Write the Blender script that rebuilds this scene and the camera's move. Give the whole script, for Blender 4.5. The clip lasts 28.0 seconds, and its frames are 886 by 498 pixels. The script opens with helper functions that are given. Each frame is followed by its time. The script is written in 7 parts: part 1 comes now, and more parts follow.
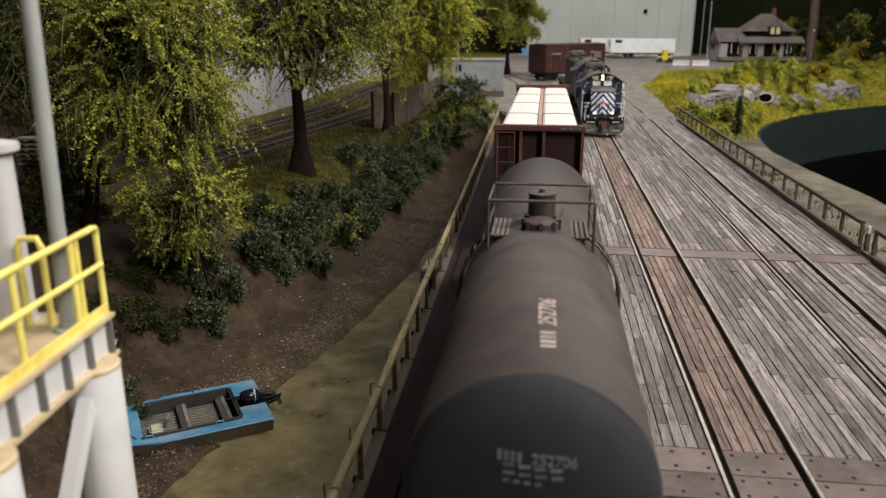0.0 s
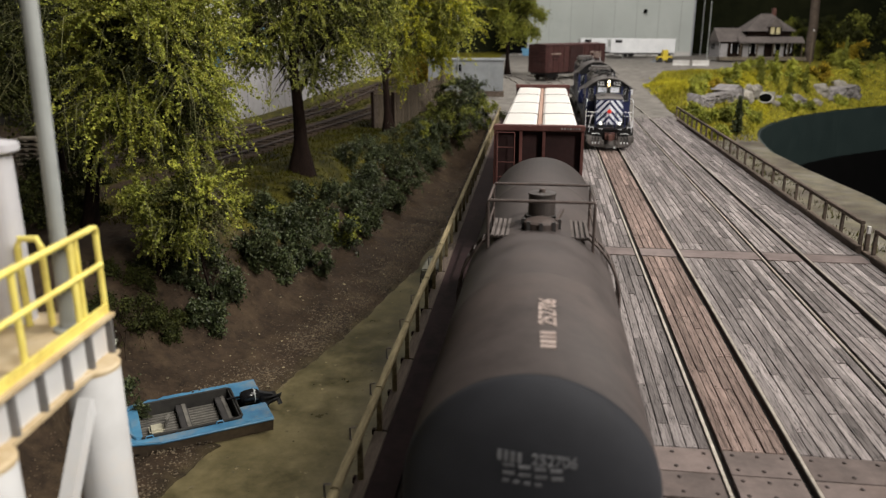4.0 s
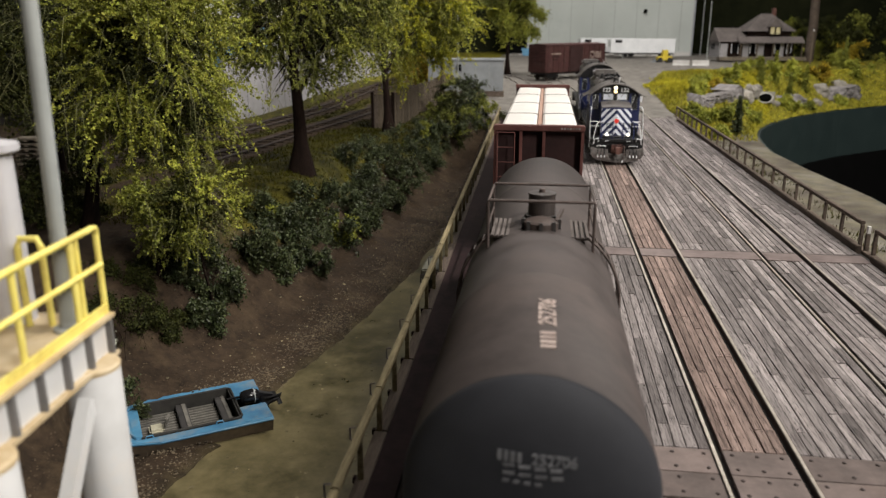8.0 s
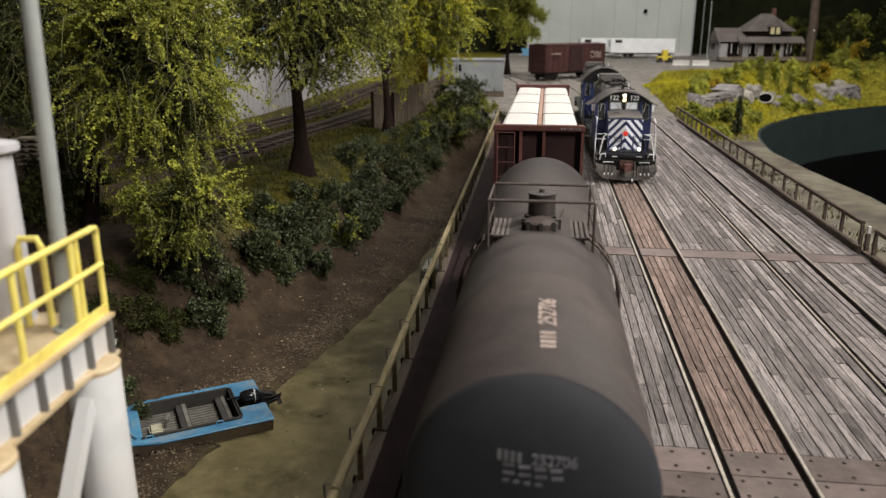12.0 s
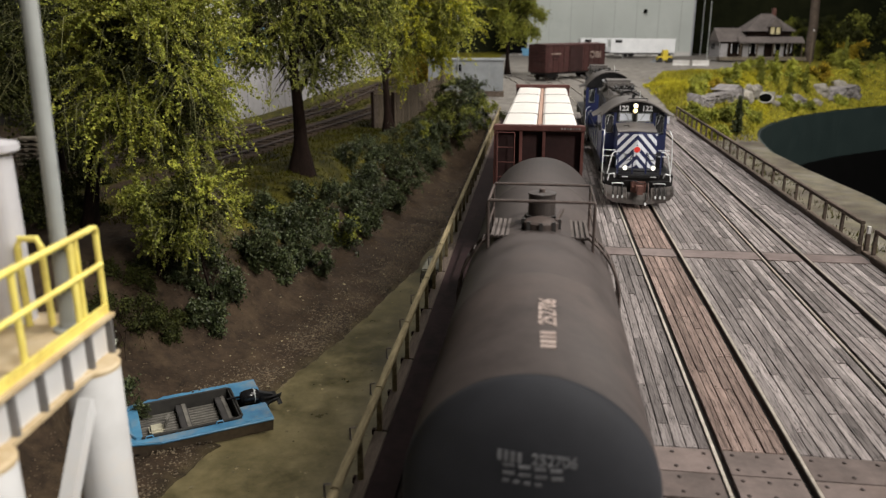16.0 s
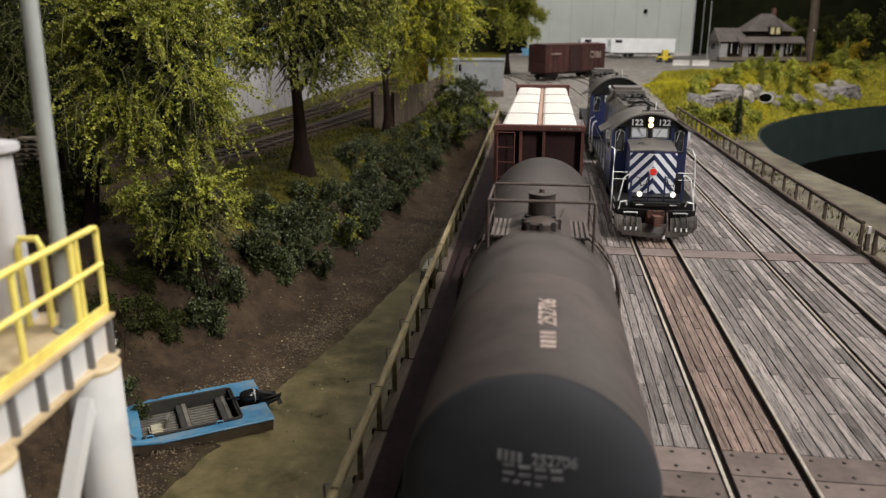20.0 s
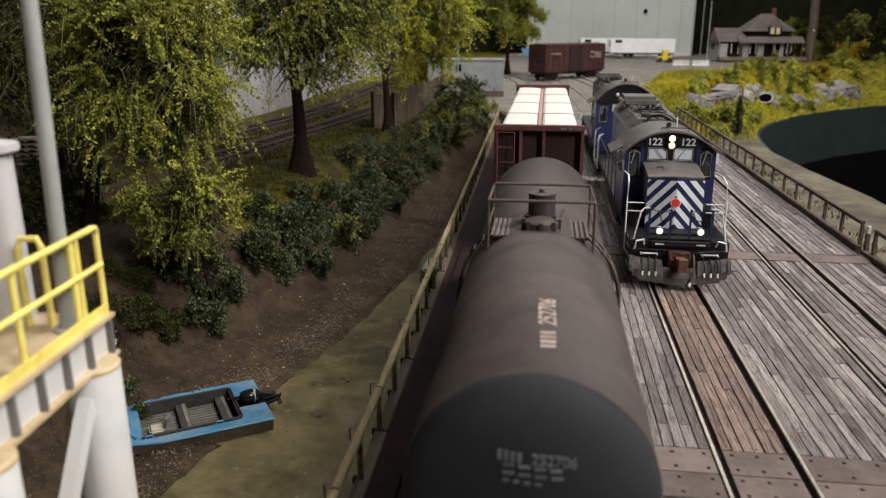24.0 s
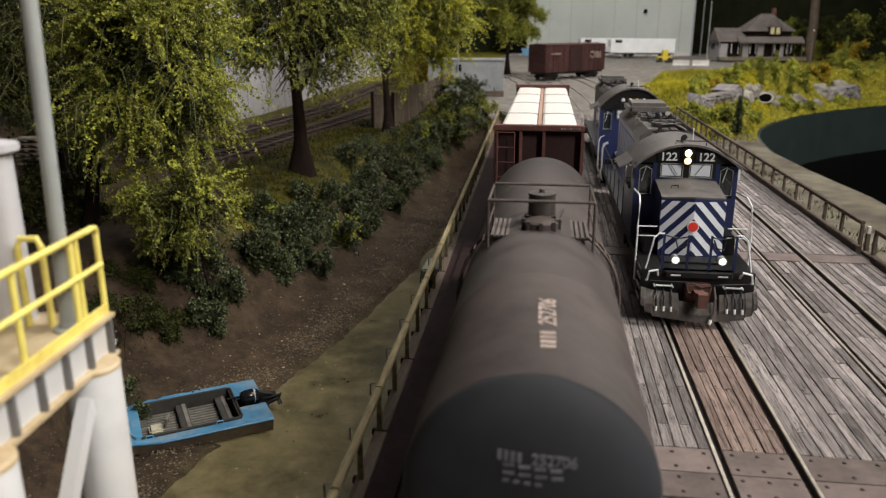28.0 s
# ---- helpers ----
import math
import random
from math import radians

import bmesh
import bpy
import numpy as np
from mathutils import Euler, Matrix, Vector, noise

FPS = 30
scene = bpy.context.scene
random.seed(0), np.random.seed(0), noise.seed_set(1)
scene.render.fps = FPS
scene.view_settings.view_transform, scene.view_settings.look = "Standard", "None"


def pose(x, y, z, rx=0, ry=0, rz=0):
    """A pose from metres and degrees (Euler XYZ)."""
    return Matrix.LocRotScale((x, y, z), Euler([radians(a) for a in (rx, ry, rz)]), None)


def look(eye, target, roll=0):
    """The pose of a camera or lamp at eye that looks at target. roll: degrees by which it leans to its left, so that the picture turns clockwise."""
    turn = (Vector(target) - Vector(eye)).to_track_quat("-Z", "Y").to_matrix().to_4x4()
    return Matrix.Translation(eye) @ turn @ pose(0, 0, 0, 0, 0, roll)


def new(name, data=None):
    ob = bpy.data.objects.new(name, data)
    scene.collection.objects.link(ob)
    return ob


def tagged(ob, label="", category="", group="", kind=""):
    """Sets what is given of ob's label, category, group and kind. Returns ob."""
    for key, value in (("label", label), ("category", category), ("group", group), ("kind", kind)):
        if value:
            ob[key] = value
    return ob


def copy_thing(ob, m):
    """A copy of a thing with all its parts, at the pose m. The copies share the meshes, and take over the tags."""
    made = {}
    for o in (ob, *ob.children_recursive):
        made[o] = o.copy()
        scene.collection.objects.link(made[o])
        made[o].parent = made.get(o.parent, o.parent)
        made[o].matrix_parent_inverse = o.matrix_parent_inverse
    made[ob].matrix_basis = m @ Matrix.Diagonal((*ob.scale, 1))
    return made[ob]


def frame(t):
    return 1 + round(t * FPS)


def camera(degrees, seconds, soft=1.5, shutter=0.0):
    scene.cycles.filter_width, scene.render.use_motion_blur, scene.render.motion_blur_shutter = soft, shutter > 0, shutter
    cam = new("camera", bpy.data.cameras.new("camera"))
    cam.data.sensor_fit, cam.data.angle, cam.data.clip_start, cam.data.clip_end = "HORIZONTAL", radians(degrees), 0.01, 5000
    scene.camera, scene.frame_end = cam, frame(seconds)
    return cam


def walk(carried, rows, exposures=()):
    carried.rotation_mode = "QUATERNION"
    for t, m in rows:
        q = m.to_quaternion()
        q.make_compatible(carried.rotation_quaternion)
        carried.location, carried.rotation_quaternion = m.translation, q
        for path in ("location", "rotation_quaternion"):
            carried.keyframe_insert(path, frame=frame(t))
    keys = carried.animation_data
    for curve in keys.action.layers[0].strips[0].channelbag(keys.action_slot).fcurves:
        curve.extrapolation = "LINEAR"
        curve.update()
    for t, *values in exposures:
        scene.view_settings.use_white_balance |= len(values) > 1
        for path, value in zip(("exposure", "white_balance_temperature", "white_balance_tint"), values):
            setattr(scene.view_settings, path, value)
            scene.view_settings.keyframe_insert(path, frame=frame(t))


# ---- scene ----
S = 1 / 87.0                      # the layout is a 1:87 model; all sizes below are those of the prototype, in metres
EYE = (-4.18, 0.0, 7.87)
AHEAD = (-0.12669, 0.95117, -0.28143)

cam = camera(60.66, 28.0, soft=1.3)
cam_pose = look([a * S for a in EYE], [(a + 10 * b) * S for a, b in zip(EYE, AHEAD)])
walk(cam, [(0, cam_pose), (28.0, cam_pose)], exposures=[(0, 0.0), (28.0, 0.0)])
cam.data.dof.use_dof = True
cam.data.dof.focus_distance = 23.0 * S
cam.data.dof.aperture_fstop = 36.0

# ---- world and lamps of the layout room ----
world = bpy.data.worlds.new("room_air")
world.use_nodes = True
world.node_tree.nodes["Background"].inputs[0].default_value = (0.62, 0.68, 0.8, 1)
world.node_tree.nodes["Background"].inputs[1].default_value = 0.007
scene.world = world


def strip_lamp(name, at, to, wide, long_, radiance, colour, spread=180):
    data = bpy.data.lights.new(name, "AREA")
    data.shape, data.size, data.size_y = "RECTANGLE", wide * S, long_ * S
    data.energy = radiance * math.pi * wide * long_ * S * S
    data.color, data.spread = colour, radians(spread)
    ob = new(name, data)
    ob.matrix_basis = look([a * S for a in at], [a * S for a in to])
    return tagged(ob, "ceiling lamp strip above the layout", "lamp")


strip_lamp("ceiling_lamp", (57, 18, 82), (-6, 32, 0), 24, 60, 32.0, (1.0, 0.95, 0.88))
strip_lamp("ceiling_lamp", (60, -50, 70), (-4, 30, 0), 14, 40, 45.0, (1.0, 0.95, 0.88))
strip_lamp("ceiling_lamp", (2, 116, 80), (0, 128, 0), 24, 60, 16.5, (1.0, 0.95, 0.9))


# ---- materials ----
def material(name, dark, light, rough=0.7, metal=0.0, grain=3.0, stretch=(1, 1, 1), bump=0.2, vary=0.0, island=0.0,
             stain=None, stain_amount=0.4, stain_size=0.5, spec=0.5, hue=0.0, rough_var=0.12, cracks=0.0):
    """Two scales of noise between dark and light, stains on top, bump and per-piece variation."""
    m = bpy.data.materials.new(name)
    m.use_nodes = True
    n, l = m.node_tree.nodes, m.node_tree.links
    b = n["Principled BSDF"]

    def node(kind, **kw):
        x = n.new(kind)
        for k, v in kw.items():
            x.inputs[k].default_value = v
        return x

    tc = n.new("ShaderNodeTexCoord")
    info = n.new("ShaderNodeObjectInfo")
    mp = node("ShaderNodeMapping", Scale=[s / S for s in stretch])
    l.new(tc.outputs["Object"], mp.inputs["Vector"])
    off = n.new("ShaderNodeVectorMath")
    off.operation = "MULTIPLY_ADD"
    off.inputs[1].default_value = (37.0, 53.0, 71.0)
    cmb = n.new("ShaderNodeCombineXYZ")
    for i in range(3):
        l.new(info.outputs["Random"], cmb.inputs[i])
    l.new(cmb.outputs[0], off.inputs[0])
    l.new(mp.outputs[0], off.inputs[2])
    fine = node("ShaderNodeTexNoise", Scale=grain, Detail=6.0, Roughness=0.65)
    broad = node("ShaderNodeTexNoise", Scale=grain * 0.13, Detail=3.0, Roughness=0.55)
    for x in (fine, broad):
        l.new(off.outputs[0], x.inputs["Vector"])
    mixv = n.new("ShaderNodeMix")
    mixv.inputs[0].default_value = 0.45
    l.new(fine.outputs[0], mixv.inputs[2])
    l.new(broad.outputs[0], mixv.inputs[3])
    ramp = n.new("ShaderNodeValToRGB")
    ramp.color_ramp.elements[0].position, ramp.color_ramp.elements[1].position = 0.34, 0.66
    ramp.color_ramp.elements[0].color, ramp.color_ramp.elements[1].color = (*dark, 1), (*light, 1)
    l.new(mixv.outputs[0], ramp.inputs[0])
    col = ramp.outputs[0]
    if stain:
        sn = node("ShaderNodeTexNoise", Scale=stain_size, Detail=5.0, Roughness=0.7)
        l.new(off.outputs[0], sn.inputs["Vector"])
        sr = n.new("ShaderNodeMapRange")
        sr.inputs[1].default_value, sr.inputs[2].default_value = 0.5, 0.72
        sr.inputs[4].default_value = stain_amount
        l.new(sn.outputs[0], sr.inputs[0])
        mc = n.new("ShaderNodeMix")
        mc.data_type = "RGBA"
        l.new(sr.outputs[0], mc.inputs[0])
        l.new(col, mc.inputs[6])
        mc.inputs[7].default_value = (*stain, 1)
        col = mc.outputs[2]
    if cracks:
        cm = node("ShaderNodeMapping", Scale=(2.6, 1.1, 2.6))
        l.new(off.outputs[0], cm.inputs["Vector"])
        cn = node("ShaderNodeTexNoise", Scale=grain * 0.8, Detail=8.0, Roughness=0.75)
        l.new(cm.outputs[0], cn.inputs["Vector"])
        cr = n.new("ShaderNodeMapRange")
        cr.inputs[1].default_value, cr.inputs[2].default_value = 0.53, 0.58
        cr.inputs[4].default_value = cracks
        l.new(cn.outputs[0], cr.inputs[0])
        cc = n.new("ShaderNodeMix")
        cc.data_type = "RGBA"
        l.new(cr.outputs[0], cc.inputs[0])
        l.new(col, cc.inputs[6])
        cc.inputs[7].default_value = (dark[0] * 0.16, dark[1] * 0.16, dark[2] * 0.16, 1)
        col = cc.outputs[2]
    if vary or island:
        hs = n.new("ShaderNodeHueSaturation")
        vr = n.new("ShaderNodeMapRange")
        vr.inputs[3].default_value, vr.inputs[4].default_value = 1 - (vary or island), 1 + (vary or island)
        if island:
            geo = n.new("ShaderNodeNewGeometry")
            l.new(geo.outputs["Random Per Island"], vr.inputs[0])
        else:
            l.new(info.outputs["Random"], vr.inputs[0])
        l.new(vr.outputs[0], hs.inputs["Value"])
        if hue:
            wn = n.new("ShaderNodeTexWhiteNoise")
            wn.noise_dimensions = "1D"
            l.new(vr.outputs[0], wn.inputs["W"])
            hr = n.new("ShaderNodeMapRange")
            hr.inputs[3].default_value, hr.inputs[4].default_value = 0.5 - hue, 0.5 + hue
            l.new(wn.outputs[0], hr.inputs[0])
            l.new(hr.outputs[0], hs.inputs["Hue"])
        l.new(col, hs.inputs["Color"])
        col = hs.outputs[0]
    l.new(col, b.inputs["Base Color"])
    rr = n.new("ShaderNodeMapRange")
    rr.inputs[3].default_value, rr.inputs[4].default_value = max(0.02, rough - rough_var), min(1, rough + rough_var)
    l.new(fine.outputs[0], rr.inputs[0])
    l.new(rr.outputs[0], b.inputs["Roughness"])
    b.inputs["Metallic"].default_value = metal
    b.inputs["Specular IOR Level"].default_value = spec
    if bump:
        bp = n.new("ShaderNodeBump")
        bp.inputs["Strength"].default_value = bump
        bp.inputs["Distance"].default_value = 0.05 * S
        l.new(fine.outputs[0], bp.inputs["Height"])
        l.new(bp.outputs[0], b.inputs["Normal"])
    return m


def glow(name, colour, strength):
    m = bpy.data.materials.new(name)
    m.use_nodes = True
    b = m.node_tree.nodes["Principled BSDF"]
    b.inputs["Base Color"].default_value = (*colour, 1)
    b.inputs["Emission Color"].default_value = (*colour, 1)
    b.inputs["Emission Strength"].default_value = strength
    return m


PLANK = (7, 0.55, 7)
m_plank = material("weathered_grey_plank", (0.1, 0.086, 0.084), (0.355, 0.317, 0.309), 0.85, grain=3.2, stretch=PLANK, bump=0.6, vary=0.42, stain=(0.07, 0.05, 0.045), stain_size=0.8, stain_amount=0.5, spec=0.2, cracks=0.92)
m_plank_red = material("reddish_plank", (0.115, 0.08, 0.069), (0.36, 0.27, 0.237), 0.85, grain=3.2, stretch=PLANK, bump=0.5, vary=0.28, stain=(0.06, 0.04, 0.035), stain_size=0.8, stain_amount=0.5, spec=0.2, cracks=0.92)
m_plank_far = material("weathered_plank_joined", (0.1, 0.086, 0.084), (0.355, 0.317, 0.309), 0.85, grain=3.2, stretch=PLANK, bump=0.4, island=0.3, stain=(0.07, 0.05, 0.045), spec=0.2, cracks=0.92)
# Oily planks under the cars, darkened further to stand in for shade.
m_plank_dark = material("oily_shaded_plank", (0.012, 0.01, 0.0095), (0.05, 0.04, 0.037), 0.9, grain=3.2, stretch=PLANK, bump=0.5, vary=0.3, spec=0.05, cracks=0.92)
m_plank_dim = material("oily_shaded_plank_joined", (0.012, 0.01, 0.0095), (0.05, 0.04, 0.037), 0.9, grain=3.2, stretch=PLANK, bump=0.4, island=0.3, spec=0.05, cracks=0.92)
m_bed = material("dark_deck_underlay", (0.012, 0.01, 0.009), (0.03, 0.025, 0.022), 0.9, grain=6)
m_rail_side = material("rusty_rail_side", (0.018, 0.013, 0.011), (0.05, 0.034, 0.027), 0.8, grain=8)
m_rail_head = material("polished_rail_head", (0.34, 0.3, 0.25), (0.58, 0.53, 0.46), 0.45, metal=0.6, grain=9, bump=0.05)
m_plate = material("rusty_steel_plate", (0.07, 0.055, 0.05), (0.175, 0.137, 0.126), 0.7, grain=2.2, stain=(0.09, 0.06, 0.05), stain_size=1.0, bump=0.25, spec=0.3, vary=0.08)
m_beam = material("pinkish_steel_beam", (0.105, 0.08, 0.075), (0.23, 0.185, 0.175), 0.7, grain=2.2, stain=(0.08, 0.055, 0.048), stain_size=1.0, bump=0.25, spec=0.3)
m_rivet = material("dark_rivet", (0.02, 0.014, 0.012), (0.06, 0.04, 0.035), 0.7, grain=10)
m_girder = material("oxide_girder", (0.014, 0.0085, 0.009), (0.046, 0.028, 0.029), 0.75, grain=2.5, stain=(0.02, 0.014, 0.012), bump=0.2, spec=0.05)
m_timber = material("mossy_timber_rail", (0.1, 0.081, 0.045), (0.32, 0.265, 0.155), 0.85, grain=3, stretch=(6, 0.7, 6), bump=0.4, vary=0.18, spec=0.2, stain=(0.08, 0.06, 0.03))
m_timber_dark = material("brown_timber_rail", (0.045, 0.034, 0.027), (0.15, 0.117, 0.094), 0.85, grain=3, stretch=(6, 0.7, 6), bump=0.4, vary=0.18, spec=0.2)
m_tank = material("grimy_black_tank", (0.036, 0.0297, 0.0285), (0.086, 0.0708, 0.0675), 0.68, grain=1.6, stain=(0.135, 0.1, 0.086), stain_size=0.35, stain_amount=0.3, bump=0.1, spec=0.3)
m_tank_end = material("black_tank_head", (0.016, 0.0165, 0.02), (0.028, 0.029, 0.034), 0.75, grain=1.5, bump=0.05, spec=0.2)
m_tank_fit = material("dirty_tank_fittings", (0.035, 0.026, 0.023), (0.11, 0.08, 0.07), 0.7, grain=5, bump=0.2)
m_oxide = material("boxcar_red", (0.075, 0.028, 0.024), (0.16, 0.064, 0.055), 0.68, grain=2, stain=(0.05, 0.025, 0.02), stain_size=0.8, bump=0.1, spec=0.3)
m_oxide_dark = material("weathered_car_brown", (0.018, 0.008, 0.008), (0.05, 0.022, 0.021), 0.75, grain=2, stain=(0.08, 0.055, 0.05), stain_size=0.9, stain_amount=0.25, bump=0.1, spec=0.3)
m_wrap = material("white_lumber_wrap", (0.66, 0.62, 0.58), (0.78, 0.755, 0.725), 0.55, grain=1.4, stain=(0.6, 0.48, 0.41), stain_size=0.6, stain_amount=0.25, bump=0.25)
m_black = material("black_paint", (0.004, 0.004, 0.005), (0.012, 0.0115, 0.012), 0.5, grain=4, bump=0.05, spec=0.3)
m_blue = material("loco_dark_blue", (0.0085, 0.0135, 0.06), (0.015, 0.026, 0.105), 0.42, grain=2.5, bump=0.03, stain=(0.04, 0.035, 0.045), stain_size=0.7, stain_amount=0.35)
m_roof = material("sooty_loco_roof", (0.05, 0.045, 0.043), (0.155, 0.141, 0.133), 0.55, grain=2.5, bump=0.08, spec=0.3)
m_white = material("white_paint", (0.62, 0.64, 0.66), (0.84, 0.85, 0.86), 0.5, grain=3, bump=0.04)
m_stripe = material("chalky_white_stripe", (0.66, 0.68, 0.74), (0.82, 0.84, 0.9), 0.5, grain=3, bump=0.04)
m_clod = material("dark_clods", (0.025, 0.018, 0.011), (0.1, 0.072, 0.046), 0.9, grain=3, bump=0.3, island=0.4, spec=0.2)
m_red = material("red_paint", (0.8, 0.035, 0.025), (0.9, 0.06, 0.045), 0.45, grain=3, bump=0.02)
m_plow = material("scuffed_plow_steel", (0.045, 0.04, 0.038), (0.26, 0.23, 0.215), 0.6, grain=2.4, bump=0.15, stain=(0.12, 0.06, 0.045), stain_size=0.9)
m_rust = material("rusty_coupler", (0.05, 0.022, 0.018), (0.17, 0.075, 0.058), 0.8, grain=5, bump=0.3)
m_glass = material("loco_window_glass", (0.012, 0.013, 0.015), (0.03, 0.033, 0.037), 0.08, grain=1, bump=0.0, spec=0.9, rough_var=0.03)
# Pale colour that imitates a reflection in the windshield panes.
m_pane_reflection = material("painted_pane_reflection", (0.66, 0.7, 0.8), (0.82, 0.85, 0.92), 0.35, grain=1, bump=0.0)
m_lamp = glow("headlight_glow", (1.0, 0.86, 0.58), 3.2)
m_lamp_warm = glow("warm_headlight_glow", (1.0, 0.74, 0.36), 2.2)
m_amber = material("amber_lens", (0.5, 0.38, 0.08), (0.7, 0.55, 0.14), 0.2, grain=1, bump=0)
m_ditch = glow("ditch_light_glow", (1.0, 0.93, 0.8), 2.5)
m_mud = material("river_mud", (0.0115, 0.0073, 0.0042), (0.054, 0.0355, 0.0215), 0.9, grain=3.2, bump=1.0, stain=(0.13, 0.09, 0.05), stain_size=0.5, stain_amount=0.35, spec=0.2)
m_water = material("murky_river_water", (0.042, 0.037, 0.017), (0.24, 0.198, 0.1), 0.32, grain=1.1, bump=0.08, stain=(0.026, 0.025, 0.014), stain_size=0.28, stain_amount=0.8)
m_yellow = material("yellow_safety_paint", (0.74, 0.61, 0.12), (0.9, 0.79, 0.23), 0.45, grain=3, bump=0.08, stain=(0.34, 0.17, 0.04), stain_size=1.2, stain_amount=0.5)
m_post = material("stained_white_steel", (0.46, 0.455, 0.45), (0.62, 0.62, 0.625), 0.5, grain=1.2, bump=0.08, stain=(0.5, 0.33, 0.14), stain_size=0.6, stain_amount=0.3)
m_pale = material("pale_grey_paint", (0.52, 0.53, 0.55), (0.72, 0.73, 0.76), 0.5, grain=1.0, bump=0.04)
m_pole = material("galvanised_pole", (0.25, 0.265, 0.255), (0.36, 0.375, 0.365), 0.5, grain=2, bump=0.04)
m_boat = material("chipped_blue_boat", (0.035, 0.13, 0.25), (0.09, 0.27, 0.43), 0.5, grain=2.5, bump=0.1, stain=(0.28, 0.25, 0.2), stain_size=1.3, stain_amount=0.6)
m_hull = material("muddy_hull", (0.075, 0.056, 0.04), (0.19, 0.145, 0.1), 0.7, grain=3, bump=0.2)
m_boat_in = material("dirty_boat_interior", (0.008, 0.0075, 0.007), (0.035, 0.032, 0.027), 0.8, grain=4, bump=0.3)
m_bark = material("dark_bark", (0.006, 0.0038, 0.003), (0.022, 0.0135, 0.0105), 0.95, grain=4, stretch=(3, 3, 0.8), bump=0.9, spec=0.08)
m_twig = material("pale_twig", (0.05, 0.052, 0.017), (0.18, 0.175, 0.065), 0.85, grain=5)
m_leaf = material("olive_leaves", (0.075, 0.09, 0.013), (0.252, 0.262, 0.036), 0.6, grain=0.6, bump=0, island=0.32, hue=0.012, spec=0.3)
m_leaf_lime = material("yellow_green_leaves", (0.14, 0.153, 0.02), (0.385, 0.4, 0.054), 0.6, grain=0.6, bump=0, island=0.32, hue=0.018, spec=0.3)
# Darkened olive leaf colour, used where leaves should look shaded.
m_leaf_shade = material("shade_olive_leaves", (0.011, 0.014, 0.003), (0.05, 0.055, 0.01), 0.7, grain=2, bump=0, island=0.5, hue=0.015, spec=0.2)
m_leaf_yellow = material("yellowing_leaves", (0.2, 0.2, 0.009), (0.46, 0.45, 0.026), 0.6, grain=0.6, bump=0, island=0.32, hue=0.015, spec=0.3)
m_leaf_gold = material("golden_leaves", (0.18, 0.13, 0.006), (0.36, 0.26, 0.015), 0.7, grain=1, bump=0, island=0.55, hue=0.018, spec=0.3)
m_leaf_dark = material("dark_green_leaves", (0.012, 0.019, 0.006), (0.066, 0.08, 0.028), 0.5, grain=2, bump=0, island=0.6, hue=0.02, spec=0.4)
m_grass = material("static_grass", (0.15, 0.14, 0.015), (0.43, 0.39, 0.045), 0.9, grain=1.4, bump=0, island=0.55, hue=0.018, spec=0.1)
m_grass_yellow = material("yellow_static_grass", (0.3, 0.27, 0.016), (0.6, 0.54, 0.05), 0.9, grain=1.4, bump=0, island=0.4, hue=0.015, spec=0.1)
m_boxcar = material("dull_boxcar_brown", (0.035, 0.014, 0.013), (0.085, 0.034, 0.032), 0.75, grain=2, stain=(0.14, 0.1, 0.09), stain_size=0.9, stain_amount=0.3, bump=0.1, spec=0.3)
m_centre = material("pinkish_raw_timber", (0.3, 0.17, 0.12), (0.5, 0.33, 0.26), 0.85, grain=2)
m_letter = material("worn_pale_lettering", (0.16, 0.115, 0.1), (0.46, 0.37, 0.33), 0.7, grain=3, bump=0)
m_letter_dim = material("faded_grey_lettering", (0.05, 0.05, 0.054), (0.15, 0.15, 0.16), 0.7, grain=6, bump=0)
m_rock = material("pale_rock", (0.08, 0.074, 0.06), (0.33, 0.305, 0.265), 0.85, grain=1.2, bump=0.8, stain=(0.1, 0.09, 0.08))
m_pebble = material("shore_pebbles", (0.045, 0.033, 0.021), (0.16, 0.122, 0.076), 0.85, grain=3, bump=0.3, island=0.4)
m_wall_grey = material("grey_green_metal_siding", (0.36, 0.39, 0.37), (0.44, 0.47, 0.45), 0.6, grain=0.4, bump=0.05, stain=(0.25, 0.26, 0.25), stain_size=0.1, stain_amount=0.4)
m_wall_dim = material("weathered_concrete_panel", (0.24, 0.23, 0.24), (0.38, 0.37, 0.38), 0.85, grain=1, bump=0.2, stain=(0.18, 0.16, 0.15), stain_size=0.3)
m_concrete = material("pale_concrete", (0.4, 0.39, 0.37), (0.6, 0.59, 0.57), 0.85, grain=1, bump=0.2, stain=(0.3, 0.27, 0.24), stain_size=0.3)
m_pier = material("mossy_concrete", (0.06, 0.06, 0.045), (0.17, 0.165, 0.125), 0.85, grain=1.6, bump=0.3, stain=(0.05, 0.055, 0.03), stain_size=0.7)
m_shed = material("grey_painted_steel", (0.19, 0.205, 0.22), (0.3, 0.315, 0.33), 0.6, grain=1, bump=0.08, stain=(0.16, 0.15, 0.14), stain_size=0.4)
m_fence = material("weathered_fence_board", (0.09, 0.075, 0.055), (0.24, 0.2, 0.15), 0.85, grain=3, stretch=(5, 5, 0.7), bump=0.4, vary=0.25)
m_fence_brown = material("brown_fence_board", (0.055, 0.044, 0.032), (0.17, 0.135, 0.1), 0.85, grain=3, stretch=(5, 5, 0.7), bump=0.4, vary=0.25, spec=0.15)
m_roofing = material("brown_shingle", (0.055, 0.047, 0.044), (0.15, 0.128, 0.12), 0.85, grain=4, bump=0.3, vary=0.1)
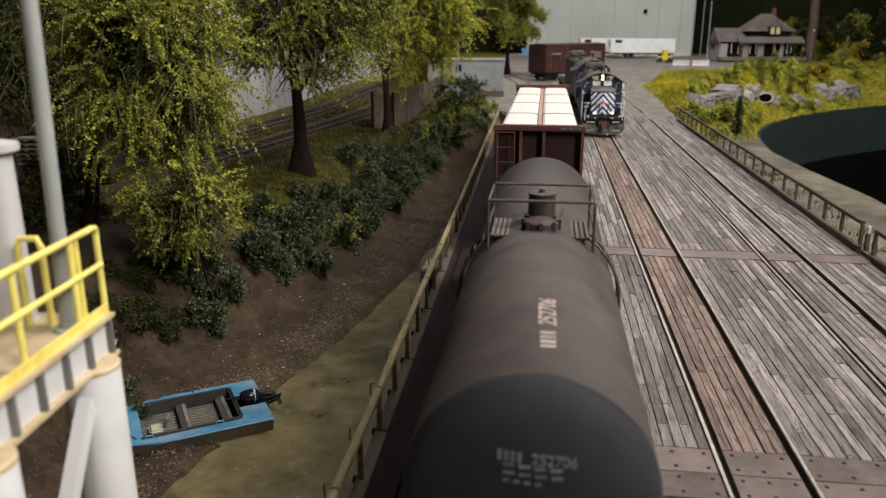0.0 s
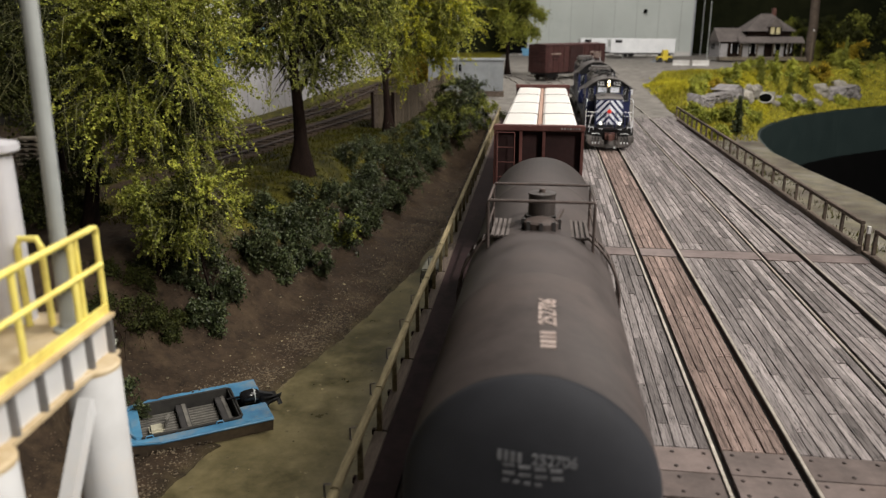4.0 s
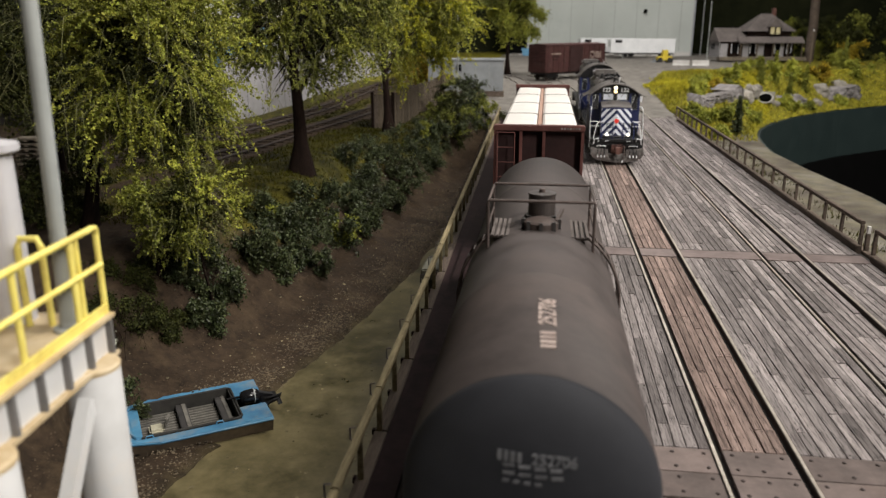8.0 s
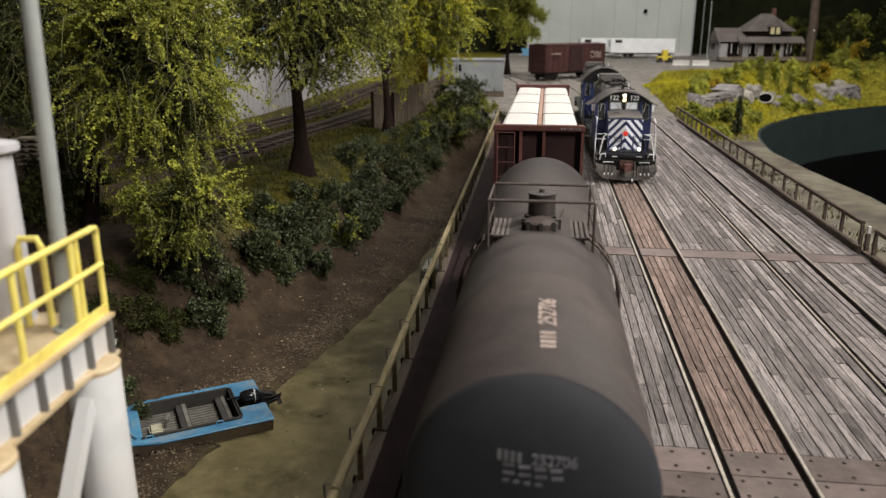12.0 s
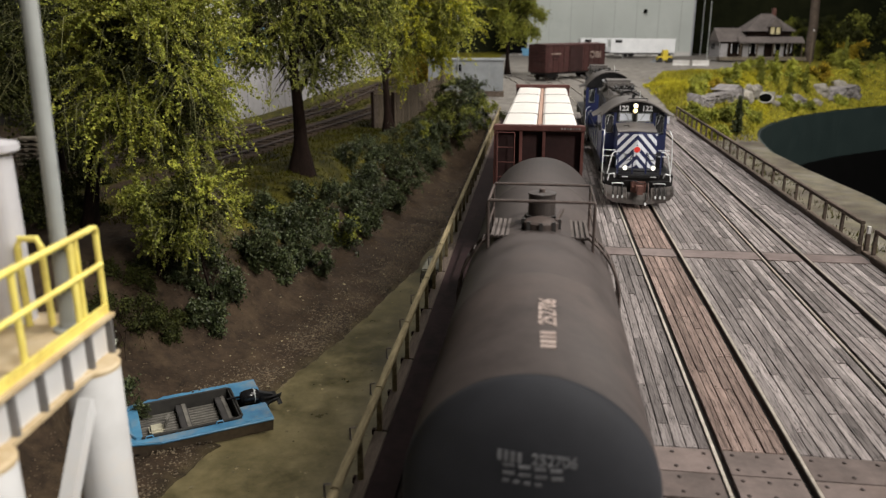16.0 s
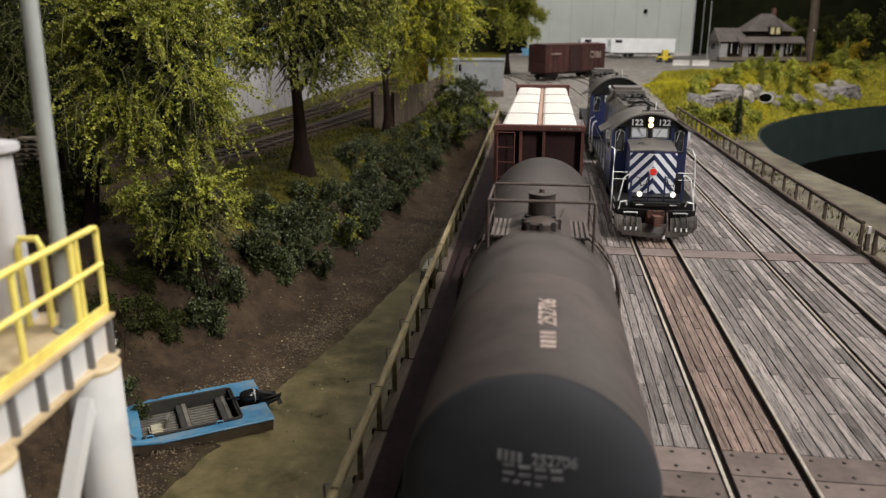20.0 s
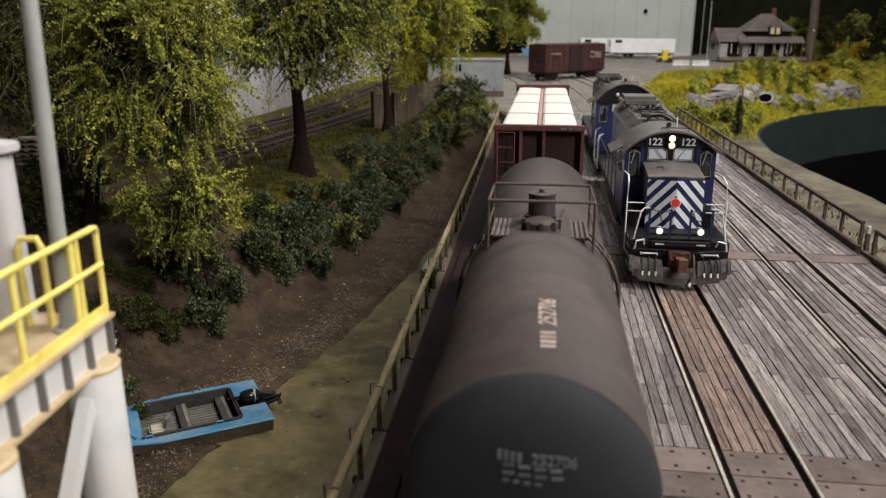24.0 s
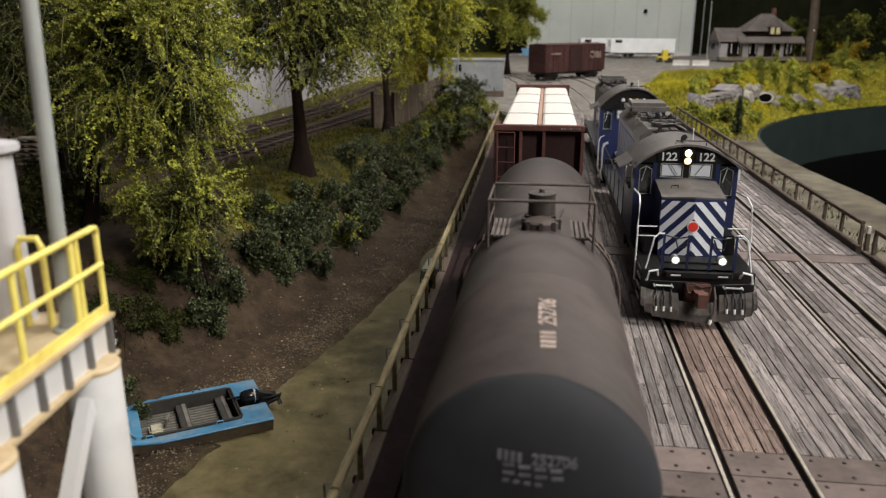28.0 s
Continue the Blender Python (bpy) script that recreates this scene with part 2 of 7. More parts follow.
m_fascia = material("dark_green_fascia", (0.0115, 0.022, 0.022), (0.016, 0.029, 0.028), 0.6, grain=0.5, bump=0.0)
m_void = material("black_skirt_cloth", (0.002, 0.002, 0.002), (0.004, 0.004, 0.004), 0.95, grain=1, bump=0.0, spec=0.05)
m_room = material("grey_room_wall", (0.03, 0.03, 0.03), (0.04, 0.04, 0.04), 0.9, grain=0.05, bump=0.0)
m_slat = material("grimy_floor_slats", (0.05, 0.047, 0.042), (0.18, 0.166, 0.143), 0.8, grain=4, bump=0.3)
m_blue_tarp = material("blue_tarpaulin", (0.09, 0.24, 0.4), (0.13, 0.31, 0.48), 0.6, grain=1, bump=0.1)
m_loader = material("loader_yellow", (0.55, 0.42, 0.03), (0.75, 0.6, 0.06), 0.5, grain=2, bump=0.05)
m_tyre = material("black_rubber", (0.01, 0.01, 0.01), (0.03, 0.03, 0.03), 0.85, grain=6)
m_dial = material("dark_forest", (0.006, 0.008, 0.004), (0.02, 0.022, 0.01), 0.95, grain=0.3, bump=0.0, spec=0.05)


# ---- builders ----
def thing(name, label, category, at=(0, 0, 0), turn=0.0, group="", kind=""):
    ob = new(name)
    ob.empty_display_size = 0.01
    ob.matrix_basis = pose(at[0] * S, at[1] * S, at[2] * S, 0, 0, turn)
    return tagged(ob, label, category, group, kind)


def link_mesh(name, me, mat, parent=None, label=""):
    ob = new(name, me)
    if mat:
        me.materials.append(mat)
    if parent:
        ob.parent = parent
    if label:
        ob["label"] = label
    return ob


def part(name, bm, mat, parent=None, label="", smooth=False):
    """Links a bmesh, given in prototype metres, as one mesh object under parent."""
    bmesh.ops.recalc_face_normals(bm, faces=bm.faces)
    bmesh.ops.scale(bm, vec=(S, S, S), verts=bm.verts)
    me = bpy.data.meshes.new(name)
    bm.to_mesh(me)
    bm.free()
    if smooth:
        for p in me.polygons:
            p.use_smooth = True
    return link_mesh(name, me, mat, parent, label)


def raw(name, verts, faces, mat, parent=None, label="", smooth=False):
    me = bpy.data.meshes.new(name)
    me.from_pydata((np.asarray(verts) * S).tolist(), [], faces.tolist() if hasattr(faces, "tolist") else faces)
    me.update()
    if smooth:
        me.polygons.foreach_set("use_smooth", [True] * len(me.polygons))
    return link_mesh(name, me, mat, parent, label)


def box(x0, x1, y0, y1, z0, z1, bevel=0.0, bm=None):
    bm = bm or bmesh.new()
    r = bmesh.ops.create_cube(bm, size=1.0)
    bmesh.ops.scale(bm, vec=(x1 - x0, y1 - y0, z1 - z0), verts=r["verts"])
    bmesh.ops.translate(bm, vec=((x0 + x1) / 2, (y0 + y1) / 2, (z0 + z1) / 2), verts=r["verts"])
    if bevel:
        edges = list({e for v in r["verts"] for e in v.link_edges})
        bmesh.ops.bevel(bm, geom=edges, offset=bevel, segments=2, affect="EDGES")
    return bm


def beam(p, q, w, h, bm=None):
    """A square bar from p to q."""
    bm = bm or bmesh.new()
    p, q = Vector(p), Vector(q)
    d = (q - p).normalized()
    u = d.cross(Vector((0, 0, 1)))
    u = u.normalized() if u.length > 1e-4 else Vector((1, 0, 0))
    v = u.cross(d)
    ring = [[bm.verts.new(o + u * a * w / 2 + v * b * h / 2) for a, b in ((-1, -1), (1, -1), (1, 1), (-1, 1))] for o in (p, q)]
    for i in range(4):
        bm.faces.new((ring[0][i], ring[0][(i + 1) % 4], ring[1][(i + 1) % 4], ring[1][i]))
    bm.faces.new(ring[0][::-1])
    bm.faces.new(ring[1])
    return bm


def tube(points, r, seg=8, bm=None, taper=None):
    """A round bar through points."""
    bm = bm or bmesh.new()
    pts = [Vector(p) for p in points]
    rings, up = [], Vector((0.13, 0.21, 0.97))
    for i, p in enumerate(pts):
        d = (pts[min(i + 1, len(pts) - 1)] - pts[max(i - 1, 0)]).normalized()
        u = d.cross(up)
        u = u.normalized() if u.length > 0.05 else d.cross(Vector((1, 0, 0))).normalized()
        v = d.cross(u)
        rr = r if taper is None else r + (taper - r) * i / (len(pts) - 1)
        rings.append([bm.verts.new(p + (u * math.cos(a) + v * math.sin(a)) * rr) for a in (2 * math.pi * k / seg for k in range(seg))])
    for a, b in zip(rings, rings[1:]):
        for i in range(seg):
            bm.faces.new((a[i], a[(i + 1) % seg], b[(i + 1) % seg], b[i]))
    bm.faces.new(rings[0][::-1])
    bm.faces.new(rings[-1])
    return bm


def prism(outline, axis, a, b, bm=None):
    """A 2D outline pushed along an axis from a to b: x takes (y, z), y takes (x, z), z takes (x, y)."""
    bm = bm or bmesh.new()
    put = {"x": lambda u, v, w: (w, u, v), "y": lambda u, v, w: (u, w, v), "z": lambda u, v, w: (u, v, w)}[axis]
    lo, hi = ([bm.verts.new(put(u, v, w)) for u, v in outline] for w in (a, b))
    n = len(outline)
    for i in range(n):
        bm.faces.new((lo[i], lo[(i + 1) % n], hi[(i + 1) % n], hi[i]))
    bm.faces.new(lo[::-1])
    bm.faces.new(hi)
    return bm


def lathe(profile, origin, axis="z", seg=32, bm=None):
    """Turns (radius, height) pairs round an axis through origin."""
    bm = bm or bmesh.new()
    o = Vector(origin)
    rings = []
    for r, h in profile:
        ring = []
        for k in range(seg):
            c, s = math.cos(2 * math.pi * k / seg) * r, math.sin(2 * math.pi * k / seg) * r
            ring.append(bm.verts.new(o + Vector({"z": (c, s, h), "y": (c, h, s), "x": (h, c, s)}[axis])))
        rings.append(ring)
    for a, b in zip(rings, rings[1:]):
        for i in range(seg):
            bm.faces.new((a[i], a[(i + 1) % seg], b[(i + 1) % seg], b[i]))
    bm.faces.new(rings[0][::-1])
    bm.faces.new(rings[-1])
    return bm


def text_part(name, words, size, at, rot, mat, parent, depth=0.01):
    """Lettering in the built-in font as a mesh, size in metres."""
    cu = bpy.data.curves.new(name, "FONT")
    cu.body, cu.size, cu.align_x, cu.align_y, cu.extrude = words, size * S, "CENTER", "CENTER", depth * S
    cu.offset = size * S * 0.02
    tmp = bpy.data.objects.new(name, cu)
    scene.collection.objects.link(tmp)
    me = bpy.data.meshes.new_from_object(tmp.evaluated_get(bpy.context.evaluated_depsgraph_get()))
    bpy.data.objects.remove(tmp)
    ob = link_mesh(name, me, None, parent)
    me.materials.clear()
    me.materials.append(mat)
    ob.matrix_basis = pose(at[0] * S, at[1] * S, at[2] * S, *rot)
    return ob


# ---- ground sheet, river and the edge of the layout ----
def step01(a):
    a = np.clip(a, 0, 1)
    return a * a * (3 - 2 * a)


def shore(y):
    return np.interp(y, [-10, 17.8, 24, 29.5, 38, 53, 62, 70], [-15.2, -14.3, -13.5, -12.1, -10.9, -9.9, -8.2, -7])


def brink(y):
    """The free edge of the layout at the aisle."""
    return np.interp(y, BRINK_Y, BRINK_X)


BRINK_Y = [-20, 50, 60, 68, 74, 78, 81, 83.5, 89.4, 95, 100, 104.6, 108, 112, 120, 135]
BRINK_X = [16.6, 16.3, 15.5, 15.2, 15.9, 16.6, 17.4, 18.2, 21.0, 24.7, 28.8, 33.1, 37.1, 42.0, 56, 110]


def upper(x, y):
    u = np.interp(y, [0, 80, 104, 140, 200], [0, 0, 1.15, 1.4, 1.4])
    return u + np.where(x < -12, -0.5 * step01((90 - y) / 20), 0)


def bumps(x, y, size, seed):
    """Smooth value noise on a grid, from a seeded table."""
    rng = np.random.default_rng(seed)
    tab = rng.random((64, 64))
    u, v = x / size + 1000, y / size + 1000
    i, j = np.floor(u).astype(int), np.floor(v).astype(int)
    a, b = step01(u - i), step01(v - j)
    t = lambda p, q: tab[p % 64, q % 64]
    return (t(i, j) * (1 - a) + t(i + 1, j) * a) * (1 - b) + (t(i, j + 1) * (1 - a) + t(i + 1, j + 1) * a) * b - 0.5


def ground_z(x, y):
    x, y = np.asarray(x, float), np.asarray(y, float)
    s = shore(y) - x
    low = np.where(s < 0, -5.0 + np.clip(0.12 * (s + 1.5), -0.2, 0.2), -4.84 + 0.16 * step01(s / 0.3) + 0.13 * s)
    bank = -4.4 + 3.9 * step01((s - 2.3) / 6.2)
    z = np.where(s < 2.5, low, bank)
    right = -5.0 + 2.6 * step01((x - 6.5) / 4.0)
    z = np.where(x > 5, right, z)
    lip = np.interp(x, BRINK_X[4:], BRINK_Y[4:])
    far = np.where(x > 8, step01((y - lip - 0.5) / 11), step01((y - 60) / 11))
    z = z * (1 - far) + (upper(x, y) + np.where(x > 8, 0.9 * step01((x - 8) / 3) * step01((125 - y) / 20), 0)) * far
    rough = bumps(x, y, 2.3, 3) * 0.35 + bumps(x, y, 0.8, 4) * 0.22
    calm = np.maximum(step01((y - 72) / 8) * (x < 7.5) * (x > -14), (x < -22) * 0.9)
    u, v = (x + 15.6) * 0.835 + (y - 20.8) * 0.55, -(x + 15.6) * 0.55 + (y - 20.8) * 0.835
    berth = step01((3.0 - np.abs(u + 0.5)) / 0.4) * step01((1.45 - np.abs(v)) / 0.3)
    rough = rough * np.where(x > 6, 0.07 + 0.93 * step01((y - 76) / 6) * step01((brink(y) - x - 0.3) / 2.5), 1)
    z = z + rough * (1 - 0.9 * calm) * (1 - 0.65 * (s > -3) * (s < 1.6) * (y < 62))
    return z * (1 - berth) + np.minimum(z, -5.05) * berth


def make_ground():
    ys = np.concatenate([np.arange(-6, 70, 0.42), np.arange(70, 130, 0.6), np.arange(130, 262, 3.0)])
    us = np.concatenate([np.linspace(0, 0.35, 70), np.linspace(0.35, 0.86, 190)[1:], np.linspace(0.86, 1, 50)[1:]])
    X = -75 + us[None, :] * (brink(ys)[:, None] + 75)
    Y = np.repeat(ys[:, None], len(us), 1)
    Z = ground_z(X, Y)
    ny, nx = X.shape
    idx = np.arange(ny * nx).reshape(ny, nx)
    faces = np.stack([idx[:-1, :-1], idx[:-1, 1:], idx[1:, 1:], idx[1:, :-1]], -1).reshape(-1, 4)
    ob = raw("ground", np.stack([X, Y, Z], -1).reshape(-1, 3), faces, None, smooth=True)
    s = shore(Y) - X
    n1 = bumps(X, Y, 3.0, 8) + 0.6 * bumps(X, Y, 1.0, 9)
    green = np.where(X < -6, step01((s - 5.0 + 2.0 * n1) / 2.0), 0)
    green = green * step01((Y - 30 - 3 * n1) / 7)
    hill = (X > 8.0 + np.clip(Y - 99, 0, 60) * 0.55 + n1 * 0.8) & (Y > 70)
    green = np.where(hill, 1.0, green)
    green = np.where((X > 8) & (Y < 76), np.clip(0.3 + 0.6 * n1, 0, 0.7), green)
    strand = np.where((X > 8) & (Y < 76), np.clip(0.55 + 0.5 * n1, 0, 0.8), 0)
    yard = step01((Y - 68 - n1) / 3) * (X > -14 + n1) * (1 - np.where(hill, 1, 0))
    green = green * (1 - yard)
    yard = np.maximum(yard, strand)
    lanes = np.maximum(1 - np.abs(X - (-25.7 + (Y - 46.5) * 0.125)) / 1.7, 1 - np.abs(X - (-29.7 + (Y - 58) * 0.135)) / 1.7)
    bed = np.where((X < -17) & (Y < 130), step01(lanes * 2 + 0.6 * n1), 0)
    back = step01((-30 - X + (Y - 50) * 0.12) / 2) * step01((66 - Y) / 6)
    green = green * (1 - bed) * (1 - back)
    # Bank lawn shifts to a darker olive with tree shade put into it.
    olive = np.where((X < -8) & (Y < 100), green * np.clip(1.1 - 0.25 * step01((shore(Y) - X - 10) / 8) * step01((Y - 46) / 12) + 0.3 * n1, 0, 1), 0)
    silt = np.where((X < -6) & (Y < 64), step01(0.6 - s / 0.9 + 1.1 * n1), 0) * 0.8
    for name, w in (("green", green), ("olive", olive), ("grey", yard), ("silt", silt)):
        at = ob.data.attributes.new(name, "FLOAT", "POINT")
        at.data.foreach_set("value", w.reshape(-1).astype(np.float32))
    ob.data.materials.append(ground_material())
    return tagged(ob, "muddy river bank, grass and gravel yard sheet", "ground", kind="structure")


def ground_material():
    m = m_mud.copy()
    m.name = "mud_grass_and_gravel"
    n, l = m.node_tree.nodes, m.node_tree.links
    b = n["Principled BSDF"]
    col = b.inputs["Base Color"].links[0].from_socket
    vec = next(x for x in n if x.type == "TEX_NOISE").inputs["Vector"].links[0].from_socket
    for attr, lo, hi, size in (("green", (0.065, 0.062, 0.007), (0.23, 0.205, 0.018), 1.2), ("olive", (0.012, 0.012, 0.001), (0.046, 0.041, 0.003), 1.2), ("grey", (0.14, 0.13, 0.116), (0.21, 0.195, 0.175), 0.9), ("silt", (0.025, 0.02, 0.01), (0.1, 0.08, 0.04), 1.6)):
        t = n.new("ShaderNodeTexNoise")
        t.inputs["Scale"].default_value, t.inputs["Detail"].default_value = size, 7
        l.new(vec, t.inputs["Vector"])
        r = n.new("ShaderNodeValToRGB")
        r.color_ramp.elements[0].position, r.color_ramp.elements[1].position = 0.36, 0.64
        r.color_ramp.elements[0].color, r.color_ramp.elements[1].color = (*lo, 1), (*hi, 1)
        l.new(t.outputs[0], r.inputs[0])
        a = n.new("ShaderNodeAttribute")
        a.attribute_name = attr
        mx = n.new("ShaderNodeMix")
        mx.data_type = "RGBA"
        l.new(a.outputs["Fac"], mx.inputs[0])
        l.new(col, mx.inputs[6])
        l.new(r.outputs[0], mx.inputs[7])
        col = mx.outputs[2]
    l.new(col, b.inputs["Base Color"])
    return m


make_ground()

# river surface
river = bmesh.new()
ys = np.arange(-6, 66, 2.0)
lo = [river.verts.new((float(shore(y)) - 1.2, y, -4.8)) for y in ys]
hi = [river.verts.new((8.2, y, -4.8)) for y in ys]
for i in range(len(ys) - 1):
    river.faces.new((lo[i], hi[i], hi[i + 1], lo[i + 1]))
tagged(part("river_water", river, m_water), "shallow murky olive river water", "water", kind="structure")


def edge_strip(name, drop0, drop1, out, mat, label):
    """A band that hangs along the free edge of the layout."""
    bm = bmesh.new()
    prev = None
    for y in np.concatenate([np.arange(-6, 70, 2.0), np.arange(70, 136, 1.0)]):
        x = float(brink(y)) + out
        z = float(ground_z(x - out - 0.05, y)) + 0.06
        col = [bm.verts.new((x + dx, y, z - d)) for dx, d in ((0, drop0), (0.5, drop0), (0.5, drop1), (0, drop1))]
        if prev:
            for i in range(4):
                bm.faces.new((prev[i], prev[(i + 1) % 4], col[(i + 1) % 4], col[i]))
        prev = col
    tagged(part(name, bm, mat), label, "fascia", kind="structure")


edge_strip("fascia_trim", 0.16, 6.2, -0.25, m_fascia, "dark green curved fascia along the layout edge")
edge_strip("skirt_trim", 6.2, 70.0, 0.3, m_void, "black cloth skirt below the layout edge")

# room shell
for nm, b6 in (("floor", (-82, 130, -90, 265, -82, -80)), ("wall_south", (-82, 130, -92, -90, -80, 100)), ("wall_north", (-82, 130, 265, 267, -80, 100)),
               ("wall_west", (-84, -82, -90, 265, -80, 100)), ("wall_east", (130, 132, -90, 265, -80, 100)), ("ceiling", (-82, 130, -90, 265, 100, 102))):
    tagged(part(nm, box(*b6), m_room), "plain grey surface of the layout room", nm.split("_")[0], kind="structure")

# ---- bridge deck ----
RAILS = [c + s for c in (-4.25, 0.065, 4.39) for s in (-0.755, 0.755)]
deck_bed = tagged(part("deck_bed", box(-6.8, 7.5, 2.0, 73.0, -0.75, -0.1), m_bed), "dark timber underlay of the bridge deck", "bridge deck", kind="structure")

plank_data = {}


def plank_mesh(length, width, seed):
    key = (length, width, seed)
    if key not in plank_data:
        rng = random.Random(seed)
        bm = box(-width / 2, width / 2, 0, length, -0.1, 0.0)
        for v in bm.verts:
            v.co += Vector((rng.uniform(-0.008, 0.008), rng.uniform(-0.02, 0.02), rng.uniform(-0.012, 0.012) if v.co.z > -0.05 else 0))
        top = [f for f in bm.faces if f.normal.z > 0.8]
        bmesh.ops.bevel(bm, geom=list({e for f in top for e in f.edges}), offset=0.012, segments=1, affect="EDGES")
        bmesh.ops.scale(bm, vec=(S, S, S), verts=bm.verts)
        me = bpy.data.meshes.new("plank")
        bm.to_mesh(me)
        bm.free()
        plank_data[key] = me
    return plank_data[key]


def plank_rows():
    """(x centre, width, kind) of every row of planks between the rails."""
    rows = []
    for x0, x1, kind in ((-6.5, -5.07, 2), (-4.86, -3.64, 2), (-3.43, -0.755, 0), (-0.55, 0.68, 1), (0.885, 3.57, 0), (3.78, 5.0, 0), (5.21, 7.24, 0)):
        n = round((x1 - x0) / 0.215)
        w = (x1 - x0) / n
        rows += [(x0 + w * (i + 0.5), w - 0.02, kind) for i in range(n)]
    return rows


def lay_deck(name, y0, y1, parts_to, label, seed):
    """Planks in broken courses; those up to parts_to are pieces of their own, the others one joined part."""
    rng = random.Random(seed)
    base = thing(name, label, "bridge deck", kind="structure")
    far_v, far_f, nail_v, nail_f, dim_v, dim_f = [], [], [], [], [], []
    for x, w, kind in plank_rows():
        y = y0
        first = True
        while y < y1 - 0.05:
            ln = rng.choice((0.9, 1.8, 2.7, 3.6)) if first else rng.choice((2.7, 3.6, 3.6, 3.6, 4.5))
            first = False
            ln = min(ln, y1 - y)
            if y1 - y - ln < 0.6:
                ln = y1 - y
            lift = rng.uniform(-0.012, 0.012)
            if y < 34 and x > -3.4:
                for yy in (y + 0.09, y + ln - 0.11):
                    for sx in (-0.28, 0.28):
                        if rng.random() < 0.55:
                            continue
                        k = len(nail_v)
                        nx, ny = x + sx * w + rng.uniform(-0.01, 0.01), yy + rng.uniform(-0.02, 0.02)
                        nail_v += [(nx + 0.012 * math.cos(2 * math.pi * q / 6), ny + 0.012 * math.sin(2 * math.pi * q / 6), z) for z in (-0.02, 0.02) for q in range(6)]
                        nail_f += [(k + 6, k + 7, k + 8, k + 9, k + 10, k + 11)] + [(k + q, k + (q + 1) % 6, k + 6 + (q + 1) % 6, k + 6 + q) for q in range(6)]
            if y < parts_to and (x > -3.4 or y < 20):
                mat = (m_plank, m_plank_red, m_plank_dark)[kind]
                me = plank_mesh(round(ln - 0.02, 2), round(w, 3), rng.randrange(3))
                if not me.materials:
                    me.materials.append(mat)
                ob = new("plank", me)
                ob.parent = base
                ob.location = (x * S, y * S, lift * S)
                ob.rotation_euler = (0, 0, rng.uniform(-0.0015, 0.0015))
                if me.materials[0] != mat:
                    ob.material_slots[0].link = "OBJECT"
                    ob.material_slots[0].material = mat
            else:
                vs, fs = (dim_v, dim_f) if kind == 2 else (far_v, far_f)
                k = len(vs)
                vs += [(x + a * w / 2, y + b * (ln - 0.02), lift + c) for a in (-1, 1) for b in (0, 1) for c in (-0.1, 0)]
                fs += [(k + a, k + b, k + c, k + d) for a, b, c, d in ((1, 5, 7, 3), (0, 1, 3, 2), (4, 6, 7, 5), (0, 4, 5, 1), (2, 3, 7, 6))]
            y += ln
    if nail_v:
        raw("nail", nail_v, nail_f, m_rivet, base, "dark nail heads")["kind"] = "stuff"
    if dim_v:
        raw("joined_planks", dim_v, dim_f, m_plank_dim, base, "oily planks darkened for car shade")["kind"] = "stuff"
    if far_v:
        ob = raw("joined_planks", far_v, far_f, m_plank_far, base)
        ob["kind"] = "stuff"
    return base


def bend(y):
    """Sideways drift of the tracks beyond the bridge."""
    return -((max(0, y - 74)) ** 2) / 230.0


def rail_rise(y):
    return float(np.interp(y, [0, 80, 104, 140], [0, 0, 1.18, 1.44])) + (0.02 if y > 76 else 0)


def make_rails():
    ys = [2.0, 12, 20, 30, 40, 50, 60, 70, 74] + [74 + 2.5 * i for i in range(1, 16)]
    for i, x in enumerate(RAILS):
        base = thing("rail", "dark rusty rail with polished head in the planked deck", "rail", group="bridge rails")
        for nm, w, z0, z1, mat, lab in (("web", 0.10, -0.1, 0.025, m_rail_side, ""), ("rail_head", 0.062, 0.025, 0.05, m_rail_head, "polished rail head")):
            bm = bmesh.new()
            prev = None
            for y in ys:
                zz = rail_rise(y)
                xx = x + bend(y) + (-0.022 if i % 2 == 0 else 0.022)
                ring = [bm.verts.new((xx + a * w / 2, y, zz + c)) for a, c in ((-1, z0), (1, z0), (1, z1), (-1, z1))]
                if prev:
                    for k in range(4):
                        bm.faces.new((prev[k], prev[(k + 1) % 4], ring[(k + 1) % 4], ring[k]))
                else:
                    bm.faces.new(ring[::-1])
                prev = ring
            bm.faces.new(prev)
            part(nm, bm, mat, base, lab)


make_rails()


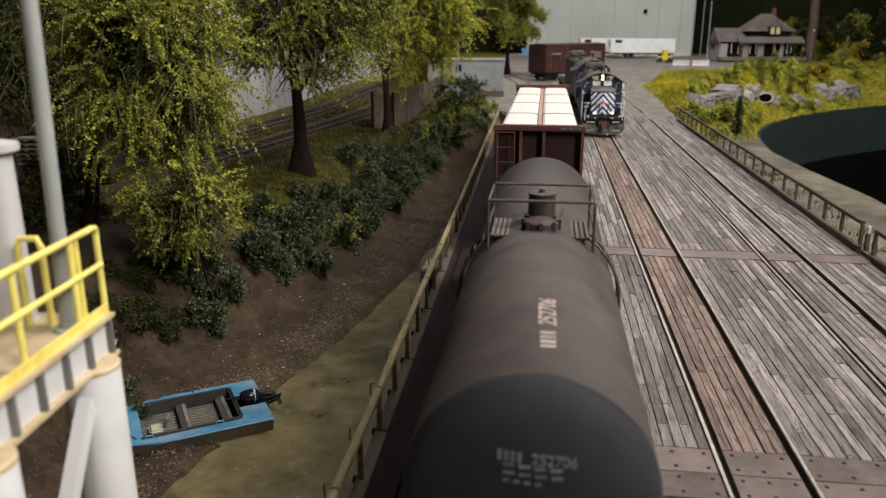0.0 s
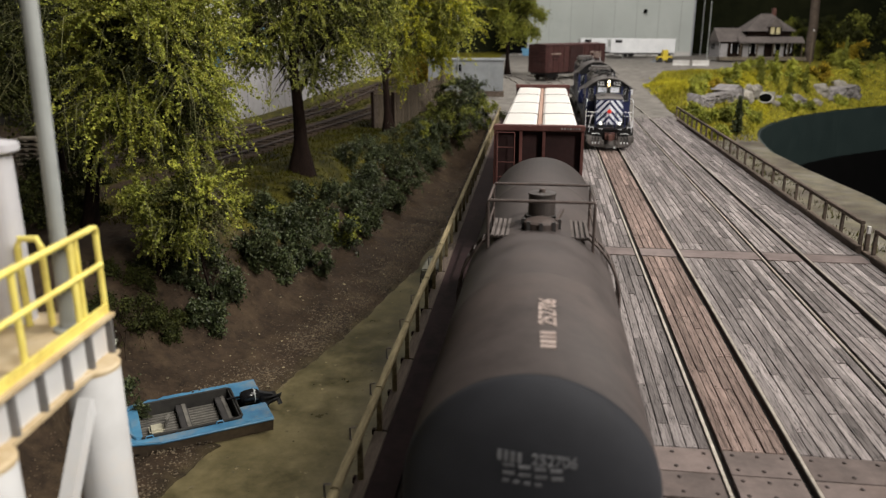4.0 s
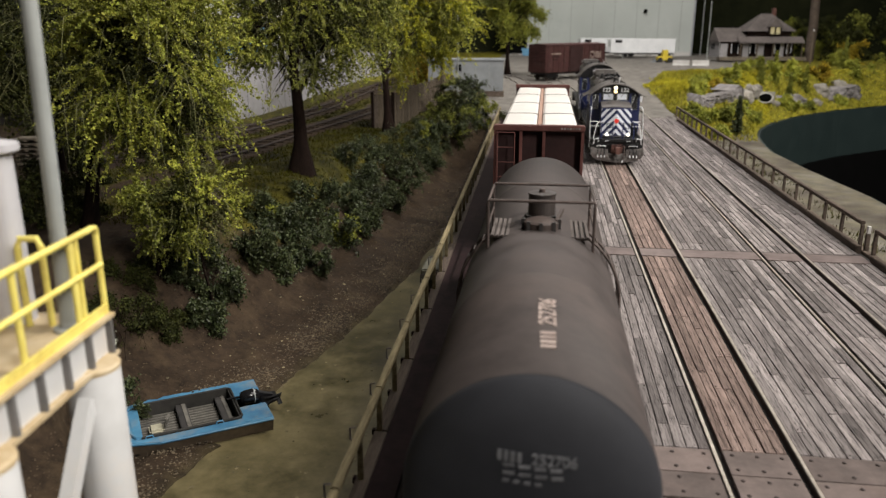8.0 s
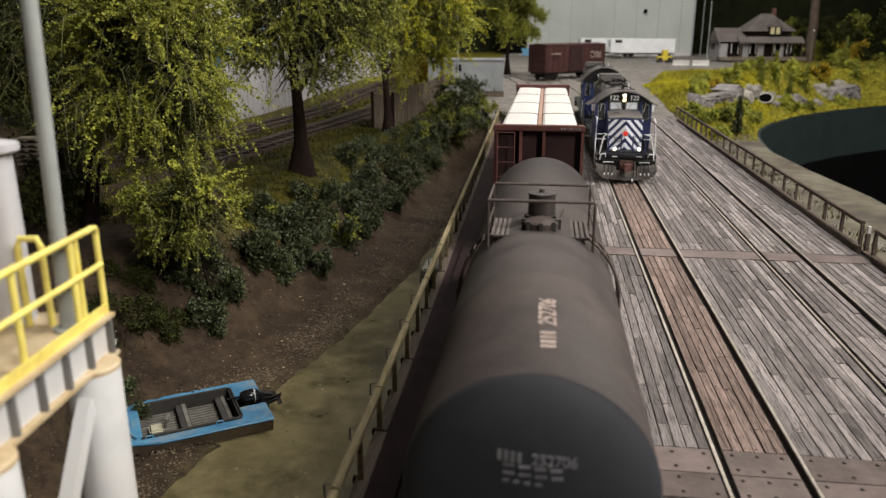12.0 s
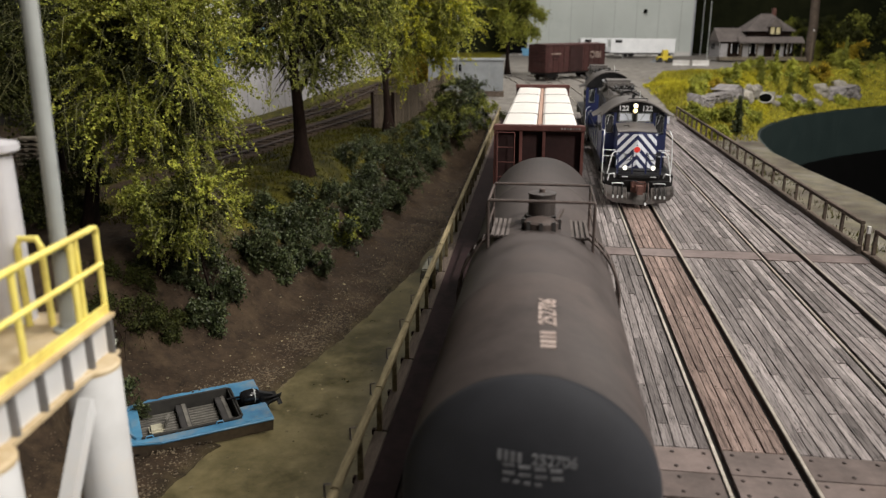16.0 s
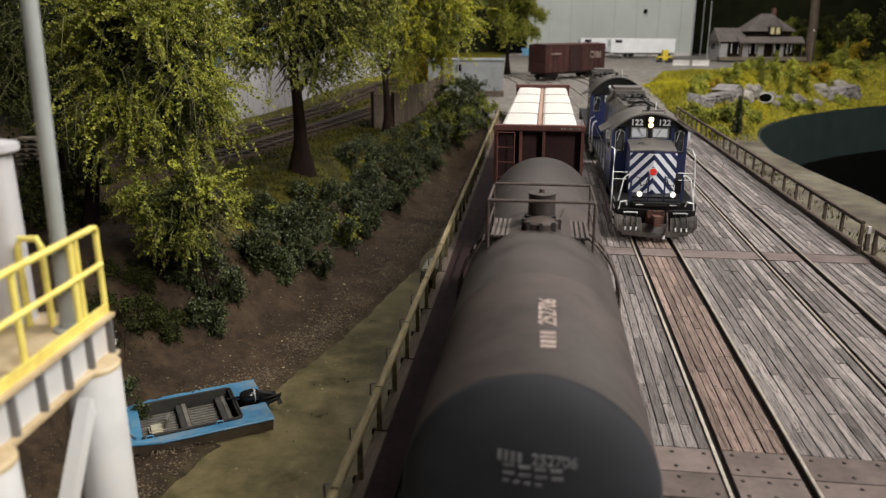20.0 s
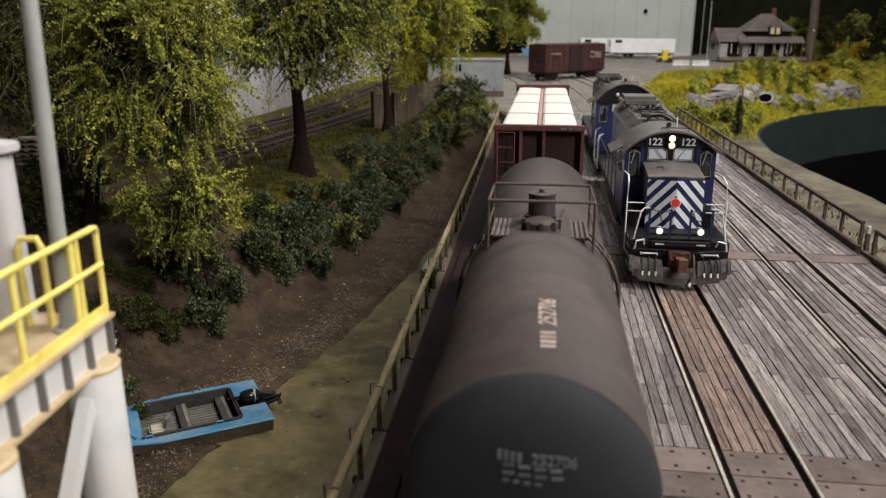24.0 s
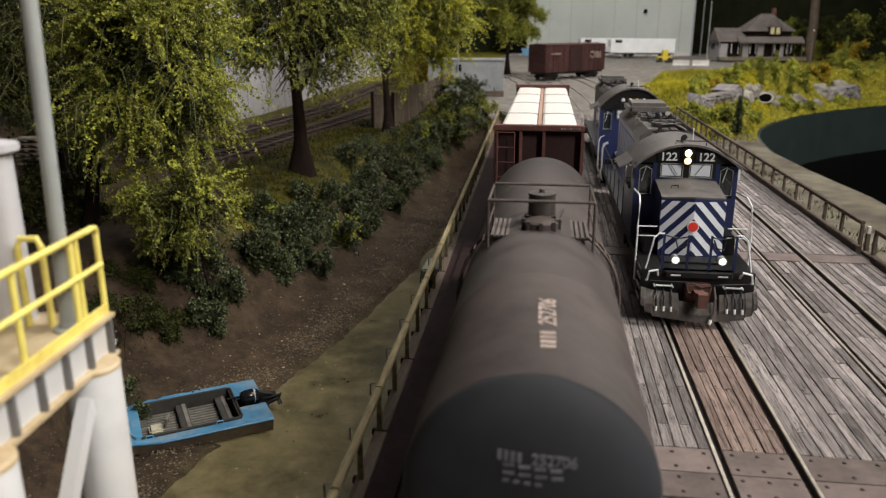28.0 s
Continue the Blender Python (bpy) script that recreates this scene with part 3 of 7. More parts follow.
def steel_plates():
    """Riveted cover plates across the deck at the near joint, and the cross beam further on."""
    segs = [(-3.43, -0.755), (-0.55, 0.68), (0.885, 3.57), (3.78, 5.0), (5.21, 7.24)]
    rivet = lathe([(0.042, 0), (0.038, 0.016), (0.018, 0.028)], (0, 0, 0), seg=8)
    bmesh.ops.scale(rivet, vec=(S, S, S), verts=rivet.verts)
    rme = bpy.data.meshes.new("rivet")
    rivet.to_mesh(rme)
    rivet.free()
    rme.materials.append(m_rivet)
    for y0, y1 in ((12.72, 13.56), (11.9, 12.7)):
        base = thing("cover_plate", "riveted rusty brown steel cover plate across the deck", "steel plate", group="deck plates")
        for a, b in segs:
            part("plate", box(a, b, y0, y1, -0.09, 0.012, 0.01), m_plate, base)
            n = max(3, round((b - a) / 0.58))
            for k in range(n):
                for yy in (y0 + 0.17, y1 - 0.17):
                    ob = new("rivet", rme)
                    ob.parent = base
                    ob.location = ((a + 0.16 + (b - a - 0.32) * k / (n - 1)) * S, yy * S, 0.012 * S)
    base = thing("cross_beam", "flat pinkish-brown steel beam across the plank deck", "steel beam")
    for a, b in [(-6.5, -5.07), (-4.86, -3.64)] + segs:
        part("flange", box(a, b, 26.72, 27.62, -0.09, 0.012, 0.012), m_beam, base)
        part("joint_bar", box(a, b, 27.64, 27.74, -0.09, 0.0), m_rivet, base)


steel_plates()

# left edge: girder, walkway boards, timber railing
# Girder and board colours are darkened for the shade beside the cars.
girder = thing("edge_girder", "dark oxide-red plate girder along the bridge edge", "girder")
part("top_flange", box(-6.98, -6.5, 2.0, 73, -0.06, 0.14, 0.02), m_girder, girder)
part("web", box(-6.9, -6.8, 2.0, 73, -1.9, -0.06), m_girder, girder)
part("bottom_flange", box(-7.1, -6.6, 2.0, 73, -2.0, -1.9, 0.02), m_girder, girder)
for i in range(47):
    part("stiffener", box(-7.04, -6.9, 2.6 + 1.5 * i, 2.68 + 1.5 * i, -1.9, -0.06), m_girder, girder)

walk_base = thing("edge_walkway", "narrow weathered timber walkway boards on the bridge edge", "walkway", (-7.22, 10, 0), turn=0.95)
for i in range(20):
    part("board", box(-0.1, 0.16, -7.0 + 3.5 * i, -3.54 + 3.5 * i, -0.12, -0.02, 0.012), m_timber_dark, walk_base)
# Dark filler plate added to close the gap beside the girder.
part("sole_plate", prism([(0.165, -8.0), (0.2, -8.0), (1.24, 60.0), (0.165, 60.0)], "z", -0.16, -0.05), m_girder, walk_base, "dark oxide filler plate")
for i in range(40):
    part("bracket", beam((-0.2, -6.8 + 1.75 * i, -0.18), (0.5, -6.8 + 1.75 * i, -0.18), 0.1, 0.12), m_girder, walk_base)


def timber_railing(name, label, x, ys, z0, top, mat, rail_w, rail_h, post_w, group="bridge railings", at=(0, 0, 0), turn=0.0):
    base = thing(name, label, "railing", at, turn, group)
    for i, y in enumerate(ys):
        part("post", box(x - post_w / 2, x + post_w / 2, y - post_w / 2, y + post_w / 2, z0, top - rail_h, 0.012), mat, base)
    for a, b in zip(ys[:-1:2], ys[2::2]):
        part("top_rail", box(x - rail_w / 2, x + rail_w / 2, a, b - 0.02, top - rail_h, top, 0.02), mat, base)
    return base


left_rail = timber_railing("timber_railing", "low mossy khaki timber railing on the bridge edge", 0.0, [-7.0 + 1.75 * i for i in range(39)], -0.1, 0.95, m_timber, 0.14, 0.13, 0.1, at=(-7.22, 10, 0), turn=0.95)
for i in range(39):
    y = -7.0 + 1.75 * i
    part("bolt_strap", tube([(-0.1, y, 0.72), (-0.17, y, 0.78), (-0.17, y, 1.0), (-0.07, y, 1.02)], 0.018, 6), m_plow, left_rail)
right_rail = timber_railing("timber_railing", "brown weathered timber railing on the bridge edge", 7.62, [28.9 + 1.93 * i for i in range(23)], 0.0, 1.0, m_timber_dark, 0.19, 0.14, 0.12)
near_rail = timber_railing("timber_railing", "brown weathered timber railing before the deck joint", 7.7, [4.7 + 1.93 * i for i in range(13)], 0.0, 0.96, m_timber_dark, 0.19, 0.14, 0.12)
end_post = thing("marker_post", "short white-topped steel post at the deck joint", "post", (7.66, 28.42, -0.5))
part("stake", box(-0.07, 0.07, -0.07, 0.07, 0, 1.15, 0.01), m_timber_dark, end_post)
part("white_cap", box(-0.06, 0.06, -0.06, 0.06, 1.15, 1.42, 0.012), m_post, end_post, "white painted cap")
part("bracket", tube([(0, -0.3, 0.2), (0.22, -0.35, 0.2), (0.22, -0.35, 0.75), (0, -0.3, 0.75)], 0.025, 6), m_timber, end_post)
kerb = thing("kerb_timber", "dark heavy timber kerb under the bridge railing", "kerb")
for ka, kb in [(28.3 + 5.8 * i, 34.06 + 5.8 * i) for i in range(7)] + [(3.9 + 5.8 * i, 9.66 + 5.8 * i) for i in range(4)]:
    part("kerb_beam", box(7.27, 7.47, ka, min(kb, 71.8), -0.1, 0.2, 0.025), m_timber_dark, kerb)
outer = thing("outer_stringer", "dark timber stringer carrying the railing posts", "stringer")
for i in range(12):
    part("stringer_beam", box(7.52, 7.82, 3.0 + 5.8 * i, 8.76 + 5.8 * i, -0.4, 0.0, 0.02), m_timber_dark, outer)
pier = thing("bridge_pier", "square mossy grey concrete bridge pier", "pier", group="bridge piers")
part("cap", box(-8.4, -6.9, 25.6, 27.4, -0.9, -0.5, 0.05), m_pier, pier)
part("shaft", box(-8.2, -7.1, 25.8, 27.2, -5.4, -0.9, 0.05), m_pier, pier)
for y in (9.0, 46.0, 64.0):
    copy_thing(pier, pose(0, (y - 26.5) * S, 0))


# ---- tank car ----
def arc(r, a0, a1, n, cx=0.0, cz=0.0):
    return [(cx + r * math.cos(radians(a0 + (a1 - a0) * i / n)), cz + r * math.sin(radians(a0 + (a1 - a0) * i / n))) for i in range(n + 1)]


def wheelset(parent, y, r=0.42, x=0.0):
    for s in (-1, 1):
        w = part("wheel", lathe([(0.12, -s * 0.07), (r, -s * 0.07), (r, s * 0.03), (r * 0.8, s * 0.05), (r * 0.4, s * 0.06), (0.12, s * 0.09)], (0, 0, 0), "x", 20), m_rail_side, parent)
        w.location = ((x + s * 0.755) * S, y * S, (r + 0.0) * S)
    part("axle", tube([(x - 0.75, y, r), (x + 0.75, y, r)], 0.09), m_rail_side, parent)


def truck(parent, y, base=1.75, x=0.0):
    for d in (-base / 2, base / 2):
        wheelset(parent, y + d, x=x)
    for s in (-1, 1):
        xx = x + s * 1.0
        part("side_frame", prism([(y - base / 2 - 0.3, 0.4), (y - 0.35, 0.25), (y + 0.35, 0.25), (y + base / 2 + 0.3, 0.4), (y + base / 2 + 0.3, 0.62), (y + 0.4, 0.85), (y - 0.4, 0.85), (y - base / 2 - 0.3, 0.62)], "x", xx - 0.08, xx + 0.08), m_black, parent)
    part("bolster", box(x - 1.05, x + 1.05, y - 0.2, y + 0.2, 0.45, 0.85), m_black, parent)


def coupler(parent, y, d, x=0.0):
    """d: the way it points along y."""
    part("coupler", prism([(y, 0.74), (y + d * 0.55, 0.76), (y + d * 0.6, 0.66), (y + d * 0.85, 0.68), (y + d * 0.85, 1.06), (y + d * 0.6, 1.06), (y + d * 0.55, 0.98), (y, 0.98)], "x", x - 0.13, x + 0.13), m_rust, parent)


m_board = material("dusty_running_board", (0.07, 0.057, 0.051), (0.19, 0.16, 0.148), 0.85, grain=4, stretch=(4, 0.5, 4), bump=0.3)
m_housing = material("brown_valve_housing", (0.022, 0.017, 0.015), (0.06, 0.047, 0.042), 0.6, grain=5, bump=0.1)
m_iron = material("dark_iron", (0.02, 0.019, 0.019), (0.055, 0.05, 0.048), 0.6, grain=5, bump=0.1)


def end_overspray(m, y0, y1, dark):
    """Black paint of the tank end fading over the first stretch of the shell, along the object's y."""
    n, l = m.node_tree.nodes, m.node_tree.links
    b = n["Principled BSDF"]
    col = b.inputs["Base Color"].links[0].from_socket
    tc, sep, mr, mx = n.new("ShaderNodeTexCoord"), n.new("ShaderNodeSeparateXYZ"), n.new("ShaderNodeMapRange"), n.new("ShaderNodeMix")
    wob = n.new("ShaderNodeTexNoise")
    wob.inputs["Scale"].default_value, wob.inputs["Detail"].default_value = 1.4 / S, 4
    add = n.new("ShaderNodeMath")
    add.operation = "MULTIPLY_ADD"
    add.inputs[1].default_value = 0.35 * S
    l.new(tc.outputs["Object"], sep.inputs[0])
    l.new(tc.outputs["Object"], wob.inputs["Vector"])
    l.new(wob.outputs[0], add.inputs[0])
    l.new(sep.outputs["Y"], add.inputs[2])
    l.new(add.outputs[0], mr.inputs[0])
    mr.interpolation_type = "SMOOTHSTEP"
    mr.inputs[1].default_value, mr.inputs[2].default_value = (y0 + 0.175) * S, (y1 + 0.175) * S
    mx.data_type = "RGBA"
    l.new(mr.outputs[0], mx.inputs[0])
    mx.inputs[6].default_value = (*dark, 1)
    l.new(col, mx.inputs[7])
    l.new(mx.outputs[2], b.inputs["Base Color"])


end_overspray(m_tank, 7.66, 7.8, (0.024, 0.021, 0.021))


def make_tank_car():
    R, ZC, Y0, Y1 = 1.5, 2.68, 7.72, 22.4
    base = thing("tank_car", "grimy black railway tank car with brown dust", "tank car", (-4.19, 0, 0))
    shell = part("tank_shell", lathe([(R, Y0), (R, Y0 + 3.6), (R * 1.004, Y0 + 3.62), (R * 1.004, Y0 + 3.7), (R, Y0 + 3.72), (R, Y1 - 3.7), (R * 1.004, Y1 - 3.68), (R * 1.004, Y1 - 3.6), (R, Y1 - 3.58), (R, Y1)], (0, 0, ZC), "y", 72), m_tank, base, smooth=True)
    cap = [(R * math.cos(radians(a)), -0.62 * math.sin(radians(a))) for a in range(84, -1, -7)]
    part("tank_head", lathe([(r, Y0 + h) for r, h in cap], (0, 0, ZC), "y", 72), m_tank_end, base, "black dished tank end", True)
    part("tank_head", lathe([(r, Y1 - h) for r, h in cap], (0, 0, ZC), "y", 72), m_tank, base, "brown dusty dished tank end", True)
    # dome and valve housing
    cy, top = 14.75, ZC + R
    part("dome_base", lathe([(0.4, -0.2), (0.4, 0.05), (0.37, 0.08)], (0.02, cy - 0.05, top - 0.02), seg=8), m_tank_fit, base)
    dome = part("valve_housing", lathe([(0.36, 0), (0.33, 0.12), (0.27, 0.14), (0.26, 0.52), (0.275, 0.53), (0.275, 0.56), (0.1, 0.575)], (0.02, cy, top), seg=28), m_housing, base, "round brown valve housing")
    part("lid_knob", lathe([(0.06, 0), (0.06, 0.06), (0.02, 0.07)], (0.02, cy, top + 0.575), seg=10), m_tank_fit, dome)
    man = part("manway_cover", lathe([(0.33, -0.05), (0.33, 0.12), (0.29, 0.15), (0.17, 0.19), (0.05, 0.21)], (0.02, cy - 0.5, top - 0.02), seg=24), m_tank_fit, base, "bolted manway cover")
    for k in range(8):
        a = 2 * math.pi * k / 8
        part("eye_bolt", box(0.02 + 0.34 * math.cos(a) - 0.035, 0.02 + 0.34 * math.cos(a) + 0.035, cy - 0.5 + 0.34 * math.sin(a) - 0.035, cy - 0.5 + 0.34 * math.sin(a) + 0.035, top - 0.04, top + 0.15), m_iron, man)
    part("hinge_arm", beam((0.3, cy - 0.55, top + 0.12), (0.42, cy - 0.1, top + 0.25), 0.06, 0.07), m_tank_fit, man)
    # safety railing round the dome
    rail = part("safety_railing", tube([(-0.98, 13.9, 3.75), (-0.98, 13.9, 4.72), (-0.96, 13.9, 4.75), (0.98, 13.9, 4.75), (1.0, 13.9, 4.72), (1.0, 13.9, 3.75)], 0.03, 8), m_tank_fit, base, "bent pipe safety railing")
    part("rail_hoop", tube([(-0.98, 15.5, 3.75), (-0.98, 15.5, 4.72), (-0.96, 15.5, 4.75), (0.98, 15.5, 4.75), (1.0, 15.5, 4.72), (1.0, 15.5, 3.75)], 0.028, 8), m_tank_fit, rail)
    for s in (-0.98, 1.0):
        part("side_bar", tube([(s, 13.9, 4.72), (s, 15.5, 4.72)], 0.026), m_tank_fit, rail)
        part("side_bar", tube([(s, 13.9, 4.25), (s, 15.5, 4.25)], 0.022), m_tank_fit, rail)
    for s in (-1, 1):
        wk = part("walk_platform", box(s * 0.76 - 0.18, s * 0.76 + 0.18, 14.0, 15.3, 4.0, 4.03), m_rail_side, base, "slotted running board")
        for k in range(4):
            part("tread", box(s * 0.76 - 0.17 + 0.094 * k, s * 0.76 - 0.115 + 0.094 * k, 13.98, 15.32, 4.032, 4.06), m_board, wk)
        for yy in (14.1, 15.2):
            part("platform_leg", beam((s * 0.8, yy, 4.0), (s * 0.86, yy, 3.82), 0.06, 0.06), m_tank_fit, wk)
        # ladder curving down the flank, and a grab pipe
        lad = part("ladder", tube([(s * (R + 0.09) * math.sin(radians(a)), 14.25, ZC + (R + 0.09) * math.cos(radians(a))) for a in range(36, 100, 8)] + [(s * 1.6, 14.25, 1.0)], 0.03, 6), m_tank_fit, base)
        part("stile", tube([(s * (R + 0.09) * math.sin(radians(a)), 14.75, ZC + (R + 0.09) * math.cos(radians(a))) for a in range(36, 100, 8)] + [(s * 1.6, 14.75, 1.0)], 0.03, 6), m_tank_fit, lad)
        for a in range(44, 100, 9):
            part("rung", tube([(s * (R + 0.1) * math.sin(radians(a)), yy, ZC + (R + 0.1) * math.cos(radians(a))) for yy in (14.25, 14.75)], 0.022, 6), m_tank_fit, lad)
        part("side_sill", box(s * 0.85 - 0.1, s * 0.85 + 0.1, Y0 + 0.6, Y1 - 0.6, 1.0, 1.35), m_black, base)
    part("centre_sill", box(-0.25, 0.25, Y0 - 0.6, Y1 + 0.6, 0.7, 1.2), m_black, base)
    for yy in (Y0 + 1.6, Y1 - 1.6):
        part("saddle", box(-1.2, 1.2, yy - 0.35, yy + 0.35, 0.95, 1.7), m_black, base)
        truck(base, yy)
    for yy in (Y0 - 0.2, Y1 + 0.2):
        part("end_platform", box(-1.45, 1.45, yy - 0.25, yy + 0.25, 1.12, 1.2), m_black, base)
    coupler(base, Y0 - 0.45, -1)
    coupler(base, Y1 + 0.45, 1)
    # lettering: the owner's mark as plain bars, the number as figures
    def on_dish(ob):
        """Lay lettering onto the dished end."""
        inv = ob.matrix_basis.inverted()
        for v in ob.data.vertices:
            q = ob.matrix_basis @ v.co
            rr = min(0.99, math.hypot(q.x / S, q.z / S - ZC) / R)
            front = v.co.z > 0 if ob.name.startswith("number") else q.y < (Y0 - 0.5) * S
            q.y = (Y0 - 0.62 * math.sqrt(1 - rr * rr) - (0.008 if front else 0.0)) * S
            v.co = inv @ q
    tilt = math.tan(radians(4.0))
    for k in range(4):
        x0 = -0.36 + 0.072 * k
        on_dish(part("mark_bar", box(x0, x0 + 0.045, Y0 - 0.52, Y0 - 0.48, 3.385 - tilt * x0, 3.49 - tilt * x0), m_letter_dim, base, "faded lettering"))
    on_dish(text_part("number", "252706", 0.165, (0.25, Y0 - 0.5, 3.42), (90, 4.0, 0), m_letter_dim, base))
    for r, (xa, xb) in enumerate(((-0.3, 0.38), (-0.3, 0.4), (-0.3, 0.17))):
        for k in range(4):
            x0, ww = xa + (xb - xa) * k / 4, (xb - xa) / 4 - 0.045
            z0 = 3.325 - 0.085 * r - tilt * x0
            on_dish(part("data_bar", box(x0, x0 + ww, Y0 - 0.52, Y0 - 0.48, z0, z0 + 0.036), m_letter_dim, base))
    for k in range(4):
        part("mark_bar", box(0.06 - 0.003 * k, 0.25, 8.47 + 0.14 * k, 8.56 + 0.14 * k, top - 0.03, top + 0.004), m_letter, base, "worn lettering")
    text_part("number", "252706", 0.335, (0.155, 9.7, top - 0.004), (5.7, 0, 90), m_letter, base, 0.004)
    return base


make_tank_car()


# ---- bulkhead flat car with wrapped lumber ----
def make_lumber_car():
    base = thing("bulkhead_flat_car", "oxide-red bulkhead flat car carrying white wrapped lumber", "freight car", (-4.36, 0, 0))
    y0, y1, top = 26.5, 46.2, 4.6
    part("deck", box(-1.55, 1.55, y0, y1, 1.05, 1.3, 0.02), m_oxide_dark, base)
    part("centre_sill", box(-0.3, 0.3, y0 - 0.5, y1 + 0.5, 0.7, 1.05), m_black, base)
    for s, ya in ((1, y0), (-1, y1)):
        bk = part("bulkhead", box(-1.5, 1.5, ya + s * 0.28 - 0.03, ya + s * 0.28 + 0.03, 1.3, top - 0.08), m_oxide_dark, base, "dark oxide bulkhead")
        part("top_channel", box(-1.58, 1.58, ya - 0.04 if s > 0 else ya - 0.36, ya + 0.36 if s > 0 else ya + 0.04, top - 0.2, top, 0.03), m_oxide, bk)
        for xx in (-1.5, -0.62, 0.18, 1.5):
            part("bulkhead_post", box(xx - 0.055, xx + 0.055, min(ya, ya + s * 0.25), max(ya, ya + s * 0.25), 1.3, top - 0.2, 0.012), m_oxide, bk)
        part("end_sill", box(-1.55, 1.55, ya - s * 0.12 - 0.1, ya - s * 0.12 + 0.1, 0.85, 1.3, 0.02), m_oxide_dark, bk)
    lad = part("ladder", tube([(-1.42, y0 - 0.09, 1.2), (-1.42, y0 - 0.09, 4.35)], 0.02, 6), m_oxide, base)
    part("stile", tube([(-0.83, y0 - 0.09, 1.2), (-0.83, y0 - 0.09, 4.35)], 0.02, 6), m_oxide, lad)
    for k in range(6):
        part("rung", tube([(-1.42, y0 - 0.09, 1.76 + 0.52 * k), (-0.83, y0 - 0.09, 1.76 + 0.52 * k)], 0.018, 6), m_oxide, lad)
    coupler(base, y0 - 0.4, -1)
    coupler(base, y1 + 0.4, 1)
    for yy in (y0 + 2.2, y1 - 2.2):
        truck(base, yy)
    for k in range(7):
        part("number_bar", box(0.75 + 0.1 * k, 0.82 + 0.1 * k, y0 - 0.05, y0 - 0.03, top - 0.13, top - 0.06), m_plow, base)
    part("centre_partition", box(-0.07, 0.07, y0 + 0.4, y1 - 0.4, 1.3, 4.42), m_centre, base, "pinkish timber partition between the bundles")
    # bundles: one built, the others copied
    n = 4
    step = (y1 - y0 - 1.2) / n
    first = None
    for side in (-1, 1):
        for k in range(n):
            at = (-4.36 + side * 0.74, y0 + 0.62 + step * (k + 0.5), 1.3)
            if first is None:
                first = thing("lumber_bundle", "white wrapped lumber bundle with dark straps on the flat car", "lumber bundle", at, group="lumber bundles")
                w, h, L = 0.66, 3.12, step / 2 - 0.03
                prof = [(-w, 0), (w, 0), (w, h - 0.1), (w - 0.04, h - 0.02), (w - 0.12, h + 0.02), (0, h + 0.035), (-w + 0.12, h + 0.02), (-w + 0.04, h - 0.02), (-w, h - 0.1)]
                wrap = part("wrap", prism(prof, "y", -L, L), m_wrap, first)
                for yy in (-L + 0.06,):
                    part("strap", prism([(a * 1.012, b + (0.012 if b > 0 else 0)) for a, b in prof], "y", yy - 0.035, yy + 0.035), m_black, first, "dark strap")
                for lev in (1.05, 2.1):
                    part("spacer", box(-w - 0.015, w + 0.015, -L + 0.02, L - 0.02, lev - 0.03, lev + 0.03), m_fence, first)
            else:
                copy_thing(first, pose(at[0] * S, at[1] * S, at[2] * S))
    return base


make_lumber_car()


# ---- diesel locomotives ----
def fan(parent, x, y, z, r=0.55):
    f = part("roof_fan", lathe([(r, 0), (r, 0.16), (r - 0.06, 0.18), (r - 0.08, 0.1), (0.12, 0.1), (0.1, 0.15)], (x, y, z), seg=24), m_roof, parent)
    for k in range(6):
        a = math.pi * k / 6
        part("grille_bar", beam((x - r * math.cos(a), y - r * math.sin(a), z + 0.17), (x + r * math.cos(a), y + r * math.sin(a), z + 0.17), 0.03, 0.02), m_black, f)


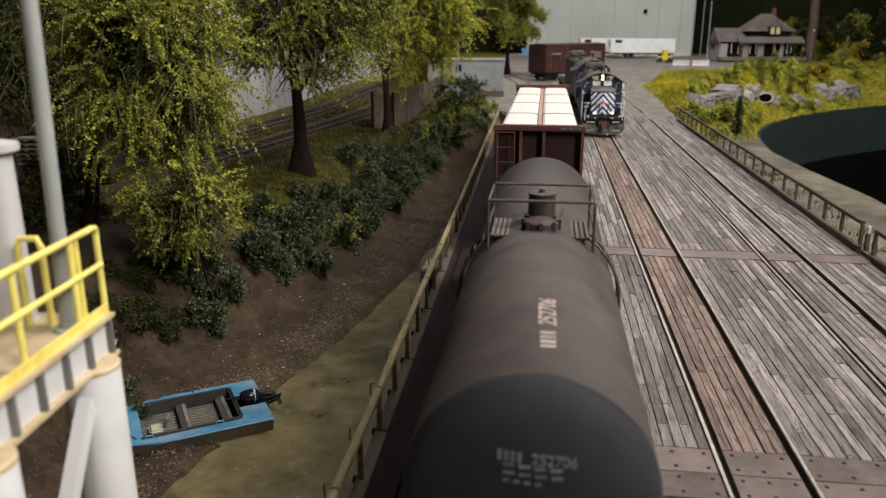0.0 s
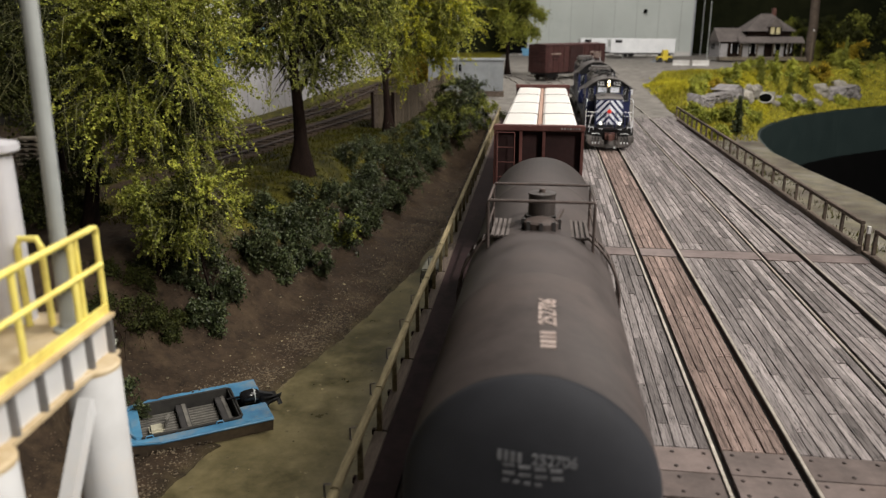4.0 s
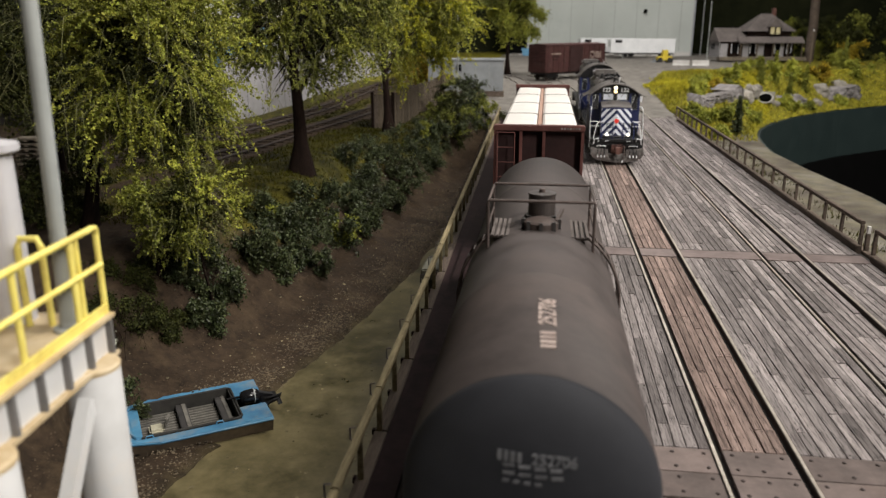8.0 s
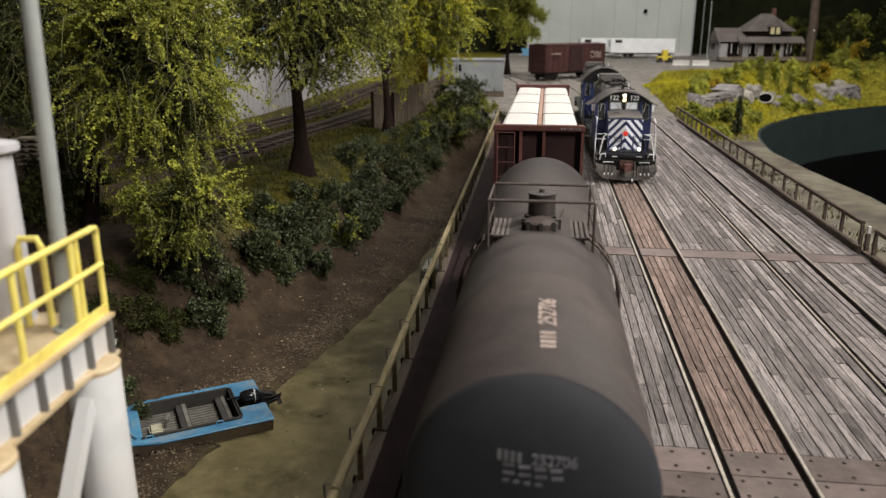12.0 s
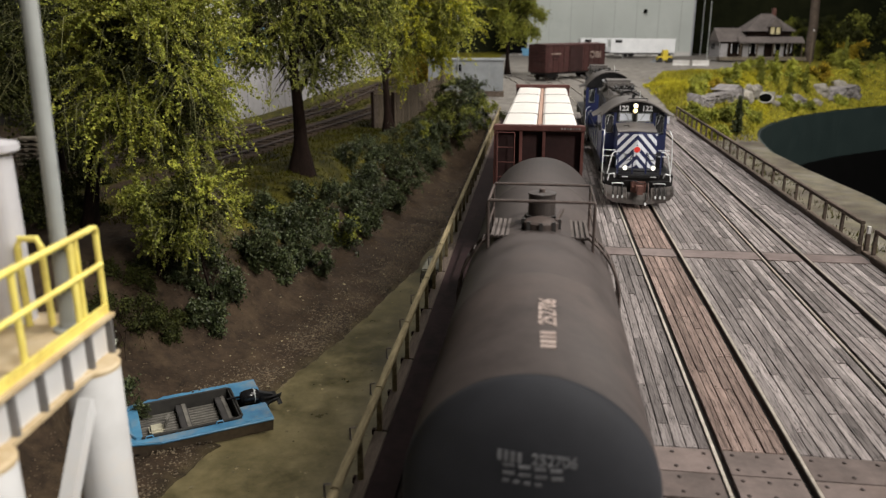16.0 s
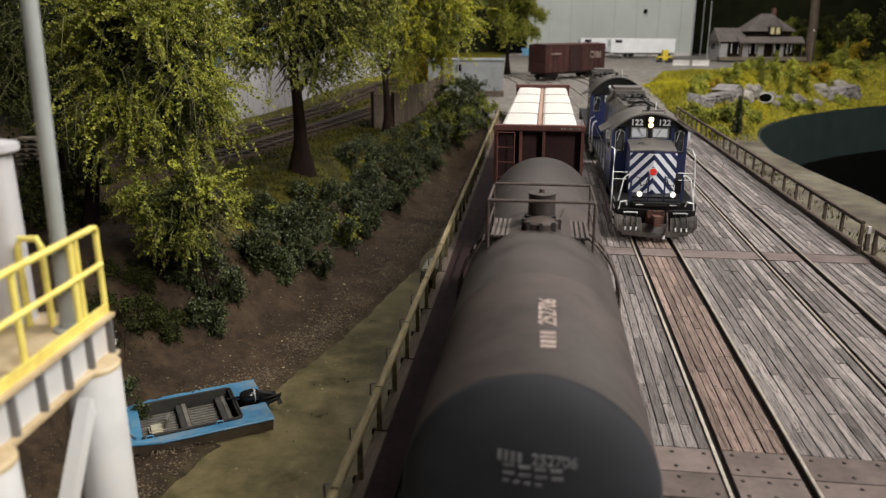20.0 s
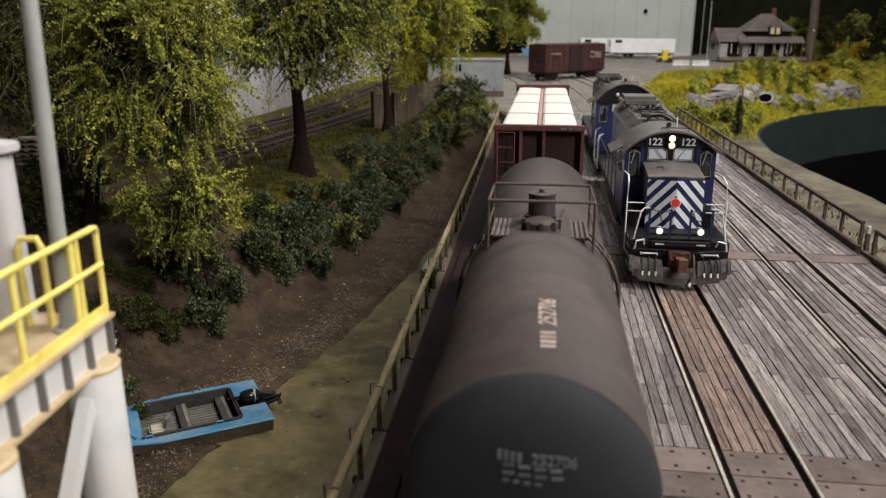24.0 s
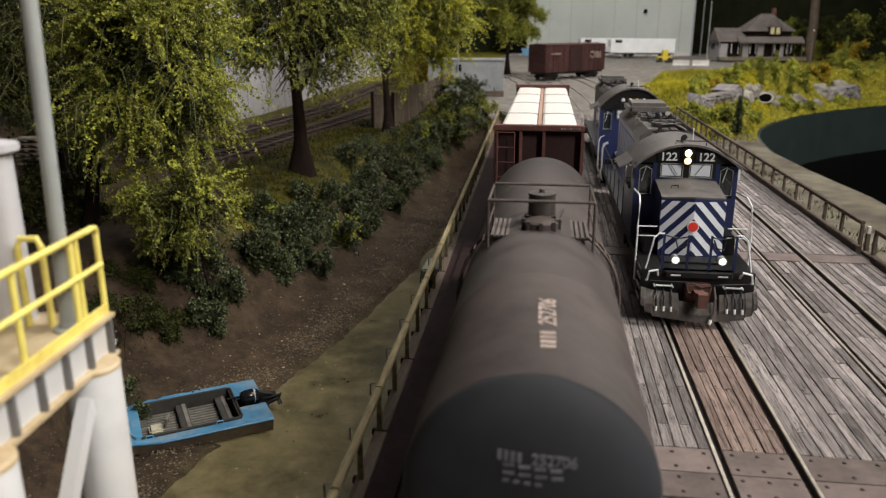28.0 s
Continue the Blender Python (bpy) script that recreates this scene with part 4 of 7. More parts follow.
def make_loco(name, label, at, lit):
    base = thing(name, label, "locomotive", at, group="diesel locomotives")
    body = m_blue
    L = 17.9
    # frame, platforms, fuel tank, trucks
    part("frame", box(-1.5, 1.5, 0.72, L - 0.7, 1.16, 1.42, 0.015), m_black, base)
    part("fuel_tank", box(-1.35, 1.35, 6.6, 11.2, 0.3, 1.16, 0.12), m_black, base)
    for yy in (4.0, 13.9):
        truck(base, yy, 2.5)
    # plow
    cols = [(0.0, 0.14, 0.62), (0.5, 0.18, 0.66), (0.54, 0.18, 0.87), (1.2, 0.24, 0.92), (1.23, 0.33, 0.93), (1.4, 0.36, 0.96), (1.43, 0.5, 0.97), (1.53, 0.53, 0.99)]
    bm = bmesh.new()
    rows = []
    for f, back in ((0.0, 0.02), (0.4, 0.06), (0.75, 0.16), (1.0, 0.26)):
        rows.append([bm.verts.new((x, -0.05 + 0.13 * (abs(x) / 1.52) ** 1.4 + back, lo + (hi - lo) * f)) for x, lo, hi in [(-a, b, c) for a, b, c in cols[:0:-1]] + cols])
    for a, b in zip(rows, rows[1:]):
        for i in range(len(a) - 1):
            bm.faces.new((a[i], a[i + 1], b[i + 1], b[i]))
    r = bmesh.ops.solidify(bm, geom=bm.faces[:], thickness=0.05)
    plow = part("snow_plow", bm, m_plow, base, "scuffed grey snow plow")
    for s in (-1, 1):
        for k in range(3):
            part("air_hose", tube([(s * (0.72 + 0.2 * k), 0.32, 0.95), (s * (0.72 + 0.2 * k), 0.12, 0.82), (s * (0.74 + 0.2 * k), 0.06, 0.66), (s * (0.72 + 0.2 * k), 0.03, 0.54)], 0.022, 6), m_black, plow)
            part("hose_end", tube([(s * (0.72 + 0.2 * k), 0.03, 0.55), (s * (0.73 + 0.2 * k), 0.01, 0.42)], 0.032, 6), m_white, plow)
        part("grab_iron", tube([(s * 0.68, 0.5, 1.02), (s * 0.68, 0.3, 1.02), (s * 0.7, 0.28, 1.06), (s * 1.14, 0.28, 1.06), (s * 1.16, 0.3, 1.02), (s * 1.16, 0.5, 1.02)], 0.026, 6), m_white, plow)
    # end plate, anticlimber, coupler
    part("end_plate", box(-1.5, 1.5, 0.52, 0.72, 0.5, 1.42, 0.012), m_black, base)
    part("anticlimber", prism([(-1.0, 0.72), (-0.85, 0.36), (0.85, 0.36), (1.0, 0.72)], "z", 1.28, 1.42), m_black, base)
    pocket = part("draft_pocket", box(-0.33, 0.33, 0.28, 0.56, 0.5, 1.12, 0.03), m_rust, base, "rusty coupler pocket")
    part("pocket_guard", tube([(-0.33, 0.3, 1.1), (-0.28, 0.26, 0.9), (0, 0.24, 0.82), (0.28, 0.26, 0.9), (0.33, 0.3, 1.1)], 0.03, 6), m_rust, pocket)
    coupler(base, 0.45, -1)
    part("cut_lever", tube([(-1.3, 0.3, 1.18), (-0.2, 0.26, 1.18), (0.1, 0.22, 1.05), (0.52, 0.2, 1.16), (1.3, 0.3, 1.18)], 0.02, 6), m_black, base)
    part("brake_hose", tube([(0.42, 0.4, 1.05), (0.42, 0.1, 0.8), (0.38, -0.02, 0.45), (0.3, -0.08, 0.22)], 0.035, 8), m_tank_fit, base)
    part("hose_tip", tube([(0.31, -0.07, 0.26), (0.28, -0.1, 0.14)], 0.045, 6), m_white, base)
    # ditch lights
    for s in (-1, 1):
        d = part("ditch_light", lathe([(0.05, 0.22), (0.11, 0.2), (0.12, 0.0), (0.122, -0.03), (0.1, -0.035), (0.088, -0.02)], (s * 0.62, 0.62, 1.7), "y", 20), m_pole, base, "silver lamp housing")
        part("lens", lathe([(0.088, 0), (0.083, -0.02), (0.04, -0.035)], (s * 0.62, 0.585, 1.7), "y", 18), m_ditch if lit else m_glass, d, "glowing lens" if lit else "")
        part("lettering_bar", box(s * 0.62 - 0.13, s * 0.62 + 0.13, 0.345, 0.36, 1.325, 1.36), m_pale, base)
    # steps at the corners
    for s in (-1, 1):
        for k in range(4):
            part("step", box(min(s * 1.05, s * 1.5), max(s * 1.05, s * 1.5), 0.78, 1.5, 0.42 + 0.3 * k, 0.47 + 0.3 * k), m_black, base)
            part("step_edge", box(min(s * 1.47, s * 1.51), max(s * 1.47, s * 1.51), 0.78, 1.5, 0.44 + 0.3 * k, 0.49 + 0.3 * k), m_white, base)
        part("step_side", box(min(s * 1.02, s * 1.48), max(s * 1.02, s * 1.48), 1.5, 1.56, 0.4, 1.42), m_black, base)
    if lit:
        # low nose: faceted front, sloping top
        x, yf, ym, yb = 0.9, 2.0, 1.8, 3.6
        bm = bmesh.new()
        ring_lo = [bm.verts.new(p) for p in ((-x, yb, 1.42), (-x, yf, 1.42), (0, ym, 1.42), (x, yf, 1.42), (x, yb, 1.42))]
        ring_hi = [bm.verts.new(p) for p in ((-x, yb, 3.3), (-x, yf, 3.1), (0, ym, 3.16), (x, yf, 3.1), (x, yb, 3.3))]
        for i in range(5):
            bm.faces.new((ring_lo[i], ring_lo[(i + 1) % 5], ring_hi[(i + 1) % 5], ring_hi[i]))
        bm.faces.new(ring_lo[::-1])
        nose = part("nose", bm, body, base, "blue nose with white chevrons")
        bm = bmesh.new()
        lid = [bm.verts.new((p[0] * 0.99, p[1], p[2] + dz)) for dz in (0.0, 0.05) for p in ((-x, yb, 3.3), (-x, yf + 0.01, 3.1), (0, ym + 0.01, 3.16), (x, yf + 0.01, 3.1), (x, yb, 3.3), (0, yb, 3.38))]
        for i in range(6):
            bm.faces.new((lid[i], lid[(i + 1) % 6], lid[6 + (i + 1) % 6], lid[6 + i]))
        for tri in ((1, 2, 5, 0), (2, 3, 4, 5)):
            bm.faces.new([lid[6 + i] for i in tri])
            bm.faces.new([lid[i] for i in tri[::-1]])
        part("nose_top", bm, m_roof, base)
        part("sand_hatch", box(-0.16, 0.16, 2.3, 2.5, 3.18, 3.24, 0.02), m_black, nose)
        part("nose_grab", tube([(-0.55, 2.7, 3.22), (-0.55, 2.7, 3.34), (-0.35, 2.7, 3.36), (-0.35, 2.7, 3.24)], 0.02, 6), m_black, nose)
        # chevrons: bars on the two facets, each clipped to the panel, 6 mm proud
        zlo, zhi = 1.48, 3.06
        pitch, thick = 0.46, 0.235
        slope = 1.12
        for s in (-1, 1):
            for k in range(-3, 10):
                c0 = zlo - 1.2 + k * pitch
                poly = []
                # band between lines z = c0 - slope*u and z = c0 + thick - slope*u, u in [0, x]
                pts = [(0, c0), (x, c0 - slope * x), (x, c0 + thick - slope * x), (0, c0 + thick)]
                for lim, sign in ((zlo, 1), (zhi, -1)):
                    out = []
                    for i in range(len(pts)):
                        a, b = pts[i], pts[(i + 1) % len(pts)]
                        ia, ib = sign * (a[1] - lim) >= 0, sign * (b[1] - lim) >= 0
                        if ia:
                            out.append(a)
                        if ia != ib:
                            t = (lim - a[1]) / (b[1] - a[1])
                            out.append((a[0] + t * (b[0] - a[0]), lim))
                    pts = out
                    if len(pts) < 3:
                        break
                if len(pts) < 3:
                    continue
                bm = bmesh.new()
                fy = lambda u: ym + (yf - ym) * u / x
                front = [bm.verts.new((s * u, fy(u) - 0.012, z)) for u, z in pts]
                back = [bm.verts.new((s * u, fy(u) + 0.004, z)) for u, z in pts]
                n = len(pts)
                for i in range(n):
                    bm.faces.new((front[i], front[(i + 1) % n], back[(i + 1) % n], back[i]))
                bm.faces.new(front)
                bm.faces.new(back[::-1])
                part("chevron_stripe", bm, m_stripe, nose, "white stripe")
        part("emblem_ring", lathe([(0.165, 0.05), (0.165, -0.02), (0.14, -0.022)], (0, ym, 2.35), "y", 24), m_white, nose)
        part("emblem_disc", lathe([(0.14, 0.05), (0.14, -0.028), (0.1, -0.03)], (0, ym, 2.35), "y", 24), m_red, nose, "red round emblem")
    # cab
    c0, c1 = (3.6, 6.3) if lit else (0.8, 3.5)
    eave, crown, w = (3.76, 4.46, 1.52) if lit else (4.0, 4.95, 1.58)
    roof_arc = [(-w - 0.06, eave)] + [(xx, eave + (crown - eave) * (1 - (abs(xx) / (w + 0.06)) ** 2.1)) for xx in np.linspace(-1.5, 1.5, 29)] + [(w + 0.06, eave)]
    inner = [(-w, 1.42), (-w, eave)] + [(xx * 0.99, zz - 0.03) for xx, zz in roof_arc[1:-1]] + [(w, eave), (w, 1.42)]
    # front wall with real window openings: strips around the panes
    def wall_strip(x0, x1, z0, z1, mat, nm="front_panel"):
        return part(nm, box(x0, x1, c0, c0 + 0.06, z0, z1), mat, base)
    wall_strip(-w, w, 1.42, 2.82, body)
    wall_strip(-0.86, 0.86, 2.82, 3.42, body)
    for s in (-1, 1):
        a, b = sorted((s * 0.86, s * 0.98))
        wall_strip(a, b, 2.82, 3.86, body)
        a, b = sorted((s * 1.4, s * w))
        wall_strip(a, b, 2.82, 3.86, body)
        a, b = sorted((s * 0.0, s * 0.09))
        wall_strip(a, b, 3.42, 3.86, m_black)
        a, b = sorted((s * 0.76, s * 0.86))
        wall_strip(a, b, 3.42, 3.86, m_black)
    head = [(-w, 3.86)] + [(xx * 0.99, max(3.86, zz - 0.03)) for xx, zz in roof_arc[1:-1]] + [(w, 3.86)]
    part("front_header", prism(head, "y", c0, c0 + 0.06), m_black, base)
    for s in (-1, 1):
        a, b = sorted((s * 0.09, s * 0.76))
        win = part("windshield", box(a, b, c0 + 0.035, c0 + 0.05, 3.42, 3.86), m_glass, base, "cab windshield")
        part("gasket", box(a, b, c0 - 0.012, c0 + 0.02, 3.42, 3.445), m_pole, win)
        part("gasket", box(a, b, c0 - 0.012, c0 + 0.02, 3.835, 3.86), m_pole, win)
        part("gasket", box(a, a + 0.02, c0 - 0.012, c0 + 0.02, 3.445, 3.835), m_pole, win)
        part("gasket", box(b - 0.02, b, c0 - 0.012, c0 + 0.02, 3.445, 3.835), m_pole, win)
        part("wiper", beam((s * 0.5, c0 - 0.03, 3.85), (s * 0.25, c0 - 0.035, 3.5), 0.02, 0.015), m_black, win)
        # Pale panel laid on the glass as a painted reflection.
        part("sun_blind", box(a + 0.05, b - 0.05, c0 + 0.02, c0 + 0.034, 3.47, 3.81), m_pane_reflection, win, "pale painted reflection")
        a, b = sorted((s * 0.98, s * 1.4))
        dw = part("door_window", box(a, b, c0 + 0.03, c0 + 0.045, 2.86, 3.8), m_glass, base, "tall cab door window")
        part("door_gasket", tube([(a + 0.03, c0 - 0.01, 2.9), (b - 0.03, c0 - 0.01, 2.9), (b - 0.03, c0 - 0.01, 3.66), ((a + b) / 2, c0 - 0.01, 3.76), (a + 0.03, c0 - 0.01, 3.66), (a + 0.03, c0 - 0.01, 2.9)], 0.014, 6), m_pole, dw)
        part("door_wiper", beam(((a + b) / 2, c0 - 0.03, 3.72), (a + 0.1, c0 - 0.03, 3.3), 0.022, 0.015), m_pale, dw)
        nb = part("number_board", box(s * 0.55 - 0.33, s * 0.55 + 0.33, c0 - 0.05, c0, 3.91, 4.2, 0.02), m_black, base)
        if lit:
            text_part("number", "122", 0.34, (s * 0.55, c0 - 0.055, 4.055), (90, 0, 0), m_white, nb)
        # side walls with a window opening
        a, b = sorted((s * (w - 0.06), s * w))
        part("side_wall", box(a, b, c0 + 0.06, c1, 1.42, 2.95), body, base)
        part("side_pillar", box(a, b, c0 + 0.06, c0 + 0.75, 2.95, eave), body, base)
        part("side_pillar", box(a, b, c1 - 0.5, c1, 2.95, eave), body, base)
        part("side_window", box(a + 0.015, b - 0.015, c0 + 0.75, c1 - 0.5, 2.95, eave), m_glass, base)
        part("armrest", box(min(s * w, s * (w + 0.08)), max(s * w, s * (w + 0.08)), c0 + 0.75, c1 - 0.5, 2.9, 2.97), m_roof, base)
        part("sun_visor", prism([(s * w, eave + 0.02), (s * (w + 0.42), eave - 0.2), (s * (w + 0.42), eave - 0.16), (s * w, eave + 0.07)], "y", c0 + 0.6, c1 - 0.35), m_roof, base)
        part("mirror", box(min(s * 1.55, s * 1.72), max(s * 1.55, s * 1.72), c0 + 0.55, c0 + 0.6, 3.3, 3.65), m_pale, base)
    part("cab_rear_wall", prism(inner, "y", c1 - 0.06, c1), body, base)
    part("cab_floor", box(-w, w, c0 + 0.06, c1 - 0.06, 1.42, 1.5), m_black, base)
    outer = roof_arc + [(xx, zz - 0.07) for xx, zz in roof_arc[::-1]]
    part("cab_roof", prism(outer, "y", c0 - 0.14, c1 + 0.1), m_roof, base, "sooty arched cab roof", False)
    hl = part("headlight_housing", box(-0.19, 0.19, c0 - 0.13, c0 + 0.02, 3.84, 4.32, 0.05), m_black, base)
    if not lit:
        for xx, mm in ((-0.5, m_pale), (-0.17, m_amber), (0.17, m_amber), (0.5, m_pale)):
            part("class_lamp", lathe([(0.09, 0), (0.085, -0.03), (0.04, -0.05)], (xx, c0 - 0.16, 4.36), "y", 14), mm, base, "small lamp lens")
    for zz in (3.96, 4.19):
        part("headlight", lathe([(0.105, 0), (0.1, -0.03), (0.05, -0.05)], (0, c0 - 0.12, zz), "y", 18), (m_lamp if zz > 4 else m_lamp_warm) if lit else m_glass, hl, "glowing round headlight" if lit else "")
    part("horn", tube([(-0.1, c0 + 0.6, crown + 0.08), (-0.1, c0 + 0.2, crown + 0.16)], 0.04, 8, taper=0.09), m_black, base)
    part("horn_bracket", tube([(-0.1, c0 + 0.6, crown - 0.07), (-0.1, c0 + 0.6, crown + 0.08)], 0.04, 6), m_black, base)
    part("roof_grab", tube([(-0.35, c0 + 0.15, crown - 0.04), (-0.35, c0 + 0.15, crown + 0.06), (0.55, c0 + 0.15, crown + 0.06), (0.55, c0 + 0.15, crown - 0.07)], 0.018, 6), m_black, base)
    part("antenna", tube([(0.3, c0 + 1.0, crown - 0.04), (0.3, c0 + 1.0, crown + 0.33)], 0.02, 6), m_white, base)
    # long hood with roof fittings
    hw, hz = 0.92, 4.25
    hood = part("long_hood", prism([(-hw, 1.42), (hw, 1.42), (hw, hz - 0.3), (hw - 0.32, hz), (-hw + 0.32, hz), (-hw, hz - 0.3)], "y", c1, L - 1.9), body, base)
    part("hood_roof", prism([(-hw - 0.015, hz - 0.32), (-hw - 0.015, hz - 0.29), (-hw + 0.32, hz + 0.02), (hw - 0.32, hz + 0.02), (hw + 0.015, hz - 0.29), (hw + 0.015, hz - 0.32), (hw - 0.32, hz - 0.02), (-hw + 0.32, hz - 0.02)], "y", c1 + 0.02, L - 1.88), m_roof, hood)
    for k in range(12):
        for s in (-1, 1):
            a, b = sorted((s * hw, s * (hw + 0.025)))
            part("hood_door", box(a, b, c1 + 0.3 + 0.75 * k, c1 + 0.95 + 0.75 * k, 1.6, 3.7, 0.01), body, hood)
    part("exhaust_stack", box(-0.2, 0.2, 9.6, 10.3, hz, hz + 0.22, 0.03), m_roof, base)
    part("brake_blister", prism([(-0.98, hz - 0.4), (0.98, hz - 0.4), (0.98, hz - 0.1), (0.7, hz + 0.14), (-0.7, hz + 0.14), (-0.98, hz - 0.1)], "y", 7.4, 9.2), m_roof, base)
    part("hatch_box", box(-0.85, 0.85, 12.9, 14.9, hz + 0.02, hz + 0.52, 0.16), m_roof, base, "grey winterisation hatch")
    for yy in (11.2, 12.3):
        fan(base, 0, yy, hz + 0.02)
    fan(base, 0, 8.3, hz + 0.14, 0.5)
    part("roof_pipe", tube([(-0.5, 7.0, hz + 0.05), (-0.3, 7.1, hz + 0.3), (0.1, 7.0, hz + 0.34), (0.4, 6.8, hz + 0.2), (0.5, 6.7, hz + 0.02)], 0.05, 8), m_black, base)
    part("air_horn", tube([(0.0, 10.8, hz + 0.02), (0.0, 10.8, hz + 0.3), (0.3, 10.6, hz + 0.36)], 0.05, 8), m_black, base)
    chime = part("chime_horn", tube([(-0.55, 9.35, hz + 0.32), (0.5, 9.35, hz + 0.32)], 0.045, 8), m_black, base, "black chime horn")
    for k in range(5):
        part("trumpet", tube([(-0.42 + 0.21 * k, 9.4, hz + 0.36), (-0.44 + 0.22 * k, 8.95 if k % 2 else 9.8, hz + 0.4)], 0.035, 8, taper=0.085), m_black, chime)
    for k in range(4):
        q = -0.5 + 0.3 * k
        part("jumper_cable", tube([(q, 9.3, hz + 0.2), (q + 0.12, 8.8, hz + 0.34), (q - 0.1, 8.3, hz + 0.3), (q + 0.1, 7.6, hz + 0.26), (q + 0.25, 7.1, hz + 0.14)], 0.026, 6), m_black, base)
    for yy in (7.0, 10.2, 12.9):
        part("hood_grab", tube([(-0.58, yy, hz), (-0.58, yy, hz + 0.12), (0.58, yy, hz + 0.12), (0.58, yy, hz)], 0.02, 6), m_black, base)
    for s in (-1, 1):
        part("lift_lug", box(s * 0.75 - 0.06, s * 0.75 + 0.06, 10.6, 10.75, hz - 0.15, hz + 0.15), m_roof, base)
    # handrails
    for s in (-1, 1):
        for k in range(4):
            yr = (L - 1.75 + 0.16 * k) if lit else (0.6 + 0.16 * k)
            part("step_hoop", tube([(s * 1.5, yr, 0.85), (s * 1.56, yr, 0.95), (s * 1.56, yr, 2.25), (s * 1.5, yr + 0.08, 2.5), (s * 1.3, yr + 0.1, 2.6)], 0.018, 6), m_white, base, "white step handrail")
        if not lit:
            continue
        part("corner_rail", tube([(s * 1.46, 1.62, 0.75), (s * 1.56, 1.62, 0.78), (s * 1.56, 1.62, 2.3), (s * 1.53, 1.75, 3.0), (s * 1.5, 2.2, 3.15), (s * 1.5, 3.5, 3.05)], 0.027, 8), m_white, base, "white corner handrail")
        part("step_rail", tube([(s * 1.42, 0.62, 0.8), (s * 1.44, 0.62, 1.2), (s * 1.22, 0.62, 2.32), (s * 1.1, 0.66, 2.42), (s * 0.95, 0.66, 2.42)], 0.026, 8), m_white, base, "white step handrail")
        for zz in (2.02, 2.3):
            part("gate_bar", tube([(s * 1.52, 1.9, zz), (s * 0.98, 1.9, zz)], 0.018, 6), m_white, base)
        part("low_grab", tube([(s * 1.38, 0.45, 1.15), (s * 1.38, 0.3, 1.2), (s * 1.34, 0.28, 1.45), (s * 1.12, 0.28, 1.5), (s * 1.08, 0.45, 1.3)], 0.03, 8), m_white, base)
        for xx in (0.3, 0.95):
            part("end_stanchion", box(s * xx - 0.03, s * xx + 0.03, 0.62, 0.68, 1.42, 2.4), body, base)
        part("end_chain", tube([(s * 0.3, 0.65, 2.36), (s * 0.55, 0.65, 2.3), (s * 0.95, 0.65, 2.38)], 0.02, 6), m_black, base)
        part("mu_cable", tube([(s * 0.35, 0.6, 2.3), (s * 0.42, 0.5, 2.1), (s * 0.6, 0.5, 2.05), (s * 0.66, 0.6, 2.3)], 0.025, 6), m_black, base)
        part("side_rail", tube([(s * 1.5, 6.4, 2.5), (s * 1.5, L - 2.2, 2.5)], 0.022, 6), m_black, base)
        for k in range(6):
            part("side_stanchion", tube([(s * 1.5, 6.6 + 1.75 * k, 1.42), (s * 1.5, 6.6 + 1.75 * k, 2.5)], 0.022, 6), body, base)
        part("rear_corner_rail", tube([(s * 1.52, L - 1.5, 0.9), (s * 1.54, L - 1.5, 2.3), (s * 1.4, L - 1.2, 2.5)], 0.03, 8), m_white, base)
    if lit:
        part("platform_step", box(-0.9, 0.9, 1.2, 1.8, 1.42, 1.47, 0.02), m_black, base)
        part("brake_wheel_box", box(-1.3, -0.95, 2.2, 3.4, 1.42, 2.0, 0.03), m_black, base)
        part("battery_box", box(0.95, 1.3, 2.2, 3.4, 1.42, 2.0, 0.03), m_black, base)
    part("rear_plate", box(-1.5, 1.5, L - 0.72, L - 0.55, 0.5, 1.42), m_black, base)
    coupler(base, L - 0.6, 1)
    return base


LOCO_X = 0.13
loco = make_loco("diesel_locomotive", "dark blue diesel locomotive with white nose chevrons, headlights lit", (LOCO_X, 57.2, 0.05), True)
loco_rear = make_loco("diesel_locomotive", "sooty blue trailing diesel locomotive with unlit lamps", (LOCO_X, 76.2, 0.05), False)


# ---- yellow-railed platform on white columns ----
m_rust_wash = material("rust_washed_white", (0.36, 0.24, 0.1), (0.62, 0.52, 0.36), 0.6, grain=2.5, bump=0.08)


# Shade at the beam stiffeners is put into this dark grey.
m_slot_shade = material("shadow_grey_steel", (0.1, 0.095, 0.09), (0.2, 0.19, 0.185), 0.6, grain=2, bump=0.05)


